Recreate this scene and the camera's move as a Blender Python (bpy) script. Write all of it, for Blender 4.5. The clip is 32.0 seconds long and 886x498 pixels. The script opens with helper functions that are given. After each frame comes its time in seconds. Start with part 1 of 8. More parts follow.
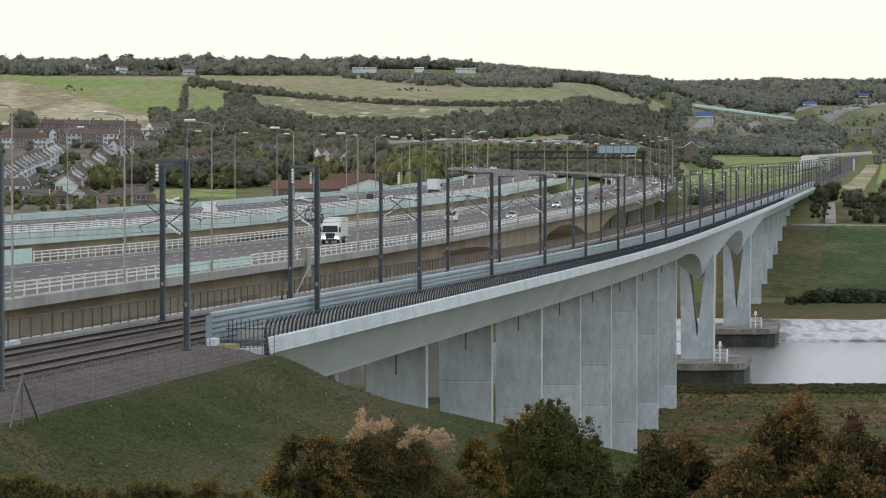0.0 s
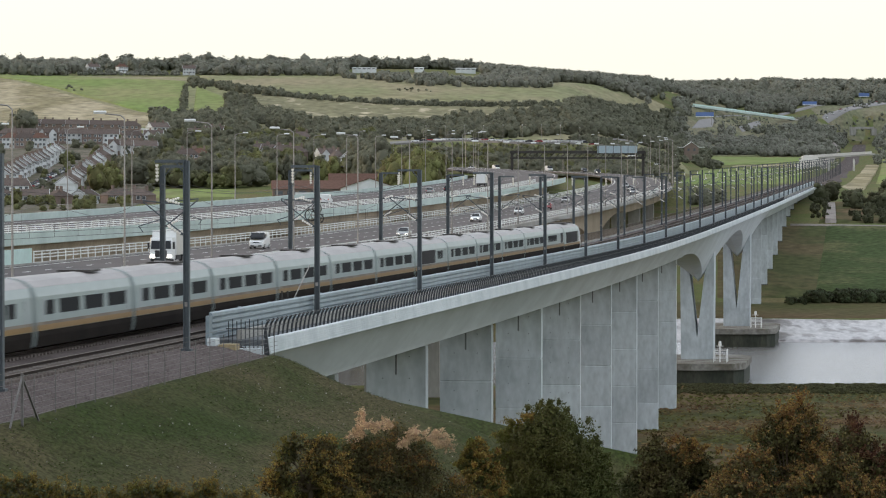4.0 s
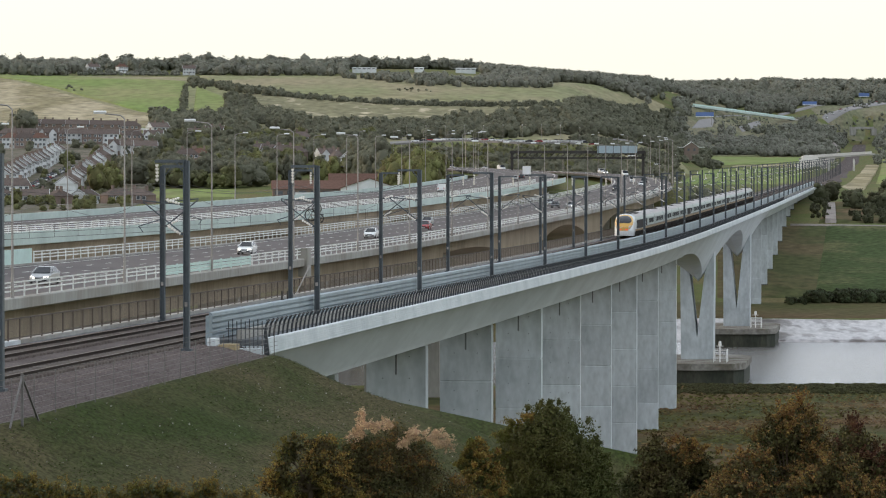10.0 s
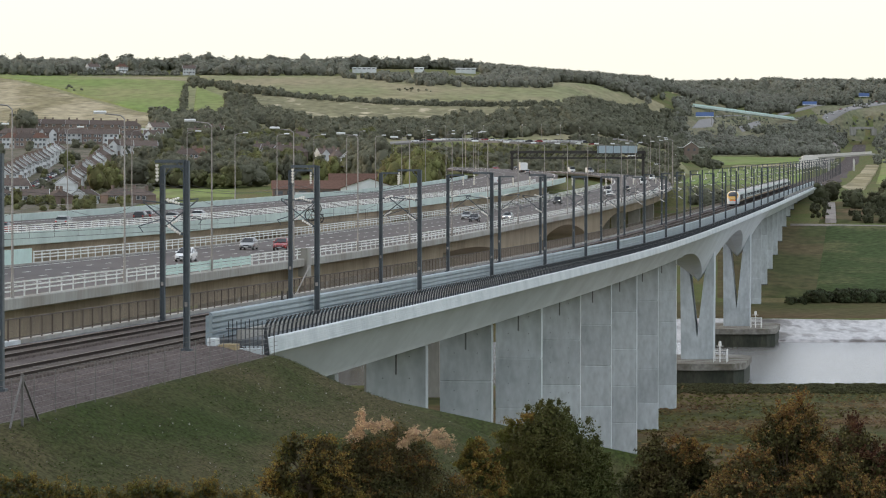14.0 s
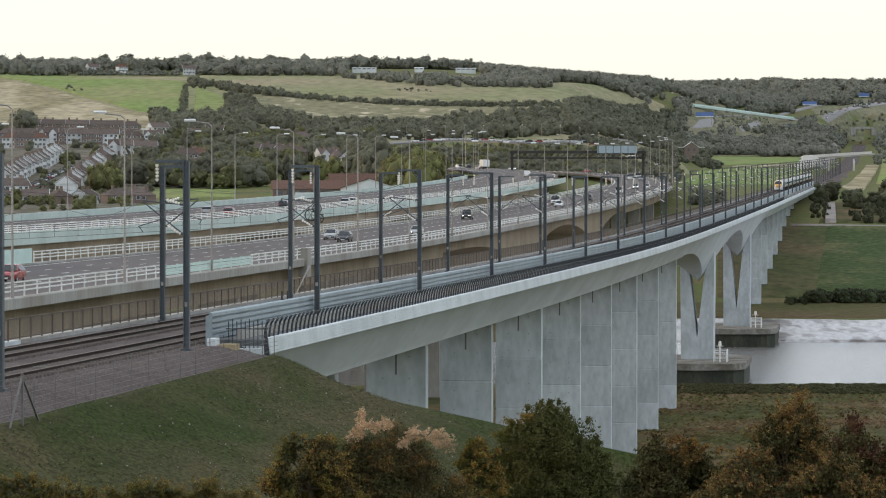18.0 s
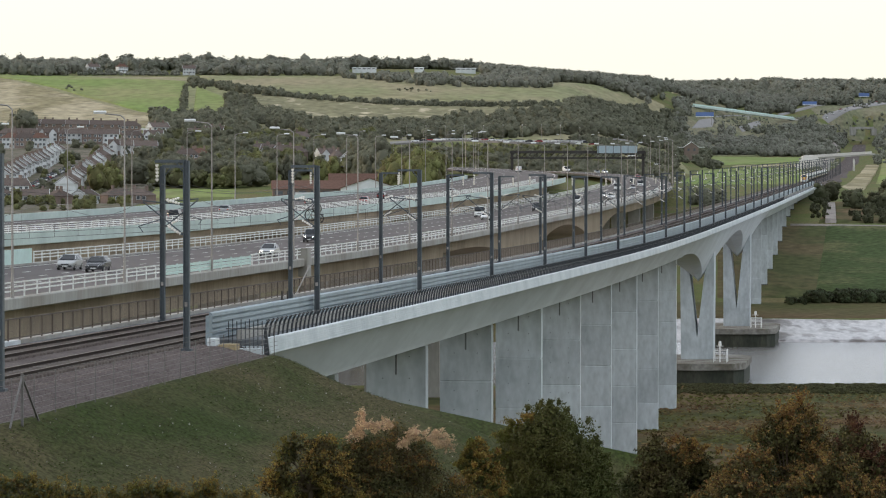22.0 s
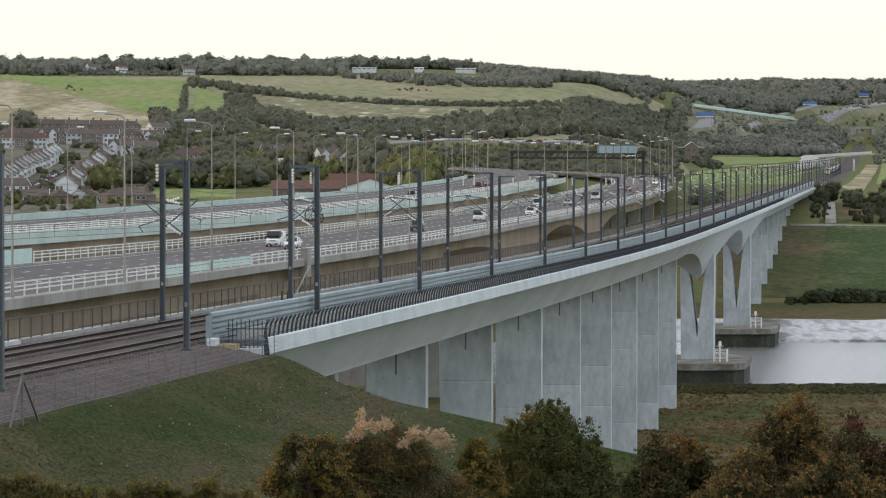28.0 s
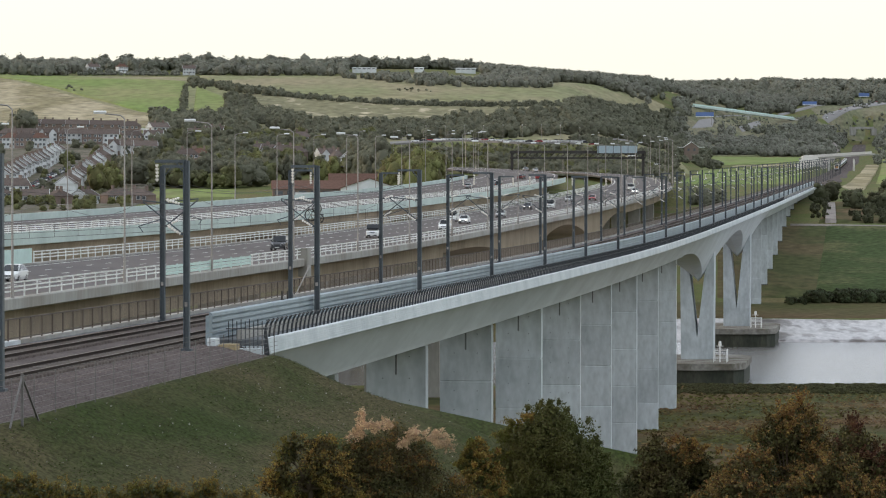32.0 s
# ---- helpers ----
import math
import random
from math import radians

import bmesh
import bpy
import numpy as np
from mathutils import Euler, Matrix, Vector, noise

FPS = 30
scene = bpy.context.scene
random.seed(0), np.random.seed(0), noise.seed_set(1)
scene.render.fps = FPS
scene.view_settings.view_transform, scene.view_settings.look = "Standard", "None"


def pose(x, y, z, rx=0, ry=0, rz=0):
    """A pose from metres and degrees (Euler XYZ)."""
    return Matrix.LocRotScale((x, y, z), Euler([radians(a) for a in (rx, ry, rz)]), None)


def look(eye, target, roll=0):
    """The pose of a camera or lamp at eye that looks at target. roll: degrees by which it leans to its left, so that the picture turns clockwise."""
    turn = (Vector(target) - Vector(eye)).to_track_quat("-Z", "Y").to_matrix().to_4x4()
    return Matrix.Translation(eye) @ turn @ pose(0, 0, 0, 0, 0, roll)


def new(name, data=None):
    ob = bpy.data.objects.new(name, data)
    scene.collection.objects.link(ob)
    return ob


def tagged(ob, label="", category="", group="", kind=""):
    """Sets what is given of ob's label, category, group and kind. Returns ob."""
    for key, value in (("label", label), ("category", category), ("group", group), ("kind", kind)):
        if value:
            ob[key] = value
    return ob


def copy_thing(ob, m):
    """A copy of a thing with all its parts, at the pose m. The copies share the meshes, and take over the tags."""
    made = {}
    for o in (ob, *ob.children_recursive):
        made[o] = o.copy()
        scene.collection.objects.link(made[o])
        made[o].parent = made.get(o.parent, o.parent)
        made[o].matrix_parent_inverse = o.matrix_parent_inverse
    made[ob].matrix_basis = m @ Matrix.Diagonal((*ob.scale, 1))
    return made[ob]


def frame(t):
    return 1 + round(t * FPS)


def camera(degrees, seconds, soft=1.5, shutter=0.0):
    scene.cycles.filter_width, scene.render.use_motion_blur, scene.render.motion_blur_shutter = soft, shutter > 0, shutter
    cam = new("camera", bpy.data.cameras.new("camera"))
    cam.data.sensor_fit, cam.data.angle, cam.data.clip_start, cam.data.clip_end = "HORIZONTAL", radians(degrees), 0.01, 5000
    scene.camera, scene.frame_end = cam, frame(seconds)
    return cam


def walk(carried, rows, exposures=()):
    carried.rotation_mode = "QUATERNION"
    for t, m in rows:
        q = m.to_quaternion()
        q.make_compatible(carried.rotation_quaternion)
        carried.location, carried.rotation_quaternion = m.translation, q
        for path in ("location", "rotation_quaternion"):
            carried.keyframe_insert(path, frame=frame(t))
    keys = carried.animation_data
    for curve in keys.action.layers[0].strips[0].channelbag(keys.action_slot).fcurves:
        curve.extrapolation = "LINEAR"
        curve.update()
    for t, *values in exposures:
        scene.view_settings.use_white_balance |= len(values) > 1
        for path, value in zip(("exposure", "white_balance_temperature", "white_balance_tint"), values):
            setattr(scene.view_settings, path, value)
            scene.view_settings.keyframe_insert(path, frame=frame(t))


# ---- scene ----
# ---------------------------------------------------------------- camera
EYE = (0.0, 0.0, 7.324)
cam = camera(13.985, 32.0, soft=1.1, shutter=0.4)
VIEW = look(EYE, (0.0, 1000.0, 7.324 - 17.534))
walk(cam, [(0.0, VIEW), (32.0, VIEW)], exposures=[(0.0, 0.0), (32.0, 0.0)])

# ---------------------------------------------------------------- sky and sun
SUN_AZ, SUN_EL = radians(-62), radians(10)          # azimuth from +y, clockwise seen from above
world = bpy.data.worlds.new("world")
scene.world = world
world.use_nodes = True
wn = world.node_tree.nodes
sky = wn.new("ShaderNodeTexSky")
sky.sky_type = "NISHITA"
sky.sun_disc = False
sky.sun_elevation = SUN_EL
sky.sun_rotation = SUN_AZ
sky.altitude = 50
sky.air_density, sky.dust_density, sky.ozone_density = 1.0, 3.0, 1.0
veil = wn.new("ShaderNodeMix")                      # a thin bright overcast over the clear sky
veil.data_type = "RGBA"
veil.inputs[0].default_value = 0.82
high = wn.new("ShaderNodeMix")                      # cream near the horizon, cooler overhead
high.data_type = "RGBA"
high.inputs[6].default_value = (8.1, 8.0, 7.0, 1)
high.inputs[7].default_value = (8.3, 8.95, 9.9, 1)
where = wn.new("ShaderNodeTexCoord")
up = wn.new("ShaderNodeSeparateXYZ")
rise = wn.new("ShaderNodeMapRange")
rise.interpolation_type = "SMOOTHSTEP"
rise.inputs[1].default_value, rise.inputs[2].default_value = 0.02, 0.16
world.node_tree.links.new(where.outputs["Generated"], up.inputs[0])
world.node_tree.links.new(up.outputs[2], rise.inputs[0])
world.node_tree.links.new(rise.outputs[0], high.inputs[0])
world.node_tree.links.new(high.outputs[2], veil.inputs[7])
world.node_tree.links.new(sky.outputs[0], veil.inputs[6])
world.node_tree.links.new(veil.outputs[2], wn["Background"].inputs[0])
wn["Background"].inputs[1].default_value = 0.15
sun_data = bpy.data.lights.new("sun", "SUN")
sun_data.energy, sun_data.angle, sun_data.color = 1.9, radians(6.0), (1.0, 0.74, 0.48)
sun = new("sun", sun_data)
sun_dir = Vector((math.sin(SUN_AZ) * math.cos(SUN_EL), math.cos(SUN_AZ) * math.cos(SUN_EL), math.sin(SUN_EL)))
sun.matrix_world = look(sun_dir * 100, (0, 0, 0))


# ---------------------------------------------------------------- materials
def mat(name, color, rough=0.8, metal=0.0, vary=0.15, scale=1.0, fine=12.0, bump=0.2, bump_dist=0.02, island=0.0,
        per_object=0.0, second=None, mix=(0.42, 0.62), stretch=(1, 1, 1), emit=0.0, alpha_trans=0.0, spec=0.5):
    """A surface with variation at two scales: broad patches (scale, per metre) towards 'second', and fine grain."""
    m = bpy.data.materials.new(name)
    m.use_nodes = True
    nt = m.node_tree
    n, link = nt.nodes, nt.links.new
    bsdf = n["Principled BSDF"]
    co = n.new("ShaderNodeTexCoord")
    mp = n.new("ShaderNodeMapping")
    mp.inputs["Scale"].default_value = stretch
    link(co.outputs["Object"], mp.inputs[0])
    a = n.new("ShaderNodeTexNoise")
    a.inputs["Scale"].default_value, a.inputs["Detail"].default_value = scale, 6
    b = n.new("ShaderNodeTexNoise")
    b.inputs["Scale"].default_value, b.inputs["Detail"].default_value = fine, 4
    link(mp.outputs[0], a.inputs[0])
    link(mp.outputs[0], b.inputs[0])
    ramp = n.new("ShaderNodeMapRange")
    ramp.inputs[1].default_value, ramp.inputs[2].default_value = mix
    link(a.outputs[0], ramp.inputs[0])
    mx = n.new("ShaderNodeMix")
    mx.data_type = "RGBA"
    c2 = second or tuple(c * (1 - vary) for c in color)
    mx.inputs[6].default_value = (*color, 1)
    mx.inputs[7].default_value = (*c2, 1)
    link(ramp.outputs[0], mx.inputs[0])
    hsv = n.new("ShaderNodeHueSaturation")
    link(mx.outputs[2], hsv.inputs["Color"])
    val = n.new("ShaderNodeMapRange")
    val.inputs[1].default_value, val.inputs[2].default_value = 0.3, 0.7
    val.inputs[3].default_value, val.inputs[4].default_value = 1 - vary, 1 + vary
    link(b.outputs[0], val.inputs[0])
    out = val.outputs[0]
    for amount, node, socket in ((island, "ShaderNodeNewGeometry", "Random Per Island"), (per_object, "ShaderNodeObjectInfo", "Random")):
        if amount:
            g = n.new(node)
            r = n.new("ShaderNodeMapRange")
            r.inputs[3].default_value, r.inputs[4].default_value = 1 - amount, 1 + amount
            link(g.outputs[socket], r.inputs[0])
            mul = n.new("ShaderNodeMath")
            mul.operation = "MULTIPLY"
            link(out, mul.inputs[0])
            link(r.outputs[0], mul.inputs[1])
            out = mul.outputs[0]
            if node == "ShaderNodeNewGeometry":
                hr = n.new("ShaderNodeMapRange")
                hr.inputs[3].default_value, hr.inputs[4].default_value = 0.5 - amount * 0.06, 0.5 + amount * 0.06
                link(g.outputs[socket], hr.inputs[0])
                link(hr.outputs[0], hsv.inputs["Hue"])
    link(out, hsv.inputs["Value"])
    link(hsv.outputs[0], bsdf.inputs["Base Color"])
    bsdf.inputs["Roughness"].default_value = rough
    bsdf.inputs["Metallic"].default_value = metal
    bsdf.inputs["Specular IOR Level"].default_value = spec
    if bump:
        bp = n.new("ShaderNodeBump")
        bp.inputs["Strength"].default_value, bp.inputs["Distance"].default_value = bump, bump_dist
        link(b.outputs[0], bp.inputs["Height"])
        link(bp.outputs[0], bsdf.inputs["Normal"])
    if alpha_trans:
        bsdf.inputs["Transmission Weight"].default_value = 0
        tr = n.new("ShaderNodeBsdfTranslucent")
        link(hsv.outputs[0], tr.inputs[0])
        ms = n.new("ShaderNodeMixShader")
        ms.inputs[0].default_value = alpha_trans
        link(bsdf.outputs[0], ms.inputs[1])
        link(tr.outputs[0], ms.inputs[2])
        link(ms.outputs[0], n["Material Output"].inputs[0])
    if emit:
        bsdf.inputs["Emission Color"].default_value = (*color, 1)
        bsdf.inputs["Emission Strength"].default_value = emit
    return m


CONCRETE = mat("concrete", (0.56, 0.60, 0.61), 0.85, vary=0.06, scale=0.5, fine=2.0, second=(0.50, 0.535, 0.545), bump=0.05, stretch=(0.6, 0.2, 0.6), spec=0.2)
PIER_CONC = mat("pier_concrete", (0.495, 0.535, 0.55), 0.85, vary=0.12, scale=0.35, fine=2.0, second=(0.40, 0.435, 0.45), bump=0.15, per_object=0.10, stretch=(1, 1, 0.45), spec=0.2)
CORNICE = mat("cornice_concrete", (0.59, 0.625, 0.63), 0.8, vary=0.08, scale=0.3, fine=5, second=(0.50, 0.54, 0.55), per_object=0.04, spec=0.2)
OLD_CONC = mat("weathered_concrete", (0.37, 0.305, 0.225), 0.9, vary=0.14, scale=0.08, fine=1.2, second=(0.28, 0.23, 0.17), stretch=(1, 1, 0.3), spec=0.1)
GREY_CONC = mat("road_bridge_concrete", (0.36, 0.355, 0.33), 0.9, vary=0.12, scale=0.1, fine=1.5, second=(0.28, 0.265, 0.235), stretch=(1, 1, 0.3), spec=0.1)
WALKWAY = mat("walkway_slab", (0.16, 0.17, 0.175), 0.9, vary=0.2, scale=0.4, fine=3, second=(0.11, 0.115, 0.12), spec=0.1)
JOINT = mat("joint", (0.16, 0.17, 0.17), 0.9)
BALLAST = mat("ballast", (0.115, 0.096, 0.090), 0.95, vary=0.3, scale=0.3, fine=7, second=(0.092, 0.075, 0.070), bump=0.5, bump_dist=0.04, spec=0.04)
SLEEPER = mat("sleeper_concrete", (0.16, 0.135, 0.12), 0.9, vary=0.1, per_object=0.0, island=0.15, spec=0.04)
RAIL_STEEL = mat("rail_steel", (0.035, 0.026, 0.021), 0.8, 0.0, vary=0.2, fine=20, spec=0.1)
RAIL_TOP = mat("rail_head", (0.16, 0.13, 0.105), 0.55, 0.3, vary=0.05, spec=0.2)
MAST_STEEL = mat("mast_steel", (0.085, 0.10, 0.11), 0.55, 0.3, vary=0.12, scale=1, fine=10, per_object=0.1)
INSUL = mat("insulator", (0.86, 0.82, 0.75), 0.2, vary=0.05, bump=0)
WIRE = mat("wire", (0.06, 0.05, 0.045), 0.6, 0.5, bump=0)
BARRIER = mat("barrier_metal", (0.245, 0.30, 0.325), 0.5, 0.2, vary=0.1, scale=0.5, fine=6, per_object=0.06, second=(0.20, 0.245, 0.265))
RAILING_DARK = mat("dark_railing", (0.045, 0.05, 0.055), 0.5, 0.3, vary=0.15)
RAILING_BROWN = mat("brown_railing", (0.10, 0.075, 0.055), 0.7, 0.2, vary=0.2, per_object=0.15)
MESH_BROWN = mat("brown_mesh_panel", (0.20, 0.165, 0.13), 0.8, 0.0, vary=0.2, fine=20)
ASPHALT = mat("asphalt", (0.105, 0.092, 0.088), 0.9, vary=0.12, scale=0.06, fine=3, second=(0.088, 0.078, 0.074), bump=0.3, spec=0.2)
LINE_WHITE = mat("road_paint", (0.62, 0.62, 0.58), 0.8, vary=0.15, fine=3)
WHITE_RAIL = mat("white_railing", (0.72, 0.73, 0.70), 0.5, 0.1, vary=0.08, per_object=0.05)
GREEN_PANEL = mat("pale_green_panel", (0.50, 0.66, 0.61), 0.5, 0.0, vary=0.06, scale=0.2, fine=2, per_object=0.05)
GREEN_FASCIA = mat("green_grey_fascia", (0.48, 0.57, 0.53), 0.7, 0.0, vary=0.08, scale=0.15, fine=2, second=(0.40, 0.48, 0.45))
LAMP_GREY = mat("galvanised_steel", (0.32, 0.30, 0.28), 0.5, 0.5, vary=0.1, per_object=0.12)
LAMP_HEAD = mat("lamp_head", (0.75, 0.76, 0.75), 0.4, 0.0, vary=0.05)
GRASS = mat("grass", (0.105, 0.125, 0.045), 0.95, vary=0.28, scale=0.05, fine=1.6, second=(0.135, 0.118, 0.058), bump=0.6, bump_dist=0.15, spec=0.04)
SLOPE_GRASS = mat("slope_grass", (0.034, 0.046, 0.013), 0.95, vary=0.45, scale=0.22, fine=6, second=(0.068, 0.060, 0.029), bump=0.6, bump_dist=0.08, spec=0.04, mix=(0.36, 0.62), stretch=(1, 0.45, 1))
MARSH = mat("marsh_grass", (0.062, 0.068, 0.026), 0.95, vary=0.35, scale=0.09, fine=0.6, second=(0.125, 0.088, 0.050), bump=0.8, bump_dist=0.2, stretch=(0.6, 0.4, 1), mix=(0.4, 0.6), spec=0.04)
REED = mat("reed_bank", (0.118, 0.088, 0.052), 0.95, vary=0.25, scale=0.06, fine=1.2, second=(0.08, 0.082, 0.036), bump=0.8, bump_dist=0.3, stretch=(0.4, 1, 1), spec=0.04)
MUD = mat("mud", (0.36, 0.34, 0.335), 0.35, vary=0.35, scale=0.5, fine=1.6, second=(0.10, 0.08, 0.07), bump=0.7, bump_dist=0.2, stretch=(0.45, 0.13, 1), spec=0.6, mix=(0.50, 0.58))
MEADOW = mat("meadow", (0.048, 0.068, 0.024), 0.95, vary=0.4, scale=0.06, fine=0.9, second=(0.105, 0.105, 0.048), bump=0.4, bump_dist=0.1, spec=0.04, stretch=(0.7, 0.5, 1), mix=(0.5, 0.66))
PASTURE = mat("pasture", (0.165, 0.215, 0.07), 0.95, vary=0.2, scale=0.03, fine=0.3, second=(0.215, 0.215, 0.10), bump=0.3, stretch=(0.5, 0.16, 1), spec=0.04)
STRAW = mat("dry_grass_field", (0.33, 0.285, 0.19), 0.95, vary=0.32, scale=0.05, fine=0.35, second=(0.225, 0.195, 0.115), bump=0.3, stretch=(0.45, 0.16, 1), mix=(0.44, 0.56), spec=0.04)
OLIVE = mat("olive_field", (0.195, 0.20, 0.105), 0.95, vary=0.22, scale=0.03, fine=0.3, second=(0.245, 0.215, 0.135), bump=0.3, stretch=(0.5, 0.14, 1), spec=0.04)
CHALK = mat("chalk_scrub", (0.185, 0.175, 0.105), 0.95, vary=0.3, scale=0.3, fine=0.5, second=(0.40, 0.35, 0.25), bump=0.3, stretch=(0.32, 0.06, 1), mix=(0.57, 0.68), spec=0.04)
LEAF_DARK = mat("leaf_dark", (0.05, 0.058, 0.028), 0.75, vary=0.2, scale=0.3, fine=3, bump=0, island=0.55, alpha_trans=0.2, spec=0.12)
BANK_LEAF = mat("leaf_bank", (0.085, 0.088, 0.05), 0.75, vary=0.2, scale=0.1, fine=1, bump=0, island=0.35, alpha_trans=0.3, spec=0.08)
LEAF_OLIVE = mat("leaf_olive", (0.10, 0.105, 0.052), 0.75, vary=0.2, scale=0.3, fine=3, bump=0, island=0.5, alpha_trans=0.2, spec=0.12)
LEAF_YELLOW = mat("leaf_yellow_green", (0.175, 0.175, 0.07), 0.75, vary=0.2, scale=0.3, fine=3, bump=0, island=0.4, alpha_trans=0.25, spec=0.12)
# Far leaf colours are lifted, dark and olive greyed too, to stand for haze.
HAZED_DARK = mat("far_leaf_dark", (0.185, 0.187, 0.135), 0.8, vary=0.15, scale=0.05, fine=0.5, bump=0.0, island=0.22, alpha_trans=0.4, spec=0.05)
HAZED_OLIVE = mat("far_leaf_olive", (0.255, 0.255, 0.21), 0.8, vary=0.15, scale=0.012, fine=0.15, bump=0, island=0.18, alpha_trans=0.4, spec=0.05, second=(0.20, 0.206, 0.162))
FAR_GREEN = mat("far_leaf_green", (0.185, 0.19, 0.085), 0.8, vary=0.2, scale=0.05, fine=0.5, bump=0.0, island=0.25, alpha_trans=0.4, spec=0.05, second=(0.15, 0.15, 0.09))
LEAF_RUST = mat("leaf_rust", (0.20, 0.115, 0.040), 0.75, vary=0.25, scale=0.8, fine=4, bump=0, island=0.5, alpha_trans=0.25, second=(0.085, 0.068, 0.026), spec=0.15)
LEAF_PALE = mat("leaf_pale_tip", (0.52, 0.37, 0.24), 0.75, vary=0.2, scale=0.8, fine=4, bump=0, island=0.35, alpha_trans=0.25, spec=0.1)
BARK = mat("bark", (0.09, 0.07, 0.05), 0.9, vary=0.2, fine=8, spec=0.04)
HOUSE_WHITE = mat("white_render", (0.58, 0.60, 0.60), 0.85, vary=0.08, scale=0.4, per_object=0.18)
HOUSE_BRICK = mat("brick_wall", (0.22, 0.17, 0.145), 0.9, vary=0.12, per_object=0.15, spec=0.04)
ROOF_TILE = mat("roof_tile", (0.125, 0.10, 0.088), 0.9, vary=0.15, per_object=0.2, fine=3, spec=0.04)
ROOF_RED = mat("red_roof", (0.15, 0.09, 0.07), 0.9, vary=0.15, per_object=0.15, fine=3, spec=0.04)
GLASS_DARK = mat("dark_glass", (0.02, 0.023, 0.026), 0.15, vary=0.05, bump=0, spec=0.25)
BLUE_SIGN = mat("blue_sign", (0.10, 0.17, 0.38), 0.5, vary=0.05)
SIGN_BACK = mat("sign_back_grey", (0.34, 0.42, 0.46), 0.6, 0.2, vary=0.08)
DARK_STEEL = mat("dark_steel", (0.05, 0.045, 0.04), 0.7, 0.3, vary=0.2)
TRAIN_GLASS = mat("train_glass", (0.022, 0.024, 0.026), 0.6, vary=0.1, bump=0, spec=0.05)
TRAIN_GREY = mat("train_side", (0.35, 0.405, 0.395), 0.35, vary=0.06, scale=0.4, fine=2, bump=0, spec=0.15)
TRAIN_ROOF = mat("train_roof", (0.30, 0.275, 0.26), 0.45, vary=0.16, scale=0.5, fine=3, bump=0.1)
TRAIN_SKIRT = mat("train_skirt", (0.02, 0.016, 0.013), 0.85, vary=0.3, fine=4, spec=0.08)
TRAIN_YELLOW = mat("train_yellow", (0.62, 0.36, 0.08), 0.4, vary=0.05, bump=0)
OILY = mat("stained_ballast", (0.075, 0.06, 0.05), 0.95, vary=0.3, scale=0.4, fine=9, bump=1.0, bump_dist=0.05, spec=0.04)
TRAIN_STRIPE = mat("train_stripe", (0.25, 0.145, 0.045), 0.5, vary=0.1, bump=0)
TRAIN_GRIME = mat("train_grime", (0.24, 0.21, 0.17), 0.6, vary=0.25, scale=0.5, fine=3, second=(0.16, 0.13, 0.10), bump=0)
TRAIN_NOSE = mat("train_white", (0.62, 0.64, 0.64), 0.35, vary=0.04, bump=0)
TYRE = mat("tyre", (0.025, 0.025, 0.025), 0.9, bump=0)
RIM = mat("alloy_rim", (0.45, 0.45, 0.46), 0.35, 0.8, bump=0)
HEADLIGHT = mat("headlight", (1.0, 0.93, 0.82), 0.2, bump=0, emit=6.0)
LAMP_CLEAR = mat("lamp_glass", (0.6, 0.6, 0.6), 0.15, bump=0)
TAIL_RED = mat("tail_lamp", (0.45, 0.03, 0.02), 0.3, bump=0)
TAIL_LIT = mat("tail_lamp_lit", (0.9, 0.06, 0.05), 0.3, bump=0, emit=0.7)
PLATE = mat("plate", (0.7, 0.7, 0.68), 0.5, bump=0)


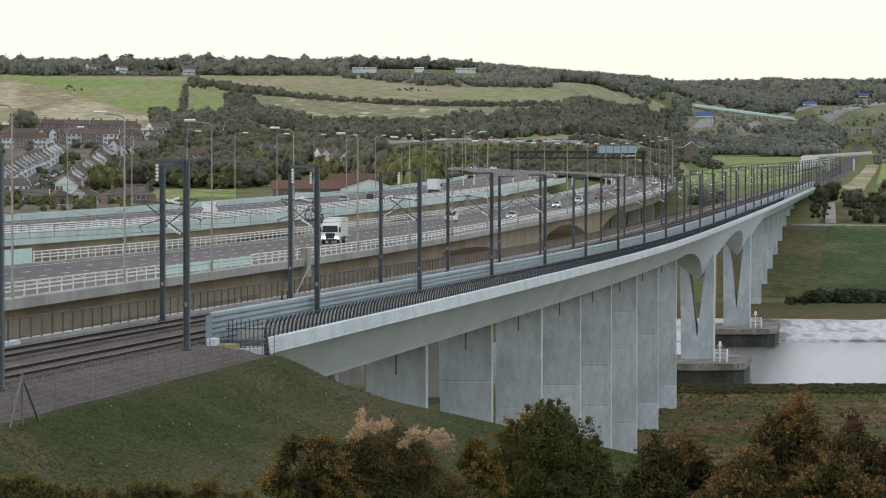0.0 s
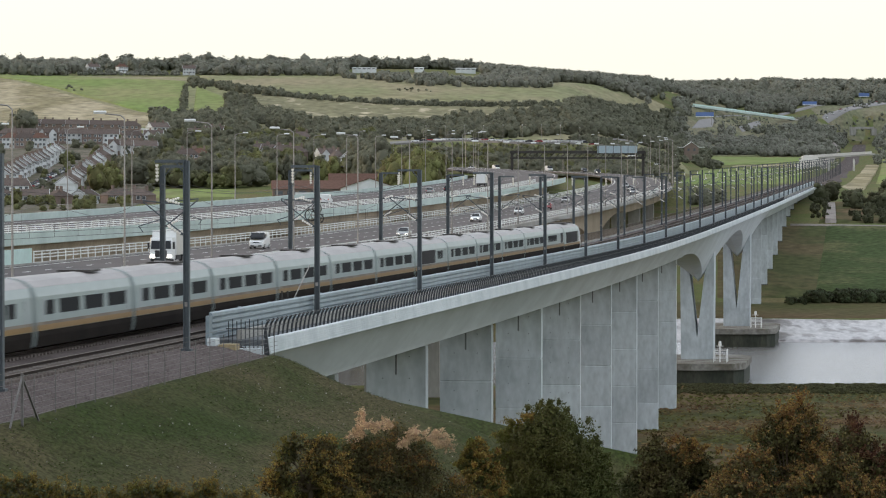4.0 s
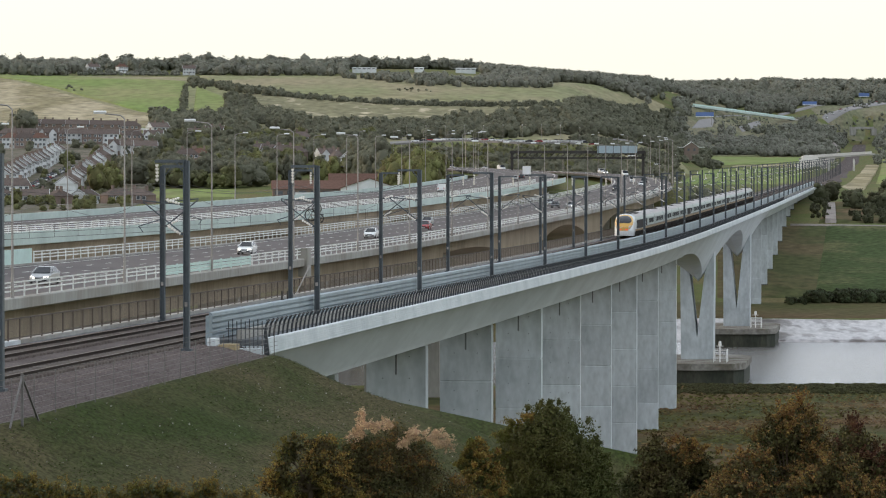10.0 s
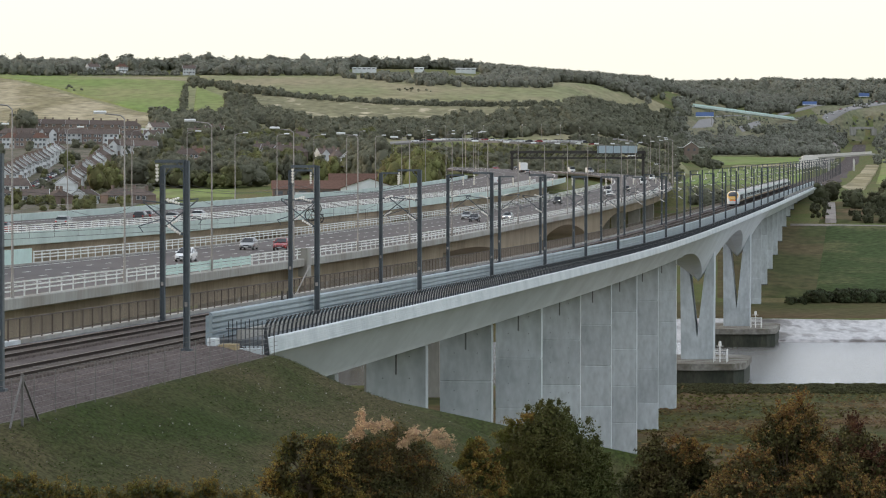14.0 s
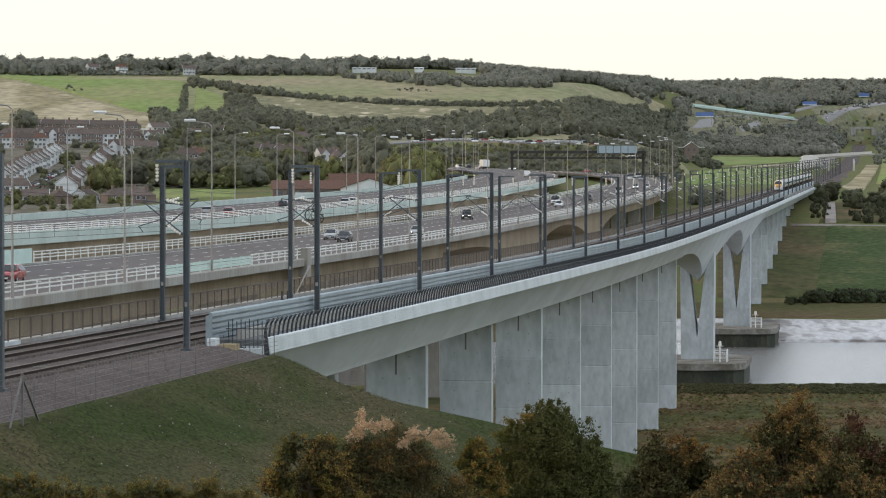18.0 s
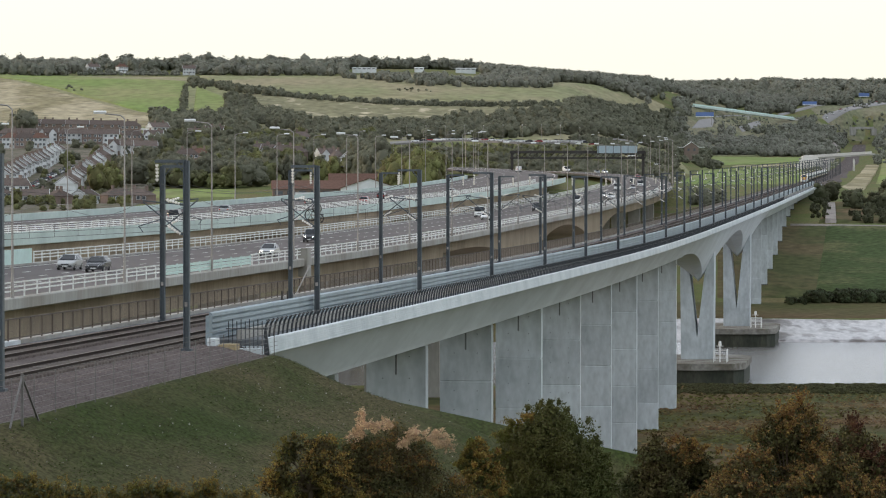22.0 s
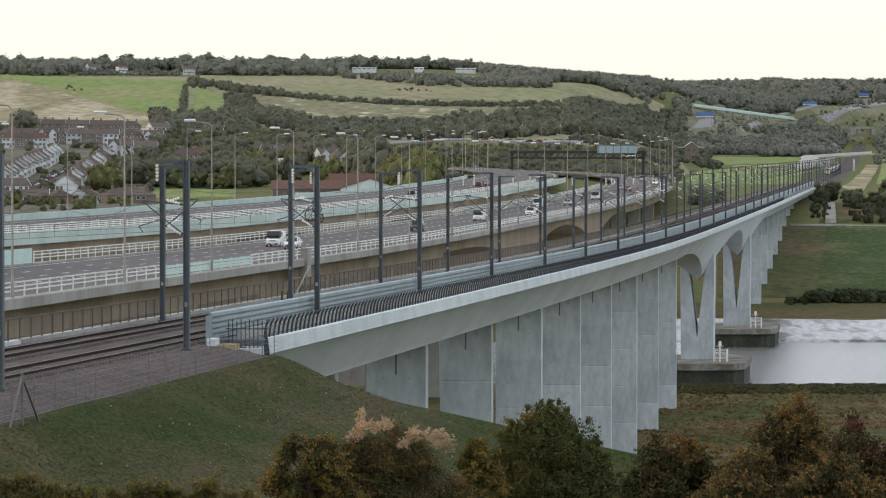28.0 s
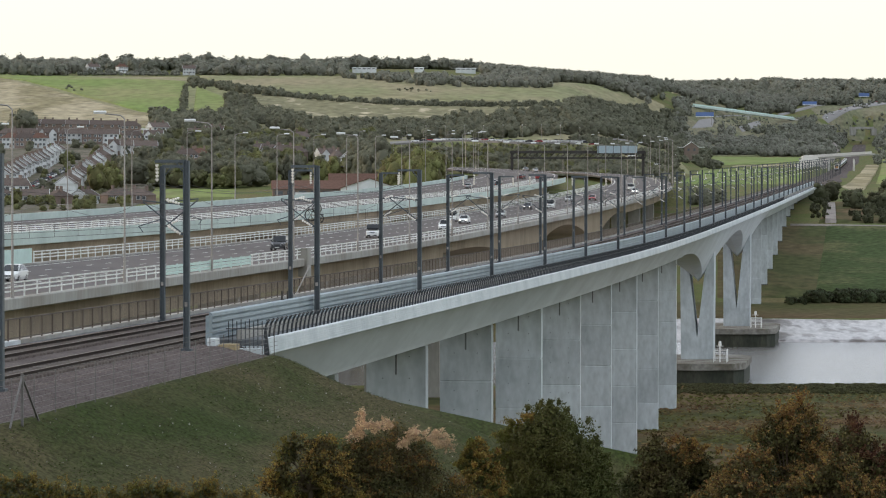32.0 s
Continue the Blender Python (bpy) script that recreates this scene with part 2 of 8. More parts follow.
# ---------------------------------------------------------------- mesh helpers
class MB:
    """Collects faces of one mesh."""

    def __init__(self):
        self.v, self.f = [], []

    def add(self, verts, faces):
        k = len(self.v)
        self.v.extend(tuple(p) for p in verts)
        self.f.extend(tuple(i + k for i in f) for f in faces)
        return self

    def box(self, x0, x1, y0, y1, z0, z1):
        return self.add([(x0, y0, z0), (x1, y0, z0), (x1, y1, z0), (x0, y1, z0), (x0, y0, z1), (x1, y0, z1), (x1, y1, z1), (x0, y1, z1)],
                        [(3, 2, 1, 0), (4, 5, 6, 7), (0, 1, 5, 4), (1, 2, 6, 5), (2, 3, 7, 6), (3, 0, 4, 7)])

    def loft(self, rings, cap=True, closed=True):
        n = len(rings[0])
        k = len(self.v)
        for r in rings:
            self.v.extend(tuple(p) for p in r)
        m = n if closed else n - 1
        for i in range(len(rings) - 1):
            for j in range(m):
                a, b = k + i * n + j, k + i * n + (j + 1) % n
                self.f.append((a, b, b + n, a + n))
        if cap and closed:
            self.f.append(tuple(k + j for j in reversed(range(n))))
            self.f.append(tuple(k + (len(rings) - 1) * n + j for j in range(n)))
        return self

    def tube(self, p0, p1, r0, r1=None, n=6):
        p0, p1 = Vector(p0), Vector(p1)
        r1 = r0 if r1 is None else r1
        d = (p1 - p0).normalized()
        u = d.orthogonal().normalized()
        w = d.cross(u)
        ring = [u * math.cos(2 * math.pi * i / n) + w * math.sin(2 * math.pi * i / n) for i in range(n)]
        return self.loft([[p0 + q * r0 for q in ring], [p1 + q * r1 for q in ring]])

    def bar(self, p0, p1, w, h):
        """A rectangular bar between two points, w wide level, h high."""
        p0, p1 = Vector(p0), Vector(p1)
        d = (p1 - p0).normalized()
        u = d.cross(Vector((0, 0, 1)))
        u = (u if u.length > 1e-4 else Vector((1, 0, 0))).normalized()
        q = u.cross(d)
        r = [u * w / 2 + q * h / 2, u * w / 2 - q * h / 2, -u * w / 2 - q * h / 2, -u * w / 2 + q * h / 2]
        return self.loft([[p0 + k for k in r], [p1 + k for k in r]])

    def mesh(self, name):
        me = bpy.data.meshes.new(name)
        me.from_pydata(self.v, [], self.f)
        return me


def part(name, mb, material, parent=None, label="", smooth=False, kind=""):
    me = mb.mesh(name) if isinstance(mb, MB) else mb
    me.materials.clear()
    me.materials.append(material)
    if smooth:
        me.polygons.foreach_set("use_smooth", [True] * len(me.polygons))
    ob = new(name, me)
    if parent is not None:
        ob.parent = parent
    return tagged(ob, label, kind=kind)


def piece(name, mesh, parent, m):
    """An object of its own on a shared mesh."""
    ob = new(name, mesh)
    ob.parent = parent
    ob.matrix_basis = m
    return ob


def shared(mb, name, material):
    me = mb.mesh(name)
    me.materials.append(material)
    return me


def thing(name, label, category, m=None, group="", kind=""):
    e = new(name)
    e.empty_display_size = 0.5
    if m is not None:
        e.matrix_basis = m
    return tagged(e, label, category, group, kind)


# ---------------------------------------------------------------- lines in plan
def spline(n, v, x):
    """A natural cubic through (n, v), carried on straight outside."""
    n, v, x = np.array(n, float), np.array(v, float), np.asarray(x, float)
    k, h = len(n), np.diff(n)
    a, b = np.zeros((k, k)), np.zeros(k)
    a[0, 0] = a[-1, -1] = 1
    for i in range(1, k - 1):
        a[i, i - 1], a[i, i], a[i, i + 1] = h[i - 1], 2 * (h[i - 1] + h[i]), h[i]
        b[i] = 6 * ((v[i + 1] - v[i]) / h[i] - (v[i] - v[i - 1]) / h[i - 1])
    c = np.linalg.solve(a, b)
    xc = np.clip(x, n[0], n[-1])
    i = np.clip(np.searchsorted(n, xc, "right") - 1, 0, k - 2)
    t, u, q = xc - n[i], n[i + 1] - xc, h[i]
    y = c[i] * u**3 / (6 * q) + c[i + 1] * t**3 / (6 * q) + (v[i] / q - c[i] * q / 6) * u + (v[i + 1] / q - c[i + 1] * q / 6) * t
    return y


class Line:
    """A line in plan by its headings (radians from +y, clockwise) and heights over its length."""

    def __init__(self, x0, y0, s_min, s_max, hn, hv, zn, zv):
        self.s = np.arange(s_min, s_max + 1.0)
        self.h = spline(hn, hv, self.s)
        self.z = spline(zn, zv, self.s)
        dx, dy = np.sin(self.h), np.cos(self.h)
        x = np.concatenate([[0], np.cumsum((dx[1:] + dx[:-1]) / 2)])
        y = np.concatenate([[0], np.cumsum((dy[1:] + dy[:-1]) / 2)])
        i = int(-s_min)
        self.x, self.y = x - x[i] + x0, y - y[i] + y0

    def at(self, s, off=0.0, dz=0.0):
        x, y, h, z = (np.interp(s, self.s, q) for q in (self.x, self.y, self.h, self.z))
        return Vector((x + off * np.cos(h), y - off * np.sin(h), z + dz))

    def heading(self, s):
        return float(np.interp(s, self.s, self.h))

    def place(self, s, off=0.0, dz=0.0, back=False):
        """y ahead along the line (or back along it), x to the side."""
        p, q = self.at(s - 3, off, dz), self.at(s + 3, off, dz)
        c = self.at(s, off, dz)
        d = (q - p).normalized() * (-1 if back else 1)
        rz = -math.atan2(d.x, d.y)
        rx = math.asin(d.z)
        return Matrix.Translation(c) @ Euler((rx, 0, rz)).to_matrix().to_4x4()


RAIL = Line(-11.405, 195.039, -420, 3800,
            [-60, 150, 300, 500, 750, 1050, 1400, 1800, 2300, 3000], [0.1359, 0.1283, 0.1265, 0.1270, 0.1242, 0.1246, 0.1259, 0.1240, 0.1245, 0.1290],
            [-60, 100, 250, 450, 700, 1000, 1300, 1700, 2300, 3500], [0.185, 0.0, 0.089, 1.481, 3.79, 6.502, 9.23, 13.245, 21.5, 57.0])
ROAD = Line(-28.492, 300.06, -1150, 2300,
            [-150, 50, 200, 330, 450, 560, 650, 740, 830, 930, 1050, 1200, 1500, 2300],
            [0.1166, 0.1189, 0.1207, 0.1222, 0.1240, 0.1235, 0.1232, 0.1200, 0.085, 0.0, -0.16, -0.34, -0.62, -0.8],
            [-1000, -150, 50, 200, 330, 450, 560, 650, 740, 830, 930, 1050, 1200, 1500, 2300],
            [-1.6, -1.30, -1.05, -0.70, 0.25, 1.34, 2.55, 3.75, 5.3, 7.0, 9.2, 11.6, 13.6, 14.6, 15.0])


def sweep(mb, line, stations, profile):
    """Sweeps a closed profile of (offset, height), or a function of s that gives one, along a line."""
    rings = []
    for s in stations:
        pr = profile(s) if callable(profile) else profile
        rings.append([line.at(s, o, z) for o, z in pr])
    return mb.loft(rings)


def steps(a, b, d):
    n = max(1, int(round((b - a) / d)))
    return [a + (b - a) * i / n for i in range(n + 1)]
# ---------------------------------------------------------------- the land
WATER_Z = -26.5
VALLEY = ([-400, 120, 168, 178, 232, 330, 440, 530, 578, 592, 604, 768, 781, 821, 846, 880, 920, 957, 1000, 1060, 1165, 1300, 1500],
          [-2.0, -0.82, -0.82, -2.8, -19.0, -25.5, -26.4, -25.4, -25.0, -25.4, -28.5, -28.5, -26.5, -23.2, -20.4, -17.2, -14.3, -11.6, -8.3, -2.8, 1.7, 5.0, 8.0])
HILL_L = ([-400, 1050, 1250, 1600, 2000, 2400, 2800, 3200, 3350, 3700, 4200, 4900], [0, -4, -1, 14, 35, 56, 88, 110, 112, 114, 131, 118])
HILL_R = ([-400, 1165, 1500, 2000, 2300, 2700, 3100, 3500, 4000, 4300, 4900], [0, 1.7, 6, 13, 20, 32, 50, 84, 116, 118, 100])


def smoothstep(a, b, x):
    t = np.clip((np.asarray(x, float) - a) / (b - a), 0, 1)
    return t * t * (3 - 2 * t)


def wave(x, y, k, seed):
    """Soft rolling of the ground."""
    r = np.random.RandomState(seed)
    z = 0
    for _ in range(5):
        a, p, q = r.uniform(0, 6.28), r.uniform(0, 6.28), r.uniform(0.6, 1.6)
        z = z + np.sin((x * np.cos(a) + y * np.sin(a)) * k * q + p)
    return z / 5


def height(x, y):
    x, y = np.asarray(x, float), np.asarray(y, float)
    xr, zr = np.interp(y, RAIL.y, RAIL.x), np.interp(y, RAIL.y, RAIL.z)
    off = x - xr
    b = x / np.maximum(np.abs(y), 1.0)
    base = np.interp(y, *VALLEY)
    hl, hr = np.interp(y, *HILL_L), np.interp(y, *HILL_R)
    sh = smoothstep(2700, 3200, y) * 0.022
    mixr = smoothstep(0.030 + sh, 0.075 + sh, b)
    far = hl * (1 - mixr) + hr * mixr
    # the ridge sinks slowly to the east
    far = far - smoothstep(2600, 3300, y) * smoothstep(-0.01, 0.06, b) * (1 - mixr) * 14
    z = np.where(y < 1060, base, base * (1 - smoothstep(1060, 1400, y)) + far * smoothstep(1060, 1400, y))
    z = z + wave(x, y, 0.012, 3) * 2.2 * smoothstep(1500, 2600, y) + wave(x, y, 0.05, 4) * 0.5 * smoothstep(1050, 1300, y)
    # slope below the railway at the near end
    fall = np.clip(off - 7.0, 0, 8.5) * 0.345 + np.clip(off - 15.5, 0, 60) * 0.37
    near = smoothstep(330, 170, y)
    z = z - fall * near * np.where(y < 175, 1, 0.6)
    z = np.where(y < 600, np.maximum(z, -27.0), z)
    z = z + 0.3 * smoothstep(10.5, 7.6, off) * smoothstep(6.6, 7.2, off) * (y < 172)
    # the hill on which the camera stands
    knoll = smoothstep(75, 0, np.hypot(x, y)) * smoothstep(-32, -18, x)
    z = z * (1 - knoll) + 5.7 * knoll
    # west of the railway the ground lies lower, under the road bridges
    west = smoothstep(-8.5, -16, off) * smoothstep(1300, 900, y)
    z = np.where(y < 178, z - west * np.where(y < -100, 1.5, 4.0), z)
    z = z + 0.16 * wave(x, y, 0.35, 8) * smoothstep(-1, -4, off * 0 - 2) * (y < 900) * (np.abs(off) > 8)
    # railway bank beyond the viaduct, and the cutting behind it
    bank = zr - 0.75 - np.clip(np.abs(off) - 7.5, 0, 200) * 0.5
    z = np.where((y > 1338) & (y < 3335), np.maximum(z, bank), z)
    cut = zr - 0.75 + np.clip(np.abs(off) - 9, 0, 400) * 0.75
    z = np.where((y > 1338) & (y < 3335), np.minimum(z, cut), z)
    # the hill closes behind the far bridge over the cutting
    head = zr - 0.75 + np.clip(np.abs(off) - 9, 0, 400) * 0.75 + (y - 3335) * 0.33
    z = np.where((y >= 3335) & (y < 3600), np.minimum(z, head), z)
    # the road's own bank at the far end
    rx, rz = np.interp(y, ROAD.y, ROAD.x), np.interp(y, ROAD.y, ROAD.z)
    roff = x - rx
    rbank = rz - 1.6 - np.clip(np.maximum(roff - 3, -68 - roff), 0, 200) * 0.5
    z = np.where((y > 1150) & (y < 1560), np.maximum(z, rbank), z)
    rcut = rz - 1.4 + np.clip(np.maximum(roff - 3, -72 - roff), 0, 200) * 0.6
    z = np.where((y > 1150) & (y < 1560), np.minimum(z, rcut), z)
    return z


def ground_z(x, y):
    return float(height(np.array([x]), np.array([y]))[0])


def grid_mesh(name, X, Y, Z, material):
    ny, nx = X.shape
    v = np.stack([X, Y, Z], -1).reshape(-1, 3)
    i = np.arange(ny * nx).reshape(ny, nx)
    f = np.stack([i[:-1, :-1], i[:-1, 1:], i[1:, 1:], i[1:, :-1]], -1).reshape(-1, 4)
    me = bpy.data.meshes.new(name)
    me.vertices.add(len(v))
    me.vertices.foreach_set("co", v.ravel())
    me.loops.add(f.size)
    me.loops.foreach_set("vertex_index", f.ravel().astype(np.int32))
    me.polygons.add(len(f))
    me.polygons.foreach_set("loop_start", (np.arange(len(f)) * 4).astype(np.int32))
    me.polygons.foreach_set("use_smooth", np.ones(len(f), bool))
    me.update(calc_edges=True)
    me.materials.append(material)
    return new(name, me)


ys = [-420.0]
while ys[-1] < 4880:
    y = ys[-1]
    ys.append(y + (25 if y < 40 else 1.6 if y < 260 else 4 if y < 570 else 2.5 if y < 860 else 6 if y < 1400 else 0.0075 * y))
ys = np.array(ys)
rs = np.concatenate([np.linspace(-2.2, -0.24, 24)[:-1], np.linspace(-0.24, 0.24, 150), np.linspace(0.24, 2.2, 24)[1:]])
GX = rs[None, :] * (np.maximum(ys, 0)[:, None] * 0.92 + 230)
GY = np.repeat(ys[:, None], len(rs), 1)
tagged(grid_mesh("ground", GX, GY, height(GX, GY), GRASS), "rough green and brown grassland of a broad river valley", "ground", kind="structure")

wx, wy = np.meshgrid(np.linspace(-900, 900, 60), np.linspace(560, 846, 30))
WATER = mat("river_water", (0.15, 0.145, 0.14), 0.24, vary=0.15, scale=0.02, fine=0.6, bump=1.0, bump_dist=0.35, stretch=(0.22, 0.8, 1), spec=1.0)
tagged(grid_mesh("water", wx, wy, wx * 0 + WATER_Z, WATER), "calm grey river water with a bright sky reflection", "water", kind="structure")


def drape(name, corners, material, label, nx=40, ny=20, lift=0.25, kind="structure", ripple=0.0, wob=0.0):
    """A patch of land laid on the ground: corners as (bearing, distance), near left, near right, far right, far left."""
    c = [np.array((b * d, d)) for b, d in corners]
    u, w = np.meshgrid(np.linspace(0, 1, nx), np.linspace(0, 1, ny))
    x = (1 - w) * ((1 - u) * c[0][0] + u * c[1][0]) + w * ((1 - u) * c[3][0] + u * c[2][0])
    y = (1 - w) * ((1 - u) * c[0][1] + u * c[1][1]) + w * ((1 - u) * c[3][1] + u * c[2][1])
    if wob:
        y = y + wave(x, y, 0.05, len(name)) * wob
    z = height(x, y) + lift
    edge = (u == 0) | (u == 1) | (w == 0) | (w == 1)
    z = np.where(edge, z - 3 * lift - 0.3, z)
    if ripple:
        z = z + ripple * wave(x, y, 0.3, 5)
    return tagged(grid_mesh(name, x, y, z, material), label, "field", kind=kind)


def bear(px):
    return (px - 784) / 6392.0


drape("near_slope", [(-0.34, 84), (0.16, 84), (0.12, 171), (-0.105, 171)], SLOPE_GRASS, "mown green and brown grass bank below the railway", 120, 90, 0.06)
drape("lower_slope", [(-0.03, 170), (0.13, 170), (0.17, 335), (-0.05, 335)], SLOPE_GRASS, "rough grass falling away below the viaduct", 60, 60, 0.1)
drape("marsh", [(-0.05, 330), (0.22, 330), (0.22, 579), (-0.03, 579)], MARSH, "brown and olive salt marsh grass along the river", 60, 50, 0.12)
drape("mud_bank", [(0.02, 778), (0.26, 779), (0.26, 822), (0.02, 822)], MUD, "wet grey mud bank shining at low tide", 160, 24, 0.45, ripple=0.3, wob=2.5)
drape("reed_bank", [(0.02, 822), (0.26, 820), (0.26, 850), (0.02, 850)], REED, "brown reed bank above the mud", 80, 10, 0.3, wob=1.2)
drape("riverside_meadow", [(0.0985, 852), (0.30, 852), (0.30, 1040), (0.102, 1046)], MEADOW, "smooth green riverside meadow", 40, 40, 0.3)
SCRUB = mat("scrub_ground", (0.14, 0.145, 0.085), 0.95, vary=0.3, scale=0.05, fine=0.3, second=(0.18, 0.165, 0.11), bump=0.3, stretch=(1, 0.3, 1), spec=0.04)
VERGE = mat("verge_grass", (0.066, 0.074, 0.03), 0.95, vary=0.3, scale=0.07, fine=0.6, second=(0.105, 0.085, 0.045), bump=0.6, bump_dist=0.2, stretch=(0.7, 0.3, 1), mix=(0.45, 0.62), spec=0.04)
GRAVEL = mat("gravel", (0.27, 0.24, 0.22), 0.95, vary=0.15, scale=0.2, fine=1.5, second=(0.20, 0.18, 0.16), spec=0.04)
drape("viaduct_verge", [(0.075, 851), (0.110, 852), (0.114, 1050), (0.075, 1050)], VERGE, "rough brown grass beside the viaduct piers", 30, 30, 0.12)
drape("rough_bank", [(0.1, 1046), (0.30, 1040), (0.30, 1175), (0.104, 1175)], MARSH, "rough dark grass bank above the meadow", 40, 20, 0.35)
drape("gravel_path", [(bear(1458), 1050), (bear(1482), 1050), (bear(1479), 1140), (bear(1464), 1140)], GRAVEL, "pale gravel path down the bank", 12, 60, 1.3)
drape("farm_track", [(bear(1395), 1043), (bear(1640), 1037), (bear(1640), 1041), (bear(1395), 1047)], GRAVEL, "thin gravel track above the meadow", 60, 5, 0.45)
drape("far_meadow", [(bear(1195), 1600), (bear(1420), 1600), (bear(1425), 2200), (bear(1240), 2170)], PASTURE, "bright green meadow beyond the viaduct", 30, 20, 0.5)
drape("meadow_lane", [(bear(1290), 2215), (bear(1425), 2240), (bear(1418), 2290), (bear(1300), 2240)], STRAW, "pale earth lane above the meadow", 30, 6, 0.6)
drape("upper_meadow", [(bear(1205), 2270), (bear(1420), 2330), (bear(1425), 2600), (bear(1260), 2640)], PASTURE, "narrow green meadow below the scrub", 30, 12, 0.5)
drape("cutting_side", [(bear(1488), 1480), (bear(1530), 1480), (bear(1556), 2280), (bear(1532), 2280)], STRAW, "pale dry earth side of a railway cutting", 30, 80, 0.8)
drape("cutting_side", [(bear(1440), 2230), (bear(1462), 2230), (bear(1494), 3250), (bear(1472), 3250)], GRAVEL, "grey chalky side of a railway cutting", 10, 40, 0.5)
drape("corner_pasture", [(bear(1545), 1640), (bear(1640), 1640), (bear(1640), 2800), (bear(1560), 2800)], PASTURE, "green sloping pasture", 16, 20, 0.6)
drape("hillside", [(-0.16, 1900), (0.072, 1900), (0.064, 3000), (-0.16, 3000)], OLIVE, "olive green rough pasture of the hillside", 60, 60, 0.3)
drape("straw_field", [(bear(-60), 2030), (bear(326), 2150), (bear(320), 2265), (bear(-60), 3020)], STRAW, "pale dry grass field on the hillside", 70, 60, 0.8)
drape("hill_pasture", [(bear(-40), 3000), (bear(322), 2275), (bear(333), 2790), (bear(20), 3060)], PASTURE, "bright green pasture on the hillside", 60, 40, 1.0)
drape("middle_pasture", [(bear(338), 2370), (bear(440), 2300), (bear(396), 2580), (bear(346), 2720)], PASTURE, "small green field between hedges", 20, 20, 0.8)
drape("upper_olive_field", [(bear(400), 2640), (bear(1010), 2450), (bear(1035), 2880), (bear(345), 3030)], OLIVE, "olive green pasture below the wood", 80, 30, 0.8)
drape("east_olive_field", [(bear(1005), 2450), (bear(1145), 2760), (bear(1140), 2910), (bear(1030), 2880)], OLIVE, "olive green pasture below the wood", 30, 30, 1.0)
drape("lower_chalk_field", [(bear(430), 2130), (bear(1010), 2130), (bear(1005), 2440), (bear(430), 2600)], CHALK, "thin chalk grassland with pale streaks", 80, 40, 1.0)
drape("far_stubble_field", [(bear(1185), 3150), (bear(1290), 3640), (bear(1262), 3830), (bear(1172), 3320)], STRAW, "pale stubble field among the far woods", 20, 16, 1.0)
drape("far_scrubland", [(bear(1190), 2660), (bear(1478), 2660), (bear(1470), 3330), (bear(1215), 3330)], SCRUB, "rough olive scrubland on the far slope", 40, 50, 0.4)
drape("far_scrubland", [(bear(1446), 3336), (bear(1660), 3336), (bear(1660), 3700), (bear(1400), 3700)], SCRUB, "rough olive scrubland on the far slope", 40, 40, 0.4)
drape("far_scrubland", [(bear(1548), 2800), (bear(1660), 2800), (bear(1660), 3336), (bear(1550), 3336)], SCRUB, "rough olive scrubland on the far slope", 20, 40, 0.4)
drape("town_green", [(bear(238), 1330), (bear(430), 1330), (bear(430), 1415), (bear(238), 1415)], PASTURE, "green playing field at the edge of the houses", 12, 10, 0.4)
GARDEN = mat("garden_ground", (0.10, 0.095, 0.065), 0.95, vary=0.3, scale=0.09, fine=0.6, second=(0.17, 0.15, 0.125), bump=0.3, spec=0.04)
drape("gardens", [(bear(-60), 1050), (bear(226), 1050), (bear(330), 2010), (bear(-60), 2010)], GARDEN, "brown and green back gardens with paving", 30, 60, 0.35)
# ---------------------------------------------------------------- railway viaduct
PIERS = [20.0 + 39.5 * i for i in range(9)]
RIVER_PIERS = [436.0, 585.0]
FAR_PIERS = [655.0 + 39.5 * i for i in range(13)]
ALL_PIERS = PIERS + RIVER_PIERS + FAR_PIERS
V0, V1 = -25.0, 1152.0


def soffit(s):
    """Depth of the girder below rail level: shallow on the approaches, haunched over the river piers."""
    if s <= PIERS[-1] or s >= FAR_PIERS[0]:
        return 3.6
    a = min(abs(s - p) for p in RIVER_PIERS)
    half = 76.0 if RIVER_PIERS[0] < s < RIVER_PIERS[1] else (100.0 if s < 500 else 70.0)
    t = max(0.0, 1 - a / half)
    return 3.4 + (9.9 - 3.4) * t ** 2


def web(d):
    """Half width of the inclined webs at depth d."""
    return 3.5 - 0.43 * (d - 3.4)


def girder_profile(s):
    d = soffit(s)
    w, keel = web(d), 0.7 * max(0.0, (d - 3.6) / 6.3)
    return [(6.45, -0.35), (6.2, -0.8), (5.2, -1.05), (w + 0.1, -d + 0.2), (w, -d), (0, -d - keel), (-w, -d), (-w - 0.1, -d + 0.2), (-5.2, -1.05), (-6.2, -0.8), (-6.1, -0.35)]


def cornice_profile():
    """Sloping fascia made of six boards with narrow grooves between them."""
    out = [(6.45, 0.05), (6.62, 0.02)]
    for i in range(6):
        z0, z1 = 0.0 - 0.7 * i / 6, 0.0 - 0.7 * (i + 1) / 6
        x0, x1 = 6.63 + 0.09 * i / 6, 6.63 + 0.09 * (i + 1) / 6
        out += [(x0, z0), (x1, z1 + 0.028), (x1 - 0.03, z1 + 0.022), (x1 - 0.03, z1 + 0.004)]
    return out + [(6.72, -0.7), (6.46, -0.76), (6.40, -0.2)]


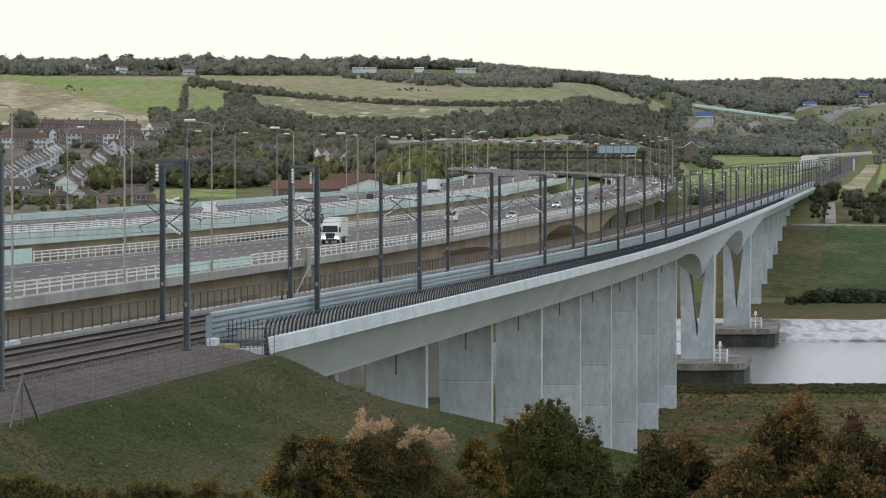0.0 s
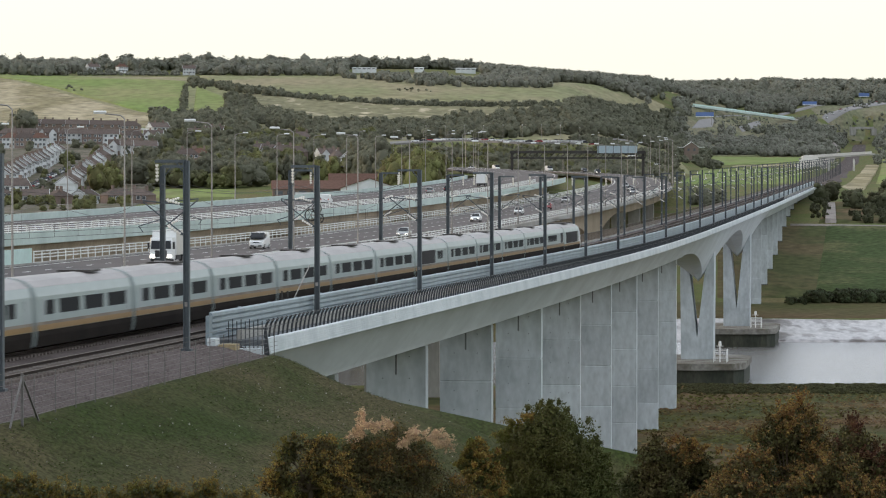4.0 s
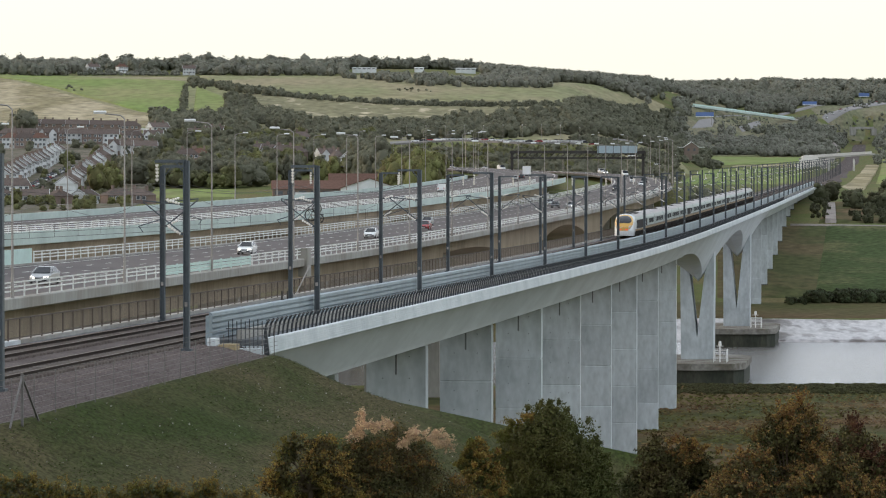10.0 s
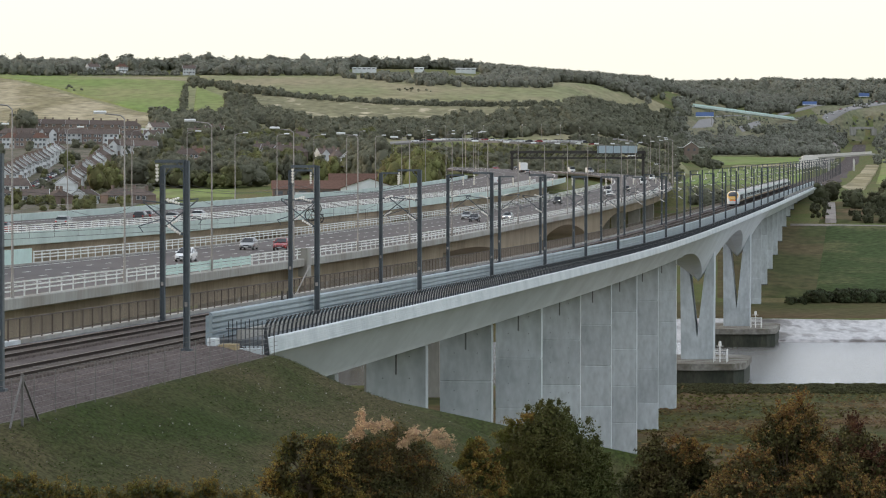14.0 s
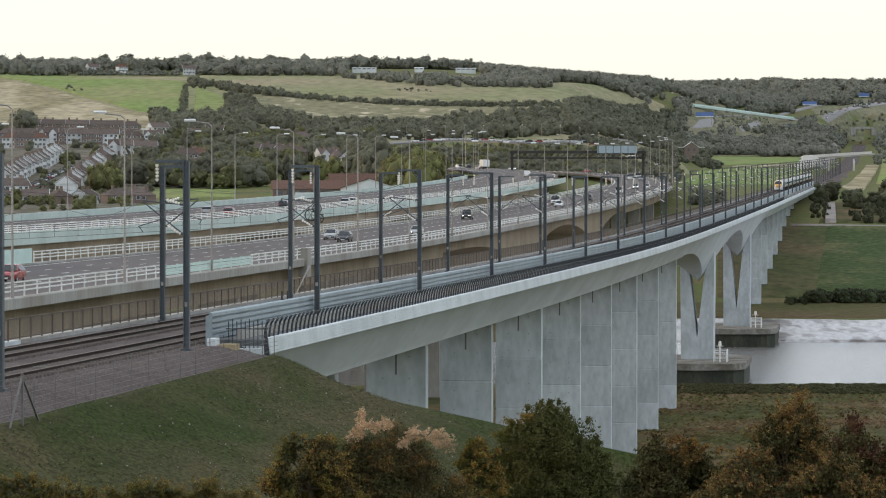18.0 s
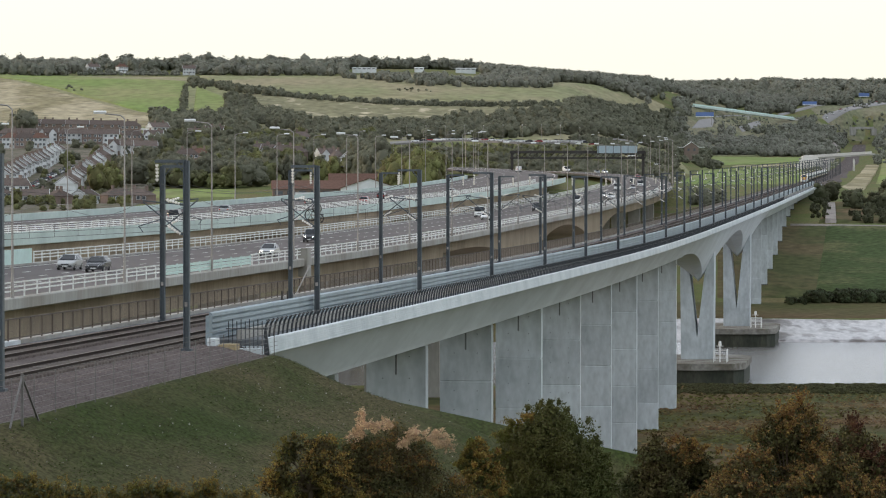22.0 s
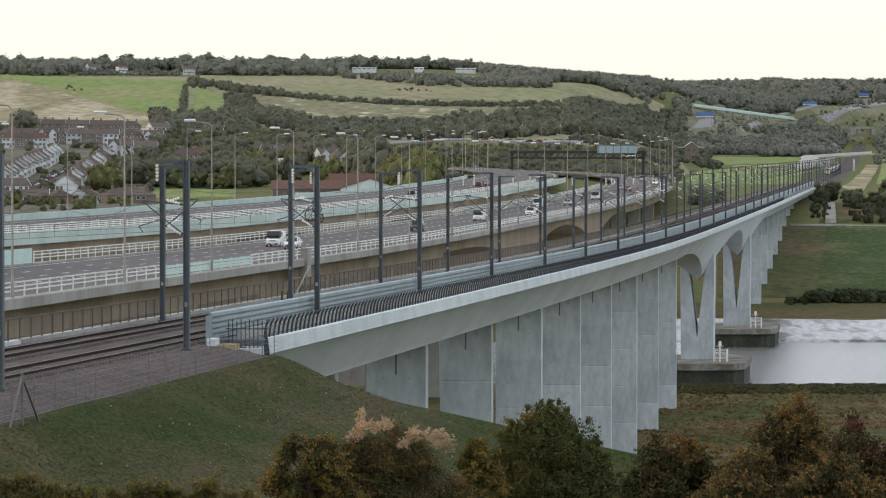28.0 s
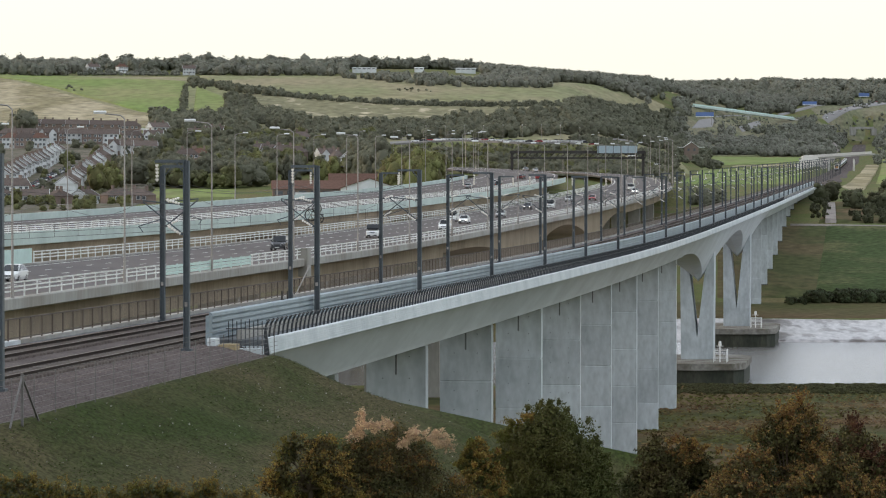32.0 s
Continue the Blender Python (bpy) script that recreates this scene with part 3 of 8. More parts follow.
viaduct = thing("railway_viaduct", "long pale grey concrete railway viaduct on tall slab piers", "viaduct")
ends = [V0] + ALL_PIERS + [V1]
for a, b in zip(ends[:-1], ends[1:]):
    part("girder", sweep(MB(), RAIL, steps(a + 0.02, b - 0.02, 8), girder_profile), CONCRETE, viaduct)
cuts = steps(V0, V1, 40)
for a, b in zip(cuts[:-1], cuts[1:]):
    part("cornice", sweep(MB(), RAIL, steps(a + 0.012, b - 0.012, 10), cornice_profile()),
         CORNICE, viaduct, "pale sloping concrete cornice")
    part("far_cornice", sweep(MB(), RAIL, steps(a + 0.012, b - 0.012, 10), [(-6.1, -0.16), (-6.1, -0.8), (-5.75, -0.34), (-5.3, -0.34), (-5.3, -0.12), (-5.62, -0.12), (-5.9, -0.14)]),
         GREY_CONC, viaduct)
part("deck_slab", sweep(MB(), RAIL, steps(V0, V1, 20), [(6.44, -0.34), (6.44, -0.05), (3.75, -0.05), (3.75, -0.3), (-5.29, -0.3), (-5.29, -0.34)]), WALKWAY, viaduct, "dark grey walkway slab")


def pier(s, half_w, half_t, river=False, shift=0.0):
    c = RAIL.at(s, shift)
    g = ground_z(c.x, c.y)
    m = Matrix.Translation(c) @ Matrix.Rotation(-RAIL.heading(s), 4, "Z")
    zb = (WATER_Z + 3.7 if river else g - 0.6) - c.z
    top = -soffit(s) + 0.02
    mb = MB()
    if not river:
        # lifts of concrete with shallow recessed joints between them
        levels = [top - 0.35]
        while levels[-1] > zb:
            levels.append(max(zb, levels[-1] - 4.6))
        mb.box(-half_w + 0.8, half_w - 0.8, -half_t + 0.4, half_t - 0.4, top - 0.4, top)
        mb.box(-half_w + 0.07, half_w - 0.07, -half_t + 0.07, half_t - 0.07, zb, top - 0.36)
        p = part("pier", mb, PIER_CONC, viaduct)
        p.matrix_basis = m
        for z0, z1 in zip(levels[:-1], levels[1:]):
            lift = MB()
            lift.loft([[(x, y, z) for x, y in ((-half_w + q, -half_t + q), (half_w - q, -half_t + q), (half_w - q, half_t - q), (-half_w + q, half_t - q))] for z, q in ((z1 + 0.03, 0.03), (z1 + 0.07, 0), (z0 - 0.07, 0), (z0 - 0.03, 0.03))])
            part("lift", lift, PIER_CONC, p)
            if s < 180 and z0 - z1 > 2:
                holes = MB()
                for hx in (-half_w * 0.45, half_w * 0.45):
                    for k in range(3):
                        hz = z1 + (z0 - z1) * (k + 0.5) / 3
                        holes.tube((hx, -half_t - 0.004, hz), (hx, -half_t + 0.02, hz), 0.045, n=8)
                part("tie_hole", holes, JOINT, p, kind="stuff")
        slot = MB().box(-0.07, 0.07, -half_t - 0.012, -half_t, top - 2.4, top - 0.9)
        q = part("drain_slot", slot, JOINT, p)
        part("base_course", MB().box(-half_w - 0.25, half_w + 0.25, -half_t - 0.25, half_t + 0.25, zb, zb + 0.75), DARK_STEEL, p)
        return
    # river pier: a slab that splits into two blades with a tapering slot between them
    zs = zb + 4.0
    w_top, w_bot = half_w, half_w - 0.1
    n = 8
    for side in (-1, 1):
        rings = []
        for i in range(n + 1):
            t = i / n
            z = zs + (top - zs) * t
            inner = 0.03 + 1.15 * t
            ow = w_bot + (w_top - w_bot) * t
            a, b = sorted((side * inner, side * ow))
            rings.append([(a, -half_t, z), (b, -half_t, z), (b, half_t, z), (a, half_t, z)])
        # the blade runs on up the side of the girder and ends in a pointed fin
        tip, shoulder = -4.25, -5.1
        for z, q in ((shoulder, half_t), (tip, 0.25)):
            a, b = sorted((side * (web(-z) - 0.5), side * (half_w + 0.02)))
            rings.append([(a, -q, z), (b, -q, z), (b, q, z), (a, q, z)])
        p = part("pier_blade", MB().loft(rings), PIER_CONC, viaduct, "tapering pier blade")
        p.matrix_basis = m
    p = part("pier_stem", MB().box(-w_bot, w_bot, -half_t, half_t, zb, zs), PIER_CONC, viaduct)
    p.matrix_basis = m
    # fender island
    ring = [(-8.6, -14), (-7, -18), (0, -19.5), (7, -18), (8.6, -14), (8.6, 10), (7, 14), (0, 15.5), (-7, 14), (-8.6, 10)]
    zf = WATER_Z - c.z
    part("fender", MB().loft([[(x, y, zf - 2) for x, y in ring], [(x, y, zf + 2.7) for x, y in ring]]), FENDER_DARK, p, "dark weed-stained concrete fender")
    part("fender_cap", MB().loft([[(x * 1.03, y * 1.03, zf + 2.7) for x, y in ring], [(x * 1.03, y * 1.03, zf + 3.8) for x, y in ring]]), FENDER_CAP, p, "pale concrete fender cap")
    cage = MB()
    cx0, cx1, cy0, cy1 = 3.4, 5.6, -13.5, -9.0
    for x, y in ((cx0, cy0), (cx1, cy0), (cx1, cy1), (cx0, cy1), ((cx0 + cx1) / 2, cy0), (cx1, (cy0 + cy1) / 2)):
        cage.tube((x, y, zf + 3.8), (x, y, zf + 5.9), 0.07)
    for z in (5.85, 5.2, 4.5):
        for (xa, ya), (xb, yb) in zip(((cx0, cy0), (cx1, cy0), (cx1, cy1)), ((cx1, cy0), (cx1, cy1), (cx0, cy1))):
            cage.bar((xa, ya, zf + z), (xb, yb, zf + z), 0.08, 0.08)
    part("fender_railing", cage, LAMP_HEAD, p, "pale railing cage on the fender")
    part("navigation_light", MB().tube((4.4, -12, zf + 3.8), (4.4, -12, zf + 6.6), 0.12).tube((4.4, -12, zf + 6.6), (4.4, -12, zf + 7.3), 0.3, 0.22, 8).bar((3.8, -12, zf + 6.5), (5.0, -12, zf + 6.5), 0.1, 0.1), LAMP_HEAD, p, "pale navigation lamp")


FENDER_CAP = mat("fender_cap", (0.25, 0.24, 0.215), 0.95, vary=0.25, scale=0.25, fine=1.5, second=(0.14, 0.125, 0.10), spec=0.05)
FENDER_DARK = mat("fender_dark", (0.022, 0.028, 0.016), 0.85, vary=0.3, scale=0.3, fine=2, second=(0.05, 0.05, 0.035), stretch=(1, 1, 0.4))
for s in PIERS + FAR_PIERS:
    pier(s, 2.1, 0.68, shift=0.35)
for s in RIVER_PIERS:
    pier(s, 2.9, 3.2, river=True)
# bearings and abutment wall
ab = thing("abutment", "pale concrete abutment wall at the viaduct's end", "abutment", kind="structure")
part("wall", sweep(MB(), RAIL, [-26.6, -25.02], [(6.6, -0.4), (6.6, -9), (-6.2, -9), (-6.2, -0.4)]), CONCRETE, ab)
part("wing_wall", sweep(MB(), RAIL, steps(-27.6, -26.62, 1), [(4.6, 0.1), (4.6, -3), (4.2, -3), (4.2, 0.1)]), CORNICE, ab)
part("tan_block", sweep(MB(), RAIL, [-27.9, -26.9], [(5.6, -0.15), (5.6, -1.5), (4.8, -1.5), (4.8, -0.15)]),
     mat("tan_board", (0.38, 0.30, 0.17), 0.9), ab)

# ---------------------------------------------------------------- tracks
track_bed = thing("track_bed", "brown ballast bed with concrete sleepers", "track", kind="structure")
part("ballast", sweep(MB(), RAIL, steps(-400, V0 - 0.1, 15), [(7.35, -1.6), (7.25, -0.86), (4.9, -0.25), (-4.9, -0.25), (-7.0, -0.7), (-12, -3.0)]), BALLAST, track_bed)
part("ballast", sweep(MB(), RAIL, steps(V0 - 0.1, V1 + 0.1, 15), [(3.6, -0.31), (3.6, -0.25), (-4.7, -0.25), (-5.1, -0.31)]), BALLAST, track_bed)
part("ballast", sweep(MB(), RAIL, steps(V1 + 0.1, 3700, 30), [(9.0, -1.6), (5.4, -0.25), (-5.4, -0.25), (-9.0, -1.6)]), BALLAST, track_bed)
sl = MB()
for i in range(int((420 + 600) / 0.62)):
    s = -418 + i * 0.62 if i < 1300 else None
    if s is None:
        break
    for t in (-2.254, 2.254):
        a, b = RAIL.at(s, t - 1.25, -0.2), RAIL.at(s, t + 1.25, -0.2)
        sl.bar(a, b, 0.26, 0.12)
part("sleeper", sl, SLEEPER, track_bed, "rows of concrete sleepers", kind="stuff")
for t in (-2.254, 2.254):
    for g in (-0.7525, 0.7525):
        o = t + g
        part("stained_strip", sweep(MB(), RAIL, steps(-400, V1, 15), [(o - 0.3, -0.246), (o + 0.3, -0.246), (o + 0.24, -0.215), (o - 0.24, -0.215)]), OILY, track_bed, "dark oil-stained ballast along the rail")
        part("rail", sweep(MB(), RAIL, steps(-400, 3700, 12), [(o - 0.07, -0.16), (o + 0.07, -0.16), (o + 0.02, -0.12), (o + 0.035, -0.012), (o - 0.035, -0.012), (o - 0.02, -0.12)]),
             RAIL_STEEL, track_bed, "rusty steel rail")
        part("rail_head", sweep(MB(), RAIL, steps(-400, 3700, 12), [(o - 0.033, -0.011), (o + 0.033, -0.011), (o + 0.03, 0.0), (o - 0.03, 0.0)]), RAIL_TOP, track_bed)

# ---------------------------------------------------------------- noise barrier on the near side
barrier = thing("noise_barrier", "ribbed pale blue-grey metal noise barrier beside the track", "barrier")
B_OFF, B_TOP = 3.95, 1.25
bcuts = steps(-25.6, 420, 8.0)


def rib_profile(top):
    pr, n = [], 5
    lo = -0.05
    for i in range(n):
        z0, z1 = lo + (top - lo) * i / n, lo + (top - lo) * (i + 1) / n
        pr += [(B_OFF + 0.02, z0 + 0.01), (B_OFF + 0.11, z0 + 0.05), (B_OFF + 0.09, z1 - 0.06), (B_OFF + 0.02, z1 - 0.02)]
    return pr + [(B_OFF - 0.06, top), (B_OFF - 0.06, lo)]


for i, (a, b) in enumerate(zip(bcuts[:-1], bcuts[1:])):
    top = B_TOP
    part("panel", sweep(MB(), RAIL, [a + 0.01, b - 0.01], rib_profile(top)), BARRIER, barrier)
    part("post", sweep(MB(), RAIL, [b - 0.06, b + 0.06], [(B_OFF - 0.07, -0.05), (B_OFF - 0.07, top + 0.03), (B_OFF - 0.2, top + 0.03), (B_OFF - 0.2, -0.05)]), BARRIER, barrier)
part("panel", sweep(MB(), RAIL, steps(420, V1, 10), rib_profile(B_TOP)), BARRIER, barrier)
part("end_panel", sweep(MB(), RAIL, [-26.4, -25.62], [(B_OFF + 0.09, -0.9), (B_OFF + 0.09, 1.1), (B_OFF - 0.06, 1.1), (B_OFF - 0.06, -0.9)]), BARRIER, barrier)

# ---------------------------------------------------------------- walkway railing on the near side: posts that lean outwards
railing = thing("walkway_railing", "dark metal walkway railing with curved outward-leaning posts", "railing")
pm = MB()
prof = [(0.0, 0.0), (0.03, 0.36), (0.09, 0.64), (0.22, 0.88)]
for (x0, z0), (x1, z1) in zip(prof[:-1], prof[1:]):
    pm.bar((x0, 0, z0), (x1, 0, z1 + 0.02), 0.075, 0.09)
POST_MESH = shared(pm, "post", RAILING_DARK)


def rail_turn(s, off, dz):
    return Matrix.Translation(RAIL.at(s, off, dz)) @ Matrix.Rotation(-RAIL.heading(s), 4, "Z")


R_OFF = 6.32
s, k = V0 + 0.6, 0
rest = MB()
while s < 700:
    if k < 290:
        piece("post", POST_MESH, railing, rail_turn(s, R_OFF, 0.0))
    else:
        rest.bar(RAIL.at(s, R_OFF, 0), RAIL.at(s, R_OFF + 0.12, 0.88), 0.09, 0.06)
    k += 1
    s += 1.2
part("far_post", rest, RAILING_DARK, railing, kind="stuff")
for z, o in ((0.86, 0.2), (0.5, 0.05)):
    part("rail_bar", sweep(MB(), RAIL, steps(V0, V1, 8), [(R_OFF + o - 0.02, z - 0.02), (R_OFF + o + 0.02, z - 0.02), (R_OFF + o + 0.02, z + 0.02), (R_OFF + o - 0.02, z + 0.02)]), RAILING_DARK, railing)
part("toe_board", sweep(MB(), RAIL, steps(V0, V1, 8), [(5.3, -0.04), (5.3, 0.4), (5.1, 0.4), (5.1, -0.04)]), GREY_CONC, railing, "pale concrete cable trough")

# railing on the far side
frail = thing("far_railing", "brown steel railing with mesh infill on the viaduct's far edge", "railing")
fp = shared(MB().box(-0.035, 0.035, -0.035, 0.035, -0.22, 0.82), "post", RAILING_BROWN)
s, k = -44.0, 0
while s < 560:
    piece("post", fp, frail, rail_turn(s, -5.45, 0.1))
    s += 2.15
for z in (0.8, -0.12):
    part("rail_bar", sweep(MB(), RAIL, steps(-46, V1, 8), [(-5.48, 0.1 + z - 0.03), (-5.42, 0.1 + z - 0.03), (-5.42, 0.1 + z + 0.03), (-5.48, 0.1 + z + 0.03)]), RAILING_BROWN, frail)
part("upstand", sweep(MB(), RAIL, steps(-62, V0 - 0.05, 5), [(-5.3, -0.12), (-5.3, -0.7), (-5.7, -0.7), (-5.7, -0.12)]), CORNICE, frail, "pale concrete upstand")
# infill bars, fine enough to read as mesh
fill = MB()
s = -45.0
while s < 330:
    a = RAIL.at(s, -5.45, 0.0)
    b = RAIL.at(s, -5.45, 0.88)
    fill.bar(a, b, 0.02, 0.02)
    s += 0.2
part("infill_bar", fill, MESH_BROWN, frail, kind="stuff")
part("infill_panel", sweep(MB(), RAIL, steps(330, V1, 10), [(-5.46, 0.0), (-5.46, 0.5), (-5.44, 0.5), (-5.44, 0.0)]), MESH_BROWN, frail)

# ---------------------------------------------------------------- overhead line masts
M_OFF = 4.29


def insulator(p0, p1, n, r):
    """A string of discs."""
    mb = MB()
    p0, p1 = Vector(p0), Vector(p1)
    for i in range(n):
        a = p0.lerp(p1, (i + 0.15) / n)
        b = p0.lerp(p1, (i + 0.75) / n)
        mb.tube(a, b, r, r * 0.7, 8)
    mb.tube(p0, p1, r * 0.3, n=6)
    return mb


def make_mast(side):
    """side +1: near row, arms reach towards -x (the tracks); local x across, y along the line, origin at rail level."""
    root = thing("catenary_mast", "dark grey steel overhead line mast with arms and insulators", "mast", group="overhead line masts")
    d = -side
    mb = MB()
    sec = [(-0.135, -0.15), (-0.1, -0.15), (-0.1, -0.02), (0.1, -0.02), (0.1, -0.15), (0.135, -0.15), (0.135, 0.15), (0.1, 0.15), (0.1, 0.02), (-0.1, 0.02), (-0.1, 0.15), (-0.135, 0.15)]
    mb.loft([[(x, y, z) for x, y in sec] for z in (-0.6, 8.3)])
    part("column", mb, MAST_STEEL, root)
    part("foot", MB().box(-0.24, 0.24, -0.24, 0.24, -0.6, -0.16), MAST_STEEL, root)
    part("feeder_arm", MB().box(min(0, d * 1.45), max(0, d * 1.45), -0.06, 0.06, 8.2, 8.34).bar((0, 0, 7.6), (d * 0.5, 0, 8.25), 0.05, 0.05), MAST_STEEL, root)
    part("feeder_insulator", insulator((d * 1.35, 0, 8.15), (d * 1.35, 0, 7.35), 5, 0.09), INSUL, root, "white disc insulator string")
    part("bracket_insulator", insulator((d * 0.3, 0, 6.35), (d * 0.95, 0, 6.55), 5, 0.08), INSUL, root, "white disc insulator string")
    part("strut_insulator", insulator((d * 0.25, 0, 5.0), (d * 0.85, 0, 5.35), 5, 0.08), INSUL, root, "white disc insulator string")
    arm = MB()
    arm.tube((d * 0.16, 0, 5.0), (d * 2.0, 0, 6.45), 0.035)
    arm.tube((d * 0.16, 0, 6.32), (d * 2.0, 0, 6.5), 0.03)
    arm.tube((d * 1.2, 0, 5.65), (d * 2.2, 0, 5.35), 0.025)
    arm.tube((d * 2.2, 0, 5.35), (d * 2.0, 0, 5.1), 0.02)
    arm.bar((d * 0.1, 0, 5.0), (d * 0.3, 0, 5.0), 0.1, 0.1)
    arm.bar((d * 0.1, 0, 6.33), (d * 0.3, 0, 6.33), 0.1, 0.1)
    part("cantilever", arm, MAST_STEEL, root)
    part("number_plate", MB().box(-0.07, 0.07, -0.175, -0.16, 1.75, 1.95), LAMP_GREY, root, "small pale plate")
    return root


MAST_S = [2.25 + 40.3 * i for i in range(44)]
for side in (1, -1):
    first = make_mast(side)
    spots = ([-32.6, -65.3] + MAST_S) if side > 0 else (MAST_S + [-38.0 - 40.3])
    for i, s in enumerate(spots):
        m = rail_turn(s, side * M_OFF, 0.0)
        if i == 0:
            first.matrix_basis = m
        else:
            copy_thing(first, m)

# wires
wires = thing("overhead_wires", "dark overhead contact and feeder wires strung between masts", "wire")
knots = [-100.0, -65.3, -32.6] + MAST_S[:34]
for t in (-2.254, 2.254):
    side = 1 if t > 0 else -1
    c, cat, drop, feed = MB(), MB(), MB(), MB()
    for a, b in zip(knots[:-1], knots[1:]):
        c.tube(RAIL.at(a, t, 5.08), RAIL.at(b, t, 5.08), 0.012, n=4)
        n = 8
        for i in range(n):
            u0, u1 = i / n, (i + 1) / n
            f = lambda u: 6.45 - 0.9 * 4 * u * (1 - u)
            g = lambda u: 7.3 - 0.5 * 4 * u * (1 - u)
            cat.tube(RAIL.at(a + (b - a) * u0, t, f(u0)), RAIL.at(a + (b - a) * u1, t, f(u1)), 0.011, n=4)
            fo = side * (M_OFF - 1.35)
            feed.tube(RAIL.at(a + (b - a) * u0, fo, g(u0)), RAIL.at(a + (b - a) * u1, fo, g(u1)), 0.012, n=4)
            if 0 < i:
                drop.tube(RAIL.at(a + (b - a) * u0, t, f(u0)), RAIL.at(a + (b - a) * u0, t, 5.08), 0.006, n=3)
    part("contact_wire", c, WIRE, wires)
    part("catenary_wire", cat, WIRE, wires)
    part("dropper", drop, WIRE, wires, kind="stuff")
    part("feeder_wire", feed, WIRE, wires)
# ---------------------------------------------------------------- motorway bridges
FALL = 0.025          # the near carriageway rises away from its near parapet
N_W = 20.0            # width of the near carriageway
O_NEAR, O_FAR, O_UP = -33.0, -64.0, 2.35


def near_z(off):
    return -off * FALL


def old_z(s):
    return O_UP - 0.9 * float(smoothstep(800, 1050, s))


N_PIERS = [-40.0, 20.0, 80.0, 140.0, 200.0, 255.0, 385.0, 540.0, 640.0, 700.0, 760.0]


def near_depth(s):
    if 255 < s < 385:
        t = (385 - s) / 130.0
        return 2.6 + 5.6 * max(0, 1 - t * 1.25) ** 2
    if 385 <= s <= 540:
        t = abs(s - 462.5) / 77.5
        return 2.4 + 5.8 * t ** 2
    if 540 < s < 640:
        return 2.6 + 5.6 * max(0, 1 - (s - 540) / 80.0) ** 2
    return 3.3


near_bridge = thing("motorway_bridge", "concrete motorway bridge carrying an asphalt carriageway with white railings", "bridge")
R0, R1 = -320.0, 830.0
part("carriageway", sweep(MB(), ROAD, steps(-1100, 2100, 12), [(-0.35, -0.02), (-0.35, -0.5), (-N_W + 0.3, near_z(-N_W) - 0.5), (-N_W + 0.3, near_z(-N_W + 0.3) - 0.02)]), ASPHALT, near_bridge, "grey-brown asphalt carriageway")
nc = steps(R0, R1, 32)
for a, b in zip(nc[:-1], nc[1:]):
    part("deck_edge", sweep(MB(), ROAD, steps(a + 0.02, b - 0.02, 8), [(-0.36, -0.05), (-0.36, 0.14), (0.3, 0.14), (0.42, 0.05), (0.42, -0.72), (0.1, -0.85), (-0.36, -0.6)]), GREY_CONC, near_bridge, "pale concrete deck edge")
    part("far_deck_edge", sweep(MB(), ROAD, steps(a + 0.02, b - 0.02, 8), [(-N_W - 0.35, 1.0 - 0.5 - 1.2), (-N_W + 0.29, -0.25), (-N_W + 0.29, 0.64), (-N_W - 0.35, 0.64)]), GREY_CONC, near_bridge)
gs = sorted(set(steps(R0, R1, 10) + N_PIERS))
for a, b in zip([R0] + N_PIERS[:-1], N_PIERS):
    part("box_girder", sweep(MB(), ROAD, steps(a + 0.03, b - 0.03, 6), lambda s: [(-1.9, -0.62), (-2.0, -near_depth(s)), (-14.5, -near_depth(s)), (-18.0, -0.15), (-10, -0.3)]), OLD_CONC, near_bridge, "brown stained concrete girder")
part("box_girder", sweep(MB(), ROAD, steps(N_PIERS[-1] + 0.03, R1, 8), lambda s: [(-1.9, -0.62), (-2.0, -3.3), (-14.5, -3.3), (-18.0, -0.15), (-10, -0.3)]), OLD_CONC, near_bridge, "brown stained concrete girder")


def road_turn(s, off, dz):
    return Matrix.Translation(ROAD.at(s, off, dz)) @ Matrix.Rotation(-ROAD.heading(s), 4, "Z")


for s in N_PIERS:
    c = ROAD.at(s, -8.2)
    g = min(ground_z(c.x, c.y), -3.0)
    mb = MB()
    z0, z1 = g - 1 - c.z, -near_depth(s) + 0.02
    for x in (-4.2, 4.2):
        mb.box(x - 1.6, x + 1.6, -1.2, 1.2, z0, z1)
    p = part("bridge_pier", mb, GREY_CONC, near_bridge)
    p.matrix_basis = road_turn(s, -8.2, 0)

old_bridge = thing("old_motorway_bridge", "older concrete motorway bridge with a pale green fascia", "bridge")


def old_sweep(prof, stations, extra=0.0):
    return sweep(MB(), ROAD, stations, lambda s: [(o, z + old_z(s)) for o, z in prof])


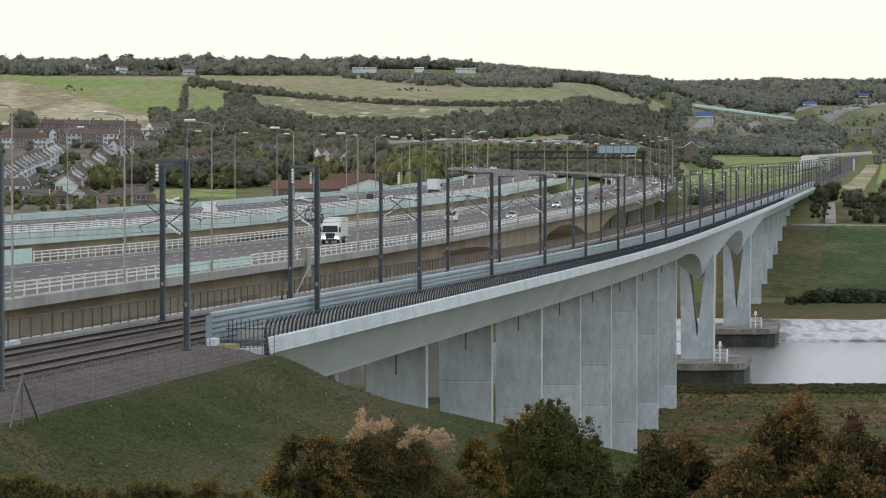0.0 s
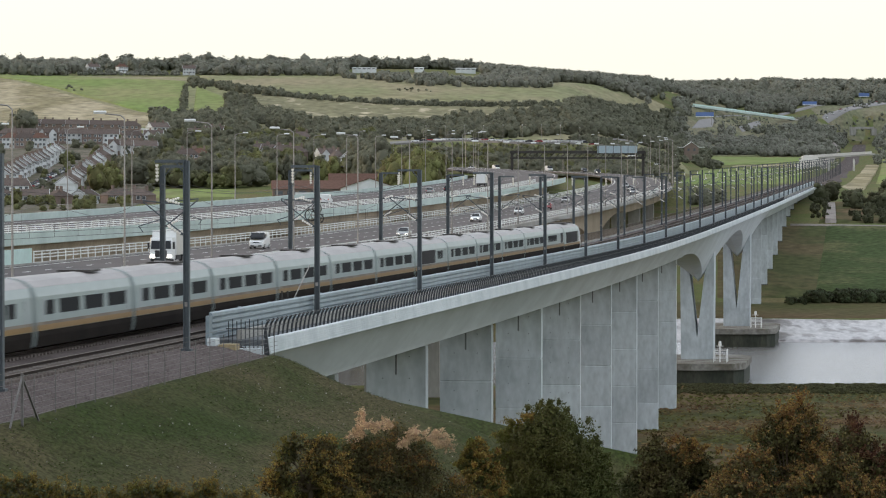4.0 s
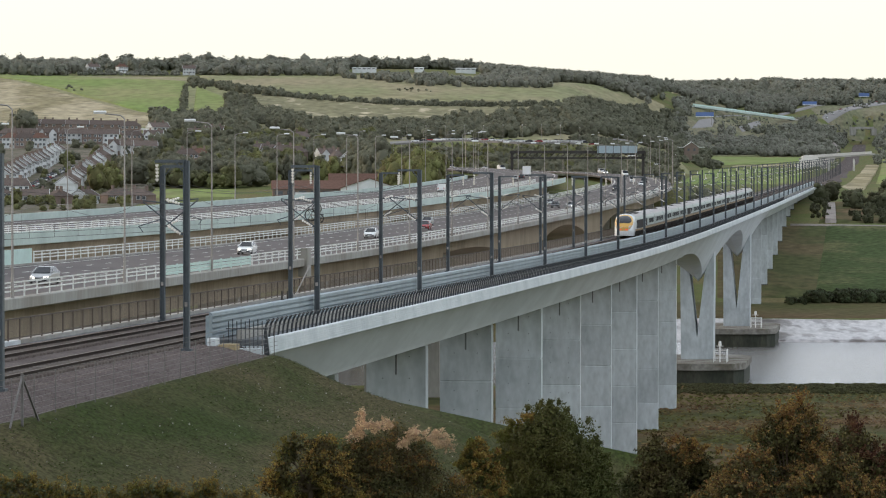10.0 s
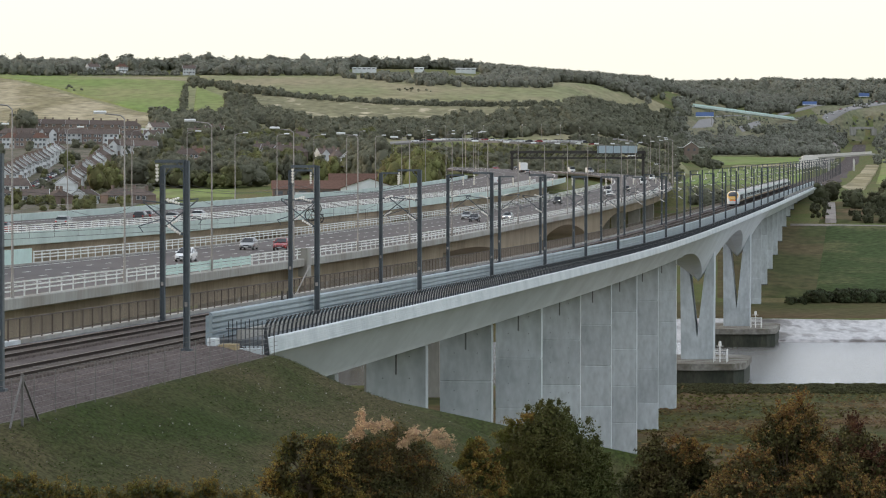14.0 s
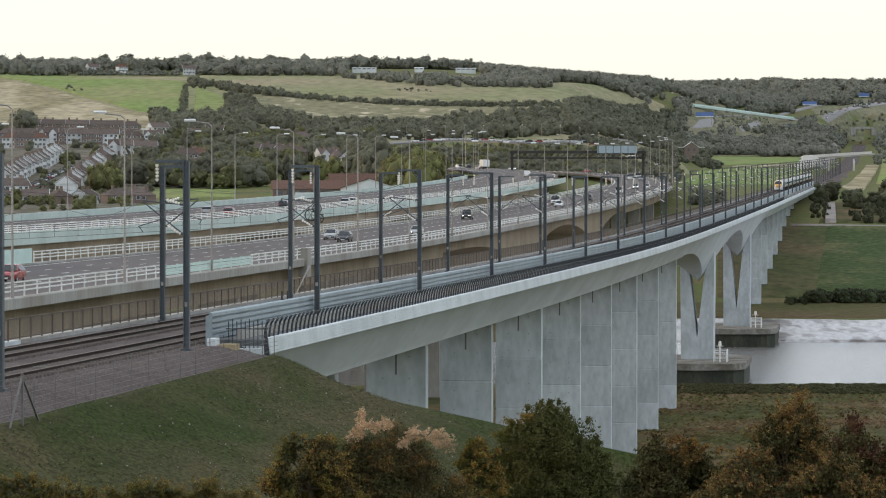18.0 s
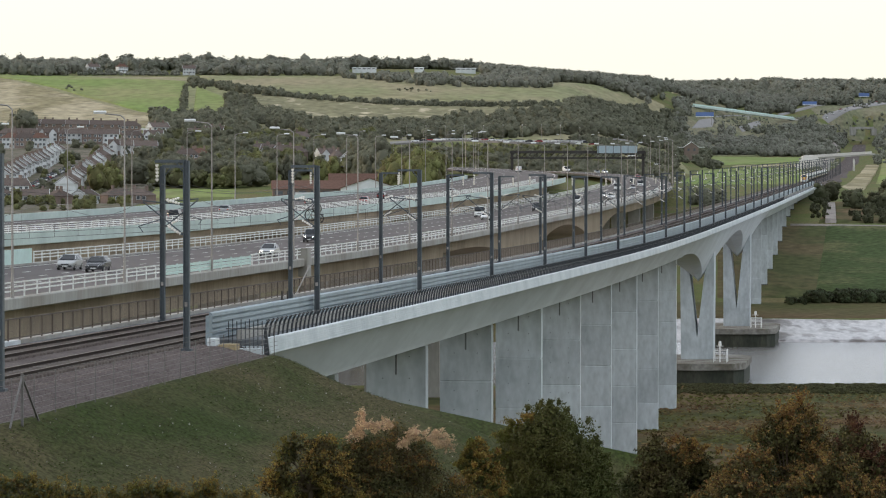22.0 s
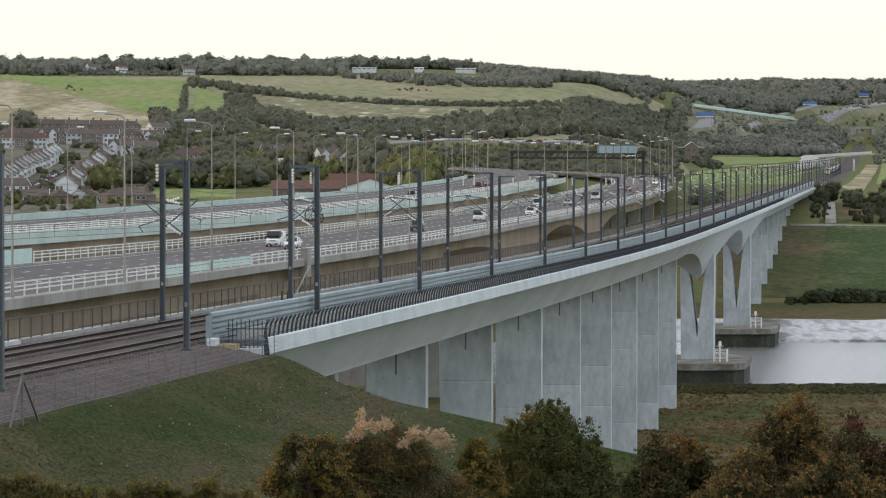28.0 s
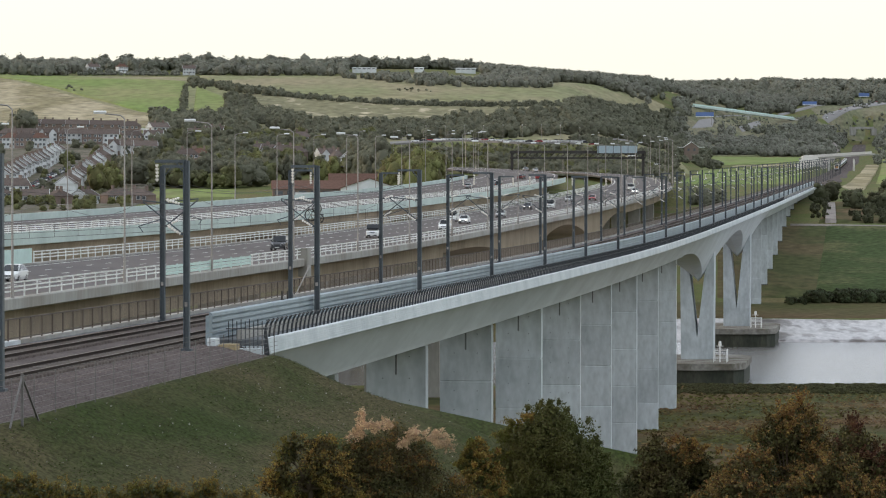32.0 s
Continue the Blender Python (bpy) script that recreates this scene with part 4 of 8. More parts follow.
part("carriageway", old_sweep([(O_NEAR - 4.2, 0.02), (O_NEAR - 4.2, -0.5), (O_FAR + 0.4, -0.3), (O_FAR + 0.4, 0.22)], steps(-1100, 2100, 12)), ASPHALT, old_bridge, "grey-brown asphalt carriageway")
for a, b in zip(nc[:-1], nc[1:]):
    st = steps(a + 0.015, b - 0.015, 8)
    part("fascia_panel", old_sweep([(O_NEAR, 0.62), (O_NEAR + 0.12, 0.6), (O_NEAR + 0.12, -0.85), (O_NEAR, -0.9)], st), GREEN_FASCIA, old_bridge, "pale green painted fascia")
    part("footway", old_sweep([(O_NEAR - 0.02, 0.3), (O_NEAR - 0.02, -0.7), (O_NEAR - 4.19, -0.5), (O_NEAR - 4.19, 0.16), (O_NEAR - 3.9, 0.16)], st), GREY_CONC, old_bridge)
    part("far_parapet", old_sweep([(O_FAR + 0.39, -0.5), (O_FAR + 0.39, 1.25), (O_FAR, 1.25), (O_FAR - 0.1, -0.9)], st), GREEN_FASCIA, old_bridge, "pale green parapet panel")
for a, b in zip([R0] + N_PIERS[:-1], N_PIERS):
    part("box_girder", sweep(MB(), ROAD, steps(a + 0.03, b - 0.03, 6), lambda s: [(O_NEAR - 0.4, old_z(s) - 0.71), (O_NEAR - 1.2, old_z(s) - near_depth(s)), (O_FAR + 2, old_z(s) - near_depth(s)), (O_FAR + 0.5, old_z(s) - 0.52)]), OLD_CONC, old_bridge, "brown stained concrete girder")
for s in N_PIERS:
    c = ROAD.at(s, -48)
    g = min(ground_z(c.x, c.y), -3.0)
    for x in (-10, 10):
        p = part("bridge_pier", MB().box(-2, 2, -1.2, 1.2, g - 1 - c.z, old_z(s) - near_depth(s) + 0.02), GREY_CONC, old_bridge)
        p.matrix_basis = road_turn(s, -48 + x, 0)

# ---------------------------------------------------------------- white railings
rail_post = shared(MB().box(-0.05, 0.05, -0.05, 0.05, 0.0, 1.12), "post", WHITE_RAIL)


def white_railing(label, off, base, a, b, step, z_fn=None, heights=(1.1, 0.78, 0.46), posts=290, skip=()):
    root = thing("parapet_railing", label, "railing", group="motorway railings")
    zf = z_fn or (lambda s: 0.0)
    s, k = a, 0
    rest = MB()
    while s < b:
        if not any(p < s < q for p, q in skip):
            if k < posts:
                piece("post", rail_post, root, road_turn(s, off, base + zf(s)))
            else:
                rest.bar(ROAD.at(s, off, base + zf(s)), ROAD.at(s, off, base + zf(s) + 1.1), 0.1, 0.1)
            k += 1
        s += step
    if rest.v:
        part("far_post", rest, WHITE_RAIL, root, kind="stuff")
    for h in heights:
        spans = [a] + [q for pq in skip for q in pq] + [b]
        for p, q in zip(spans[::2], spans[1::2]):
            part("rail_bar", sweep(MB(), ROAD, steps(p, q, 8), lambda s: [(off - 0.04, base + zf(s) + h - 0.06), (off + 0.04, base + zf(s) + h - 0.06), (off + 0.04, base + zf(s) + h + 0.05), (off - 0.04, base + zf(s) + h + 0.05)]), WHITE_RAIL, root)
    return root


PANEL_A = (28.0, 73.0)
white_railing("white metal parapet railing of the near carriageway", 0.0, 0.14, -90, 760, 4.2, skip=(PANEL_A, (105.5, 109.0)))
white_railing("white metal parapet railing between the carriageways", -N_W, 0.64, 61, 800, 3.6, heights=(1.1, 0.78, 0.46))
white_railing("white multi-bar barrier of the older bridge", O_NEAR - 4.0, 0.16, -60, 760, 4.5, z_fn=old_z, heights=(1.05, 0.8, 0.55, 0.3), posts=200)
panels = thing("parapet_screen", "pale green solid panels on the motorway parapet", "barrier")
pc = steps(*PANEL_A, 5.6)
for a, b in zip(pc[:-1], pc[1:]):
    for h in (0.25, 0.55, 0.85):
        part("slat", sweep(MB(), ROAD, [a + 0.03, b - 0.03], [(-0.03, 0.14 + h - 0.11), (0.05, 0.14 + h - 0.11), (0.05, 0.14 + h + 0.13), (-0.03, 0.14 + h + 0.13)]), GREEN_PANEL, panels)
    part("post", sweep(MB(), ROAD, [b - 0.08, b + 0.08], [(-0.1, 0.14), (0.02, 0.14), (0.02, 1.2), (-0.1, 1.2)]), GREEN_PANEL, panels)
screen = thing("green_screen", "plain pale green screen between the carriageways", "barrier")
sc = steps(-60, 60, 6)
for a, b in zip(sc[:-1], sc[1:]):
    part("panel", sweep(MB(), ROAD, [a + 0.02, b - 0.02], [(-N_W - 0.05, 0.5), (-N_W + 0.05, 0.5), (-N_W + 0.05, 2.1), (-N_W - 0.05, 2.1)]), GREEN_PANEL, screen)
box = thing("expansion_joint_box", "concrete joint block on the bridge edge", "block", road_turn(107.2, 0.25, 0.0))
part("block", MB().box(-0.55, 0.45, -1.5, 1.5, -1.9, 1.2), GREY_CONC, box)
part("cap", MB().box(-0.6, 0.5, -1.6, 1.6, 1.2, 1.3), GREY_CONC, box)

# ---------------------------------------------------------------- lane markings
marks = thing("lane_markings", "white painted lane and edge lines", "road marking", kind="structure")


def line_mark(off, a, b, w, zf, mb=None):
    st = steps(a, b, 12) if b - a > 15 else [a, b]
    mb = mb or MB()
    return sweep(mb, ROAD, st, lambda s: [(off - w / 2, zf(s, off) - 0.01), (off + w / 2, zf(s, off) - 0.01), (off + w / 2, zf(s, off) + 0.006), (off - w / 2, zf(s, off) + 0.006)])


nz = lambda s, o: near_z(o)
oz = lambda s, o: old_z(s) + 0.03 + 0.2 * (O_NEAR - 4 - o) / 27.0
for off, zf in ((-3.7, nz), (-18.6, nz), (-38.2, oz), (-60.5, oz)):
    part("edge_line", line_mark(off, -500, 1400, 0.2, zf), LINE_WHITE, marks)
for off, zf in ((-7.3, nz), (-10.95, nz), (-14.6, nz), (-44.0, oz), (-49.5, oz), (-55.0, oz)):
    mb = MB()
    s = -200.0
    while s < 1100:
        line_mark(off, s, s + 2.6, 0.2, zf, mb)
        s += 9.0
    part("lane_dashes", mb, LINE_WHITE, marks, kind="stuff")

# ---------------------------------------------------------------- lamp columns


def make_lamp(label, h=14.1, arm=2.1, side=-1):
    root = thing("street_lamp", label, "lamp post", group="motorway lamp columns")
    mb = MB().tube((0, 0, -0.3), (0, 0, 1.6), 0.14, 0.12, 8).tube((0, 0, 1.6), (0, 0, h), 0.095, 0.06, 8)
    part("column", mb, LAMP_GREY, root)
    part("bracket", MB().tube((0, 0, h), (side * 0.35, 0, h + 0.28), 0.06).tube((side * 0.35, 0, h + 0.28), (side * (arm - 0.4), 0, h + 0.42), 0.055), LAMP_GREY, root)
    hd = MB()
    x0, x1 = sorted((side * (arm - 0.5), side * (arm + 0.55)))
    hd.loft([[(x, y * k, h + 0.42 + z) for x, y, z in ((x0, -0.2, 0), (x1, -0.16, 0), (x1, 0.16, 0), (x0, 0.2, 0))] for k, z in ((0.7, 0),)] +
            [[(x, y, h + 0.55) for x, y in ((x0, -0.24), (x1, -0.18), (x1, 0.18), (x0, 0.24))], [(x, y * 0.6, h + 0.68) for x, y in ((x0, -0.24), (x1, -0.18), (x1, 0.18), (x0, 0.24))]])
    part("lamp_head", hd, LAMP_HEAD, root, "pale lamp head")
    return root


first = make_lamp("tall galvanised motorway lamp column with a bracket arm")
spots = [-32.0, 8.6] + [49.53 * i for i in range(1, 24)]
for i, s in enumerate(spots):
    m = road_turn(s, 0.28, 0.05)
    if i == 0:
        first.matrix_basis = m
    else:
        copy_thing(first, m)
second = make_lamp("tall galvanised lamp column on the older bridge", h=13.0, side=1)
second.matrix_basis = road_turn(120.0, O_FAR + 0.2, old_z(120) + 1.0)
for i in range(1, 23):
    s = 120.0 + 49.5 * i
    copy_thing(second, road_turn(s, O_FAR + 0.2, old_z(s) + 1.0))
# ---------------------------------------------------------------- trees, hedges and bushes
RNG = np.random.RandomState(11)


def unit(n):
    v = RNG.normal(size=(n, 3))
    return v / np.linalg.norm(v, axis=1)[:, None]


def ico():
    b = bmesh.new()
    bmesh.ops.create_icosphere(b, subdivisions=1, radius=1.0)
    v = np.array([tuple(q.co) for q in b.verts])
    f = np.array([[q.index for q in k.verts] for k in b.faces])
    b.free()
    return v, f


ICO_V, ICO_F = ico()


def leaf_mesh(name, pos, nrm, size, material, clumps=None):
    """Small four-cornered leaf sprays at pos, facing about nrm."""
    n = len(pos)
    a = np.cross(nrm, unit(n))
    a /= np.linalg.norm(a, axis=1)[:, None] + 1e-9
    b = np.cross(nrm, a)
    s = size[:, None]
    k = RNG.uniform(0.55, 1.0, (n, 1))
    bend = nrm * s * 0.25
    v = np.stack([pos - a * s - b * s * k * 0.5, pos + a * s * 0.2 - b * s * k - bend, pos + a * s + b * s * k * 0.4, pos - a * s * 0.3 + b * s * k + bend * 0.5], 1).reshape(-1, 3)
    idx, start, soft = np.arange(4 * n, dtype=np.int32), (np.arange(n) * 4).astype(np.int32), np.zeros(n, bool)
    if clumps is not None and len(clumps):
        c = len(clumps)
        f = (ICO_F[None] + (np.arange(c) * len(ICO_V))[:, None, None] + 4 * n).reshape(-1)
        start = np.concatenate([start, 4 * n + np.arange(c * len(ICO_F)) * 3]).astype(np.int32)
        idx = np.concatenate([idx, f]).astype(np.int32)
        soft = np.concatenate([soft, np.ones(c * len(ICO_F), bool)])
        v = np.concatenate([v, clumps.reshape(-1, 3)])
    me = bpy.data.meshes.new(name)
    me.vertices.add(len(v))
    me.vertices.foreach_set("co", v.ravel())
    me.loops.add(len(idx))
    me.loops.foreach_set("vertex_index", idx)
    me.polygons.add(len(start))
    me.polygons.foreach_set("loop_start", start)
    me.polygons.foreach_set("use_smooth", soft)
    me.update(calc_edges=True)
    me.materials.append(material)
    return me


def crown(lobes, per, leaf, loose=0.8):
    """Leaf places over a set of lobes (x, y, z, r): outside heavier than inside."""
    P, N, S = [], [], []
    for x, y, z, r in lobes:
        n = max(6, int(per * r * r))
        u = unit(n)
        q = RNG.uniform(0.62, 1.08, (n, 1)) * (1 + 0.18 * np.sin(u[:, :1] * 7 + x * 3) * np.cos(u[:, 1:2] * 6 + y * 2))
        P.append(np.array((x, y, z)) + u * r * q * np.array((1, 1, 0.9)))
        m = u + unit(n) * loose
        N.append(m / np.linalg.norm(m, axis=1)[:, None])
        S.append(RNG.uniform(0.6, 1.3, n) * leaf)
    return np.concatenate(P), np.concatenate(N), np.concatenate(S)


def ico_fine():
    b = bmesh.new()
    bmesh.ops.create_icosphere(b, subdivisions=2, radius=1.0)
    v = np.array([tuple(q.co) for q in b.verts])
    f = np.array([[q.index for q in k.verts] for k in b.faces])
    b.free()
    return v, f


ICO2_V, ICO2_F = ico_fine()


def crown_pattern(n_lump, n_card, card):
    """One tree of unit width and height: a rounded uneven crown, side lumps and small leaf sprays over them."""
    V, F, balls = [], [], [(np.array((0, 0, 0.46)), np.array((0.34, 0.34, 0.42)), ICO2_V, ICO2_F)]
    for _ in range(n_lump):
        a, t = RNG.uniform(0, 6.28), RNG.uniform(0.15, 0.86)
        q = 0.42 * math.sin(math.pi * (0.2 + t * 0.72)) * RNG.uniform(0.6, 1.0)
        r = RNG.uniform(0.09, 0.19)
        balls.append((np.array((q * math.cos(a), q * math.sin(a), t)), np.array((r, r, r * 0.9)), ICO_V, ICO_F))
    k = 0
    for c, r, v, f in balls:
        V.append(c + v * r * (1 + RNG.uniform(-0.22, 0.16, (len(v), 1))))
        F.append(f + k)
        k += len(v)
    tri = np.concatenate(F)
    w = np.array([r[0] ** 2 for _, r, _, _ in balls])
    pick = RNG.choice(len(balls), n_card, p=w / w.sum())
    u = unit(n_card)
    u[:, 2] = np.where(u[:, 2] < -0.25, -u[:, 2], u[:, 2])
    p = np.array([balls[i][0] for i in pick]) + u * np.array([balls[i][1] for i in pick]) * RNG.uniform(0.9, 1.28, (n_card, 1))
    m = u + unit(n_card) * 0.8 + np.array((0, 0, 0.5))
    m /= np.linalg.norm(m, axis=1)[:, None]
    a = np.cross(m, unit(n_card))
    a /= np.linalg.norm(a, axis=1)[:, None] + 1e-9
    b = np.cross(m, a)
    z = (RNG.uniform(0.6, 1.3, n_card) * card)[:, None]
    quads = np.stack([p - a * z - b * z * 0.4, p + a * z * 0.2 - b * z * 0.8, p + a * z + b * z * 0.4, p - a * z * 0.3 + b * z * 0.8], 1).reshape(-1, 3)
    V = np.concatenate(V + [quads])
    quad = np.arange(4 * n_card).reshape(-1, 4) + k
    return V, tri, quad


def stand(name, label, rows, material, patterns):
    """Many trees as one mesh; rows of (x, y, z, width, height)."""
    rows = np.array(rows)
    kind = RNG.randint(0, len(patterns), len(rows))
    turn = RNG.uniform(0, 6.28, len(rows))
    V, T, Q, k = [], [], [], 0
    for i, (v, tri, quad) in enumerate(patterns):
        r, t = rows[kind == i], turn[kind == i]
        if not len(r):
            continue
        c, s_ = np.cos(t)[:, None], np.sin(t)[:, None]
        x = (v[None, :, 0] * c - v[None, :, 1] * s_) * r[:, 3:4] + r[:, 0:1]
        y = (v[None, :, 0] * s_ + v[None, :, 1] * c) * r[:, 3:4] + r[:, 1:2]
        z = v[None, :, 2] * r[:, 4:5] + r[:, 2:3]
        base = k + np.arange(len(r))[:, None, None] * len(v)
        V.append(np.stack([x, y, z], -1).reshape(-1, 3))
        T.append((tri[None] + base).reshape(-1, 3))
        Q.append((quad[None] + base).reshape(-1, 4))
        k += len(r) * len(v)
    V, T, Q = np.concatenate(V), np.concatenate(T), np.concatenate(Q)
    me = bpy.data.meshes.new(name)
    me.vertices.add(len(V))
    me.vertices.foreach_set("co", V.ravel())
    me.loops.add(T.size + Q.size)
    me.loops.foreach_set("vertex_index", np.concatenate([T.ravel(), Q.ravel()]).astype(np.int32))
    me.polygons.add(len(T) + len(Q))
    me.polygons.foreach_set("loop_start", np.concatenate([np.arange(len(T)) * 3, T.size + np.arange(len(Q)) * 4]).astype(np.int32))
    me.polygons.foreach_set("use_smooth", np.concatenate([np.ones(len(T), bool), np.zeros(len(Q), bool)]))
    me.update(calc_edges=True)
    me.materials.append(material)
    return tagged(new(name, me), label, "woodland", kind="stuff")


FAR_TREES = [crown_pattern(8, 84, 0.06) for _ in range(16)]
MID_TREES = [crown_pattern(12, 300, 0.034) for _ in range(12)]
# stretches of the hillside that lie open: bearings from and to, heights of the sight lines over them, and the distance behind which they lie
OPEN = [(1222, 1268, 208, 229, 3000), (1230, 1264, 198, 209, 3000), (1226, 1270, 181, 195, 3090), (1270, 1320, 187, 202, 3140), (1320, 1370, 193, 208, 3190), (1370, 1410, 199, 216, 3250), (1254, 1262, 190, 206, 3120), (1320, 1328, 200, 213, 3190),
        (1304, 1350, 214, 237, 3050), (1448, 1475, 207, 218, 3340), (1475, 1510, 196, 213, 3380), (1510, 1545, 186, 204, 3440), (1545, 1600, 172, 195, 3520), (1375, 1410, 198, 205, 3350), (1410, 1450, 191, 201, 3420), (1450, 1505, 176, 193, 3480),
        (1418, 1448, 177, 188, 3480), (1515, 1540, 164, 173, 3680), (1180, 1285, 154, 168, 3160), (1205, 1242, 242, 268, 2330), (1262, 1340, 268, 277, 2640), (1500, 1546, 222, 262, 3000), (1496, 1550, 262, 330, 1700),
        (622, 665, 117, 126, 3060), (730, 742, 121, 127, 3060), (800, 846, 124, 130, 3060), (126, 142, 116, 126, 3050), (206, 224, 112, 122, 3050), (322, 345, 126, 131, 3040), (700, 1200, 240, 250, 1900),
        (1195, 1425, 277, 330, 1600), (236, 430, 333, 352, 1330)]


def open_view(px, d, z, w, h):
    half = w * 0.5 * 6392.0 / d
    lo, hi = 328.9 - (z - 7.324) * 6392.0 / d, 328.9 - (z + h - 7.324) * 6392.0 / d
    return any(px + half > a and px - half < b and lo > y0 and hi < y1 and d < far + 30 for a, b, y0, y1, far in OPEN)


def wood(name, label, strips, material, near=False, wide=(0.8, 1.2)):
    """strips: (list of (bearing, distance from, distance to), count, height from, height to)."""
    rows = []
    for line, n, h0, h1 in strips:
        line = np.array(line, float)
        px = RNG.uniform(line[0, 0], line[-1, 0], n)
        d = np.interp(px, line[:, 0], line[:, 1])
        d = d + (np.interp(px, line[:, 0], line[:, 2]) - d) * RNG.uniform(0, 1, n)
        x = bear(px) * d
        z = height(x, d)
        h = RNG.uniform(h0, h1, n)
        w = h * RNG.uniform(wide[0], wide[1], n)
        rail = np.abs(x - np.interp(d, RAIL.y, RAIL.x)) < np.where(d < 2400, 15, 10) + w / 2
        road = np.abs(x - np.interp(d, ROAD.y, ROAD.x) + 32) < 38
        keep = ~(rail & (d > 1180) & (d < 3335)) & ~(road & (d > 1050) & (d < 1560))
        for i in np.where(keep)[0]:
            if not open_view(px[i], d[i], z[i], w[i], h[i]):
                rows.append((x[i], d[i], z[i] - 0.04 * h[i], w[i], h[i]))
    return stand(name, label, rows, material, MID_TREES if near else FAR_TREES)


B = bear
# The haze over these woods is painted into their leaf colours.
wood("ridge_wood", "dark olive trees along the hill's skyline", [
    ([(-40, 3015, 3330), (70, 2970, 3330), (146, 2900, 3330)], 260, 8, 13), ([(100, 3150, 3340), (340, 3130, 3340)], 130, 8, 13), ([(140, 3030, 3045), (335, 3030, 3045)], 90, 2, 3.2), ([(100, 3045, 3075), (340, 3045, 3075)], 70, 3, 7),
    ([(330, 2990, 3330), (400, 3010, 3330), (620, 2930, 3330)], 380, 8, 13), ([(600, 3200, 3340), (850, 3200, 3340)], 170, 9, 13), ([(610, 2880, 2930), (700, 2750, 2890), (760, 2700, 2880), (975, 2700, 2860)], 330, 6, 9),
    ([(850, 2870, 3250), (990, 2830, 3250)], 190, 7, 11), ([(975, 2830, 3300), (1035, 2900, 3300), (1080, 2905, 3300), (1160, 2920, 3300)], 300, 7, 12), ([(1000, 3300, 3800), (1180, 3300, 3800)], 90, 9, 14), ([(-40, 3200, 3330), (140, 3200, 3330), (420, 3250, 3330), (860, 3250, 3330)], 34, 14, 18)], HAZED_OLIVE)
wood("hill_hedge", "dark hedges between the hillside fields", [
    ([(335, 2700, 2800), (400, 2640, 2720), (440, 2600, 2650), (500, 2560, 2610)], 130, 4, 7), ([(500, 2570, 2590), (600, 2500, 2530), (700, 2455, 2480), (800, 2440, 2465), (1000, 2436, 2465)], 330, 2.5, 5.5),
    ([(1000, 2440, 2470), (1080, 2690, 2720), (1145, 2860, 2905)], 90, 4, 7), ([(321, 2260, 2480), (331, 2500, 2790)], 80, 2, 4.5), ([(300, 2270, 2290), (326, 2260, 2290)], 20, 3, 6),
    ([(95, 2700, 2760), (160, 2560, 2640)], 7, 2, 3.5), ([(700, 2640, 2670), (770, 2600, 2650)], 12, 1.5, 3)], HAZED_DARK)
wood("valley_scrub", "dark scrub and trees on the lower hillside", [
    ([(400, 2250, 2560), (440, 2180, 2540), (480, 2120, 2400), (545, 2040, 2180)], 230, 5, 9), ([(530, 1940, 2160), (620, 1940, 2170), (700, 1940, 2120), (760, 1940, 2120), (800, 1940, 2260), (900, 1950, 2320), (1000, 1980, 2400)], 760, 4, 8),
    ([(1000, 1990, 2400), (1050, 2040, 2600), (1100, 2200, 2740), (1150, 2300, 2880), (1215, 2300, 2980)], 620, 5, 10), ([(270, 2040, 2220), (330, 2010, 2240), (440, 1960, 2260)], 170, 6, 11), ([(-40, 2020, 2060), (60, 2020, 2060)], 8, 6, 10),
    ([(25, 1990, 2010), (52, 1990, 2010)], 9, 12, 16), ([(960, 1950, 2010), (1170, 2330, 2420)], 150, 3, 6), ([(1000, 1880, 1930), (1090, 1900, 2050), (1200, 2000, 2300)], 260, 2.5, 5)], HAZED_DARK)
wood("town_trees", "tall dark trees among the houses", [
    ([(275, 1500, 1960), (480, 1480, 1960)], 80, 6, 12), ([(215, 1440, 1500), (480, 1425, 1500)], 40, 8, 13), ([(480, 1660, 1930), (740, 1520, 1930)], 90, 6, 12), ([(-10, 1290, 1960), (275, 1290, 1960)], 40, 3, 6),
    ([(640, 1440, 1560), (745, 1440, 1560)], 40, 9, 14), ([(735, 1480, 1760), (1200, 1480, 1760)], 170, 4, 8), ([(735, 1740, 1890), (1200, 1740, 1890)], 200, 1.2, 2.6), ([(900, 1640, 1780), (1200, 1640, 1780)], 90, 3, 6), ([(205, 1660, 1800), (275, 1660, 1800)], 12, 6, 9)], HAZED_DARK, near=True)
wood("garden_trees", "green and olive trees among the houses", [
    ([(275, 1500, 1960), (480, 1480, 1960)], 70, 5, 10), ([(200, 1430, 1500), (480, 1415, 1500)], 40, 6, 11), ([(480, 1620, 1930), (740, 1500, 1930)], 80, 5, 10), ([(-10, 1200, 2000), (275, 1200, 2000)], 90, 2, 5),
    ([(735, 1480, 1760), (1200, 1480, 1760)], 150, 3, 7), ([(735, 1740, 1890), (1200, 1740, 1890)], 200, 1.2, 2.6), ([(40, 1640, 1700), (200, 1640, 1700)], 14, 4, 6), ([(-10, 1110, 1200), (240, 1110, 1200)], 46, 2, 4), ([(130, 1230, 1330), (240, 1230, 1330)], 26, 2.5, 5)], FAR_GREEN, near=True)
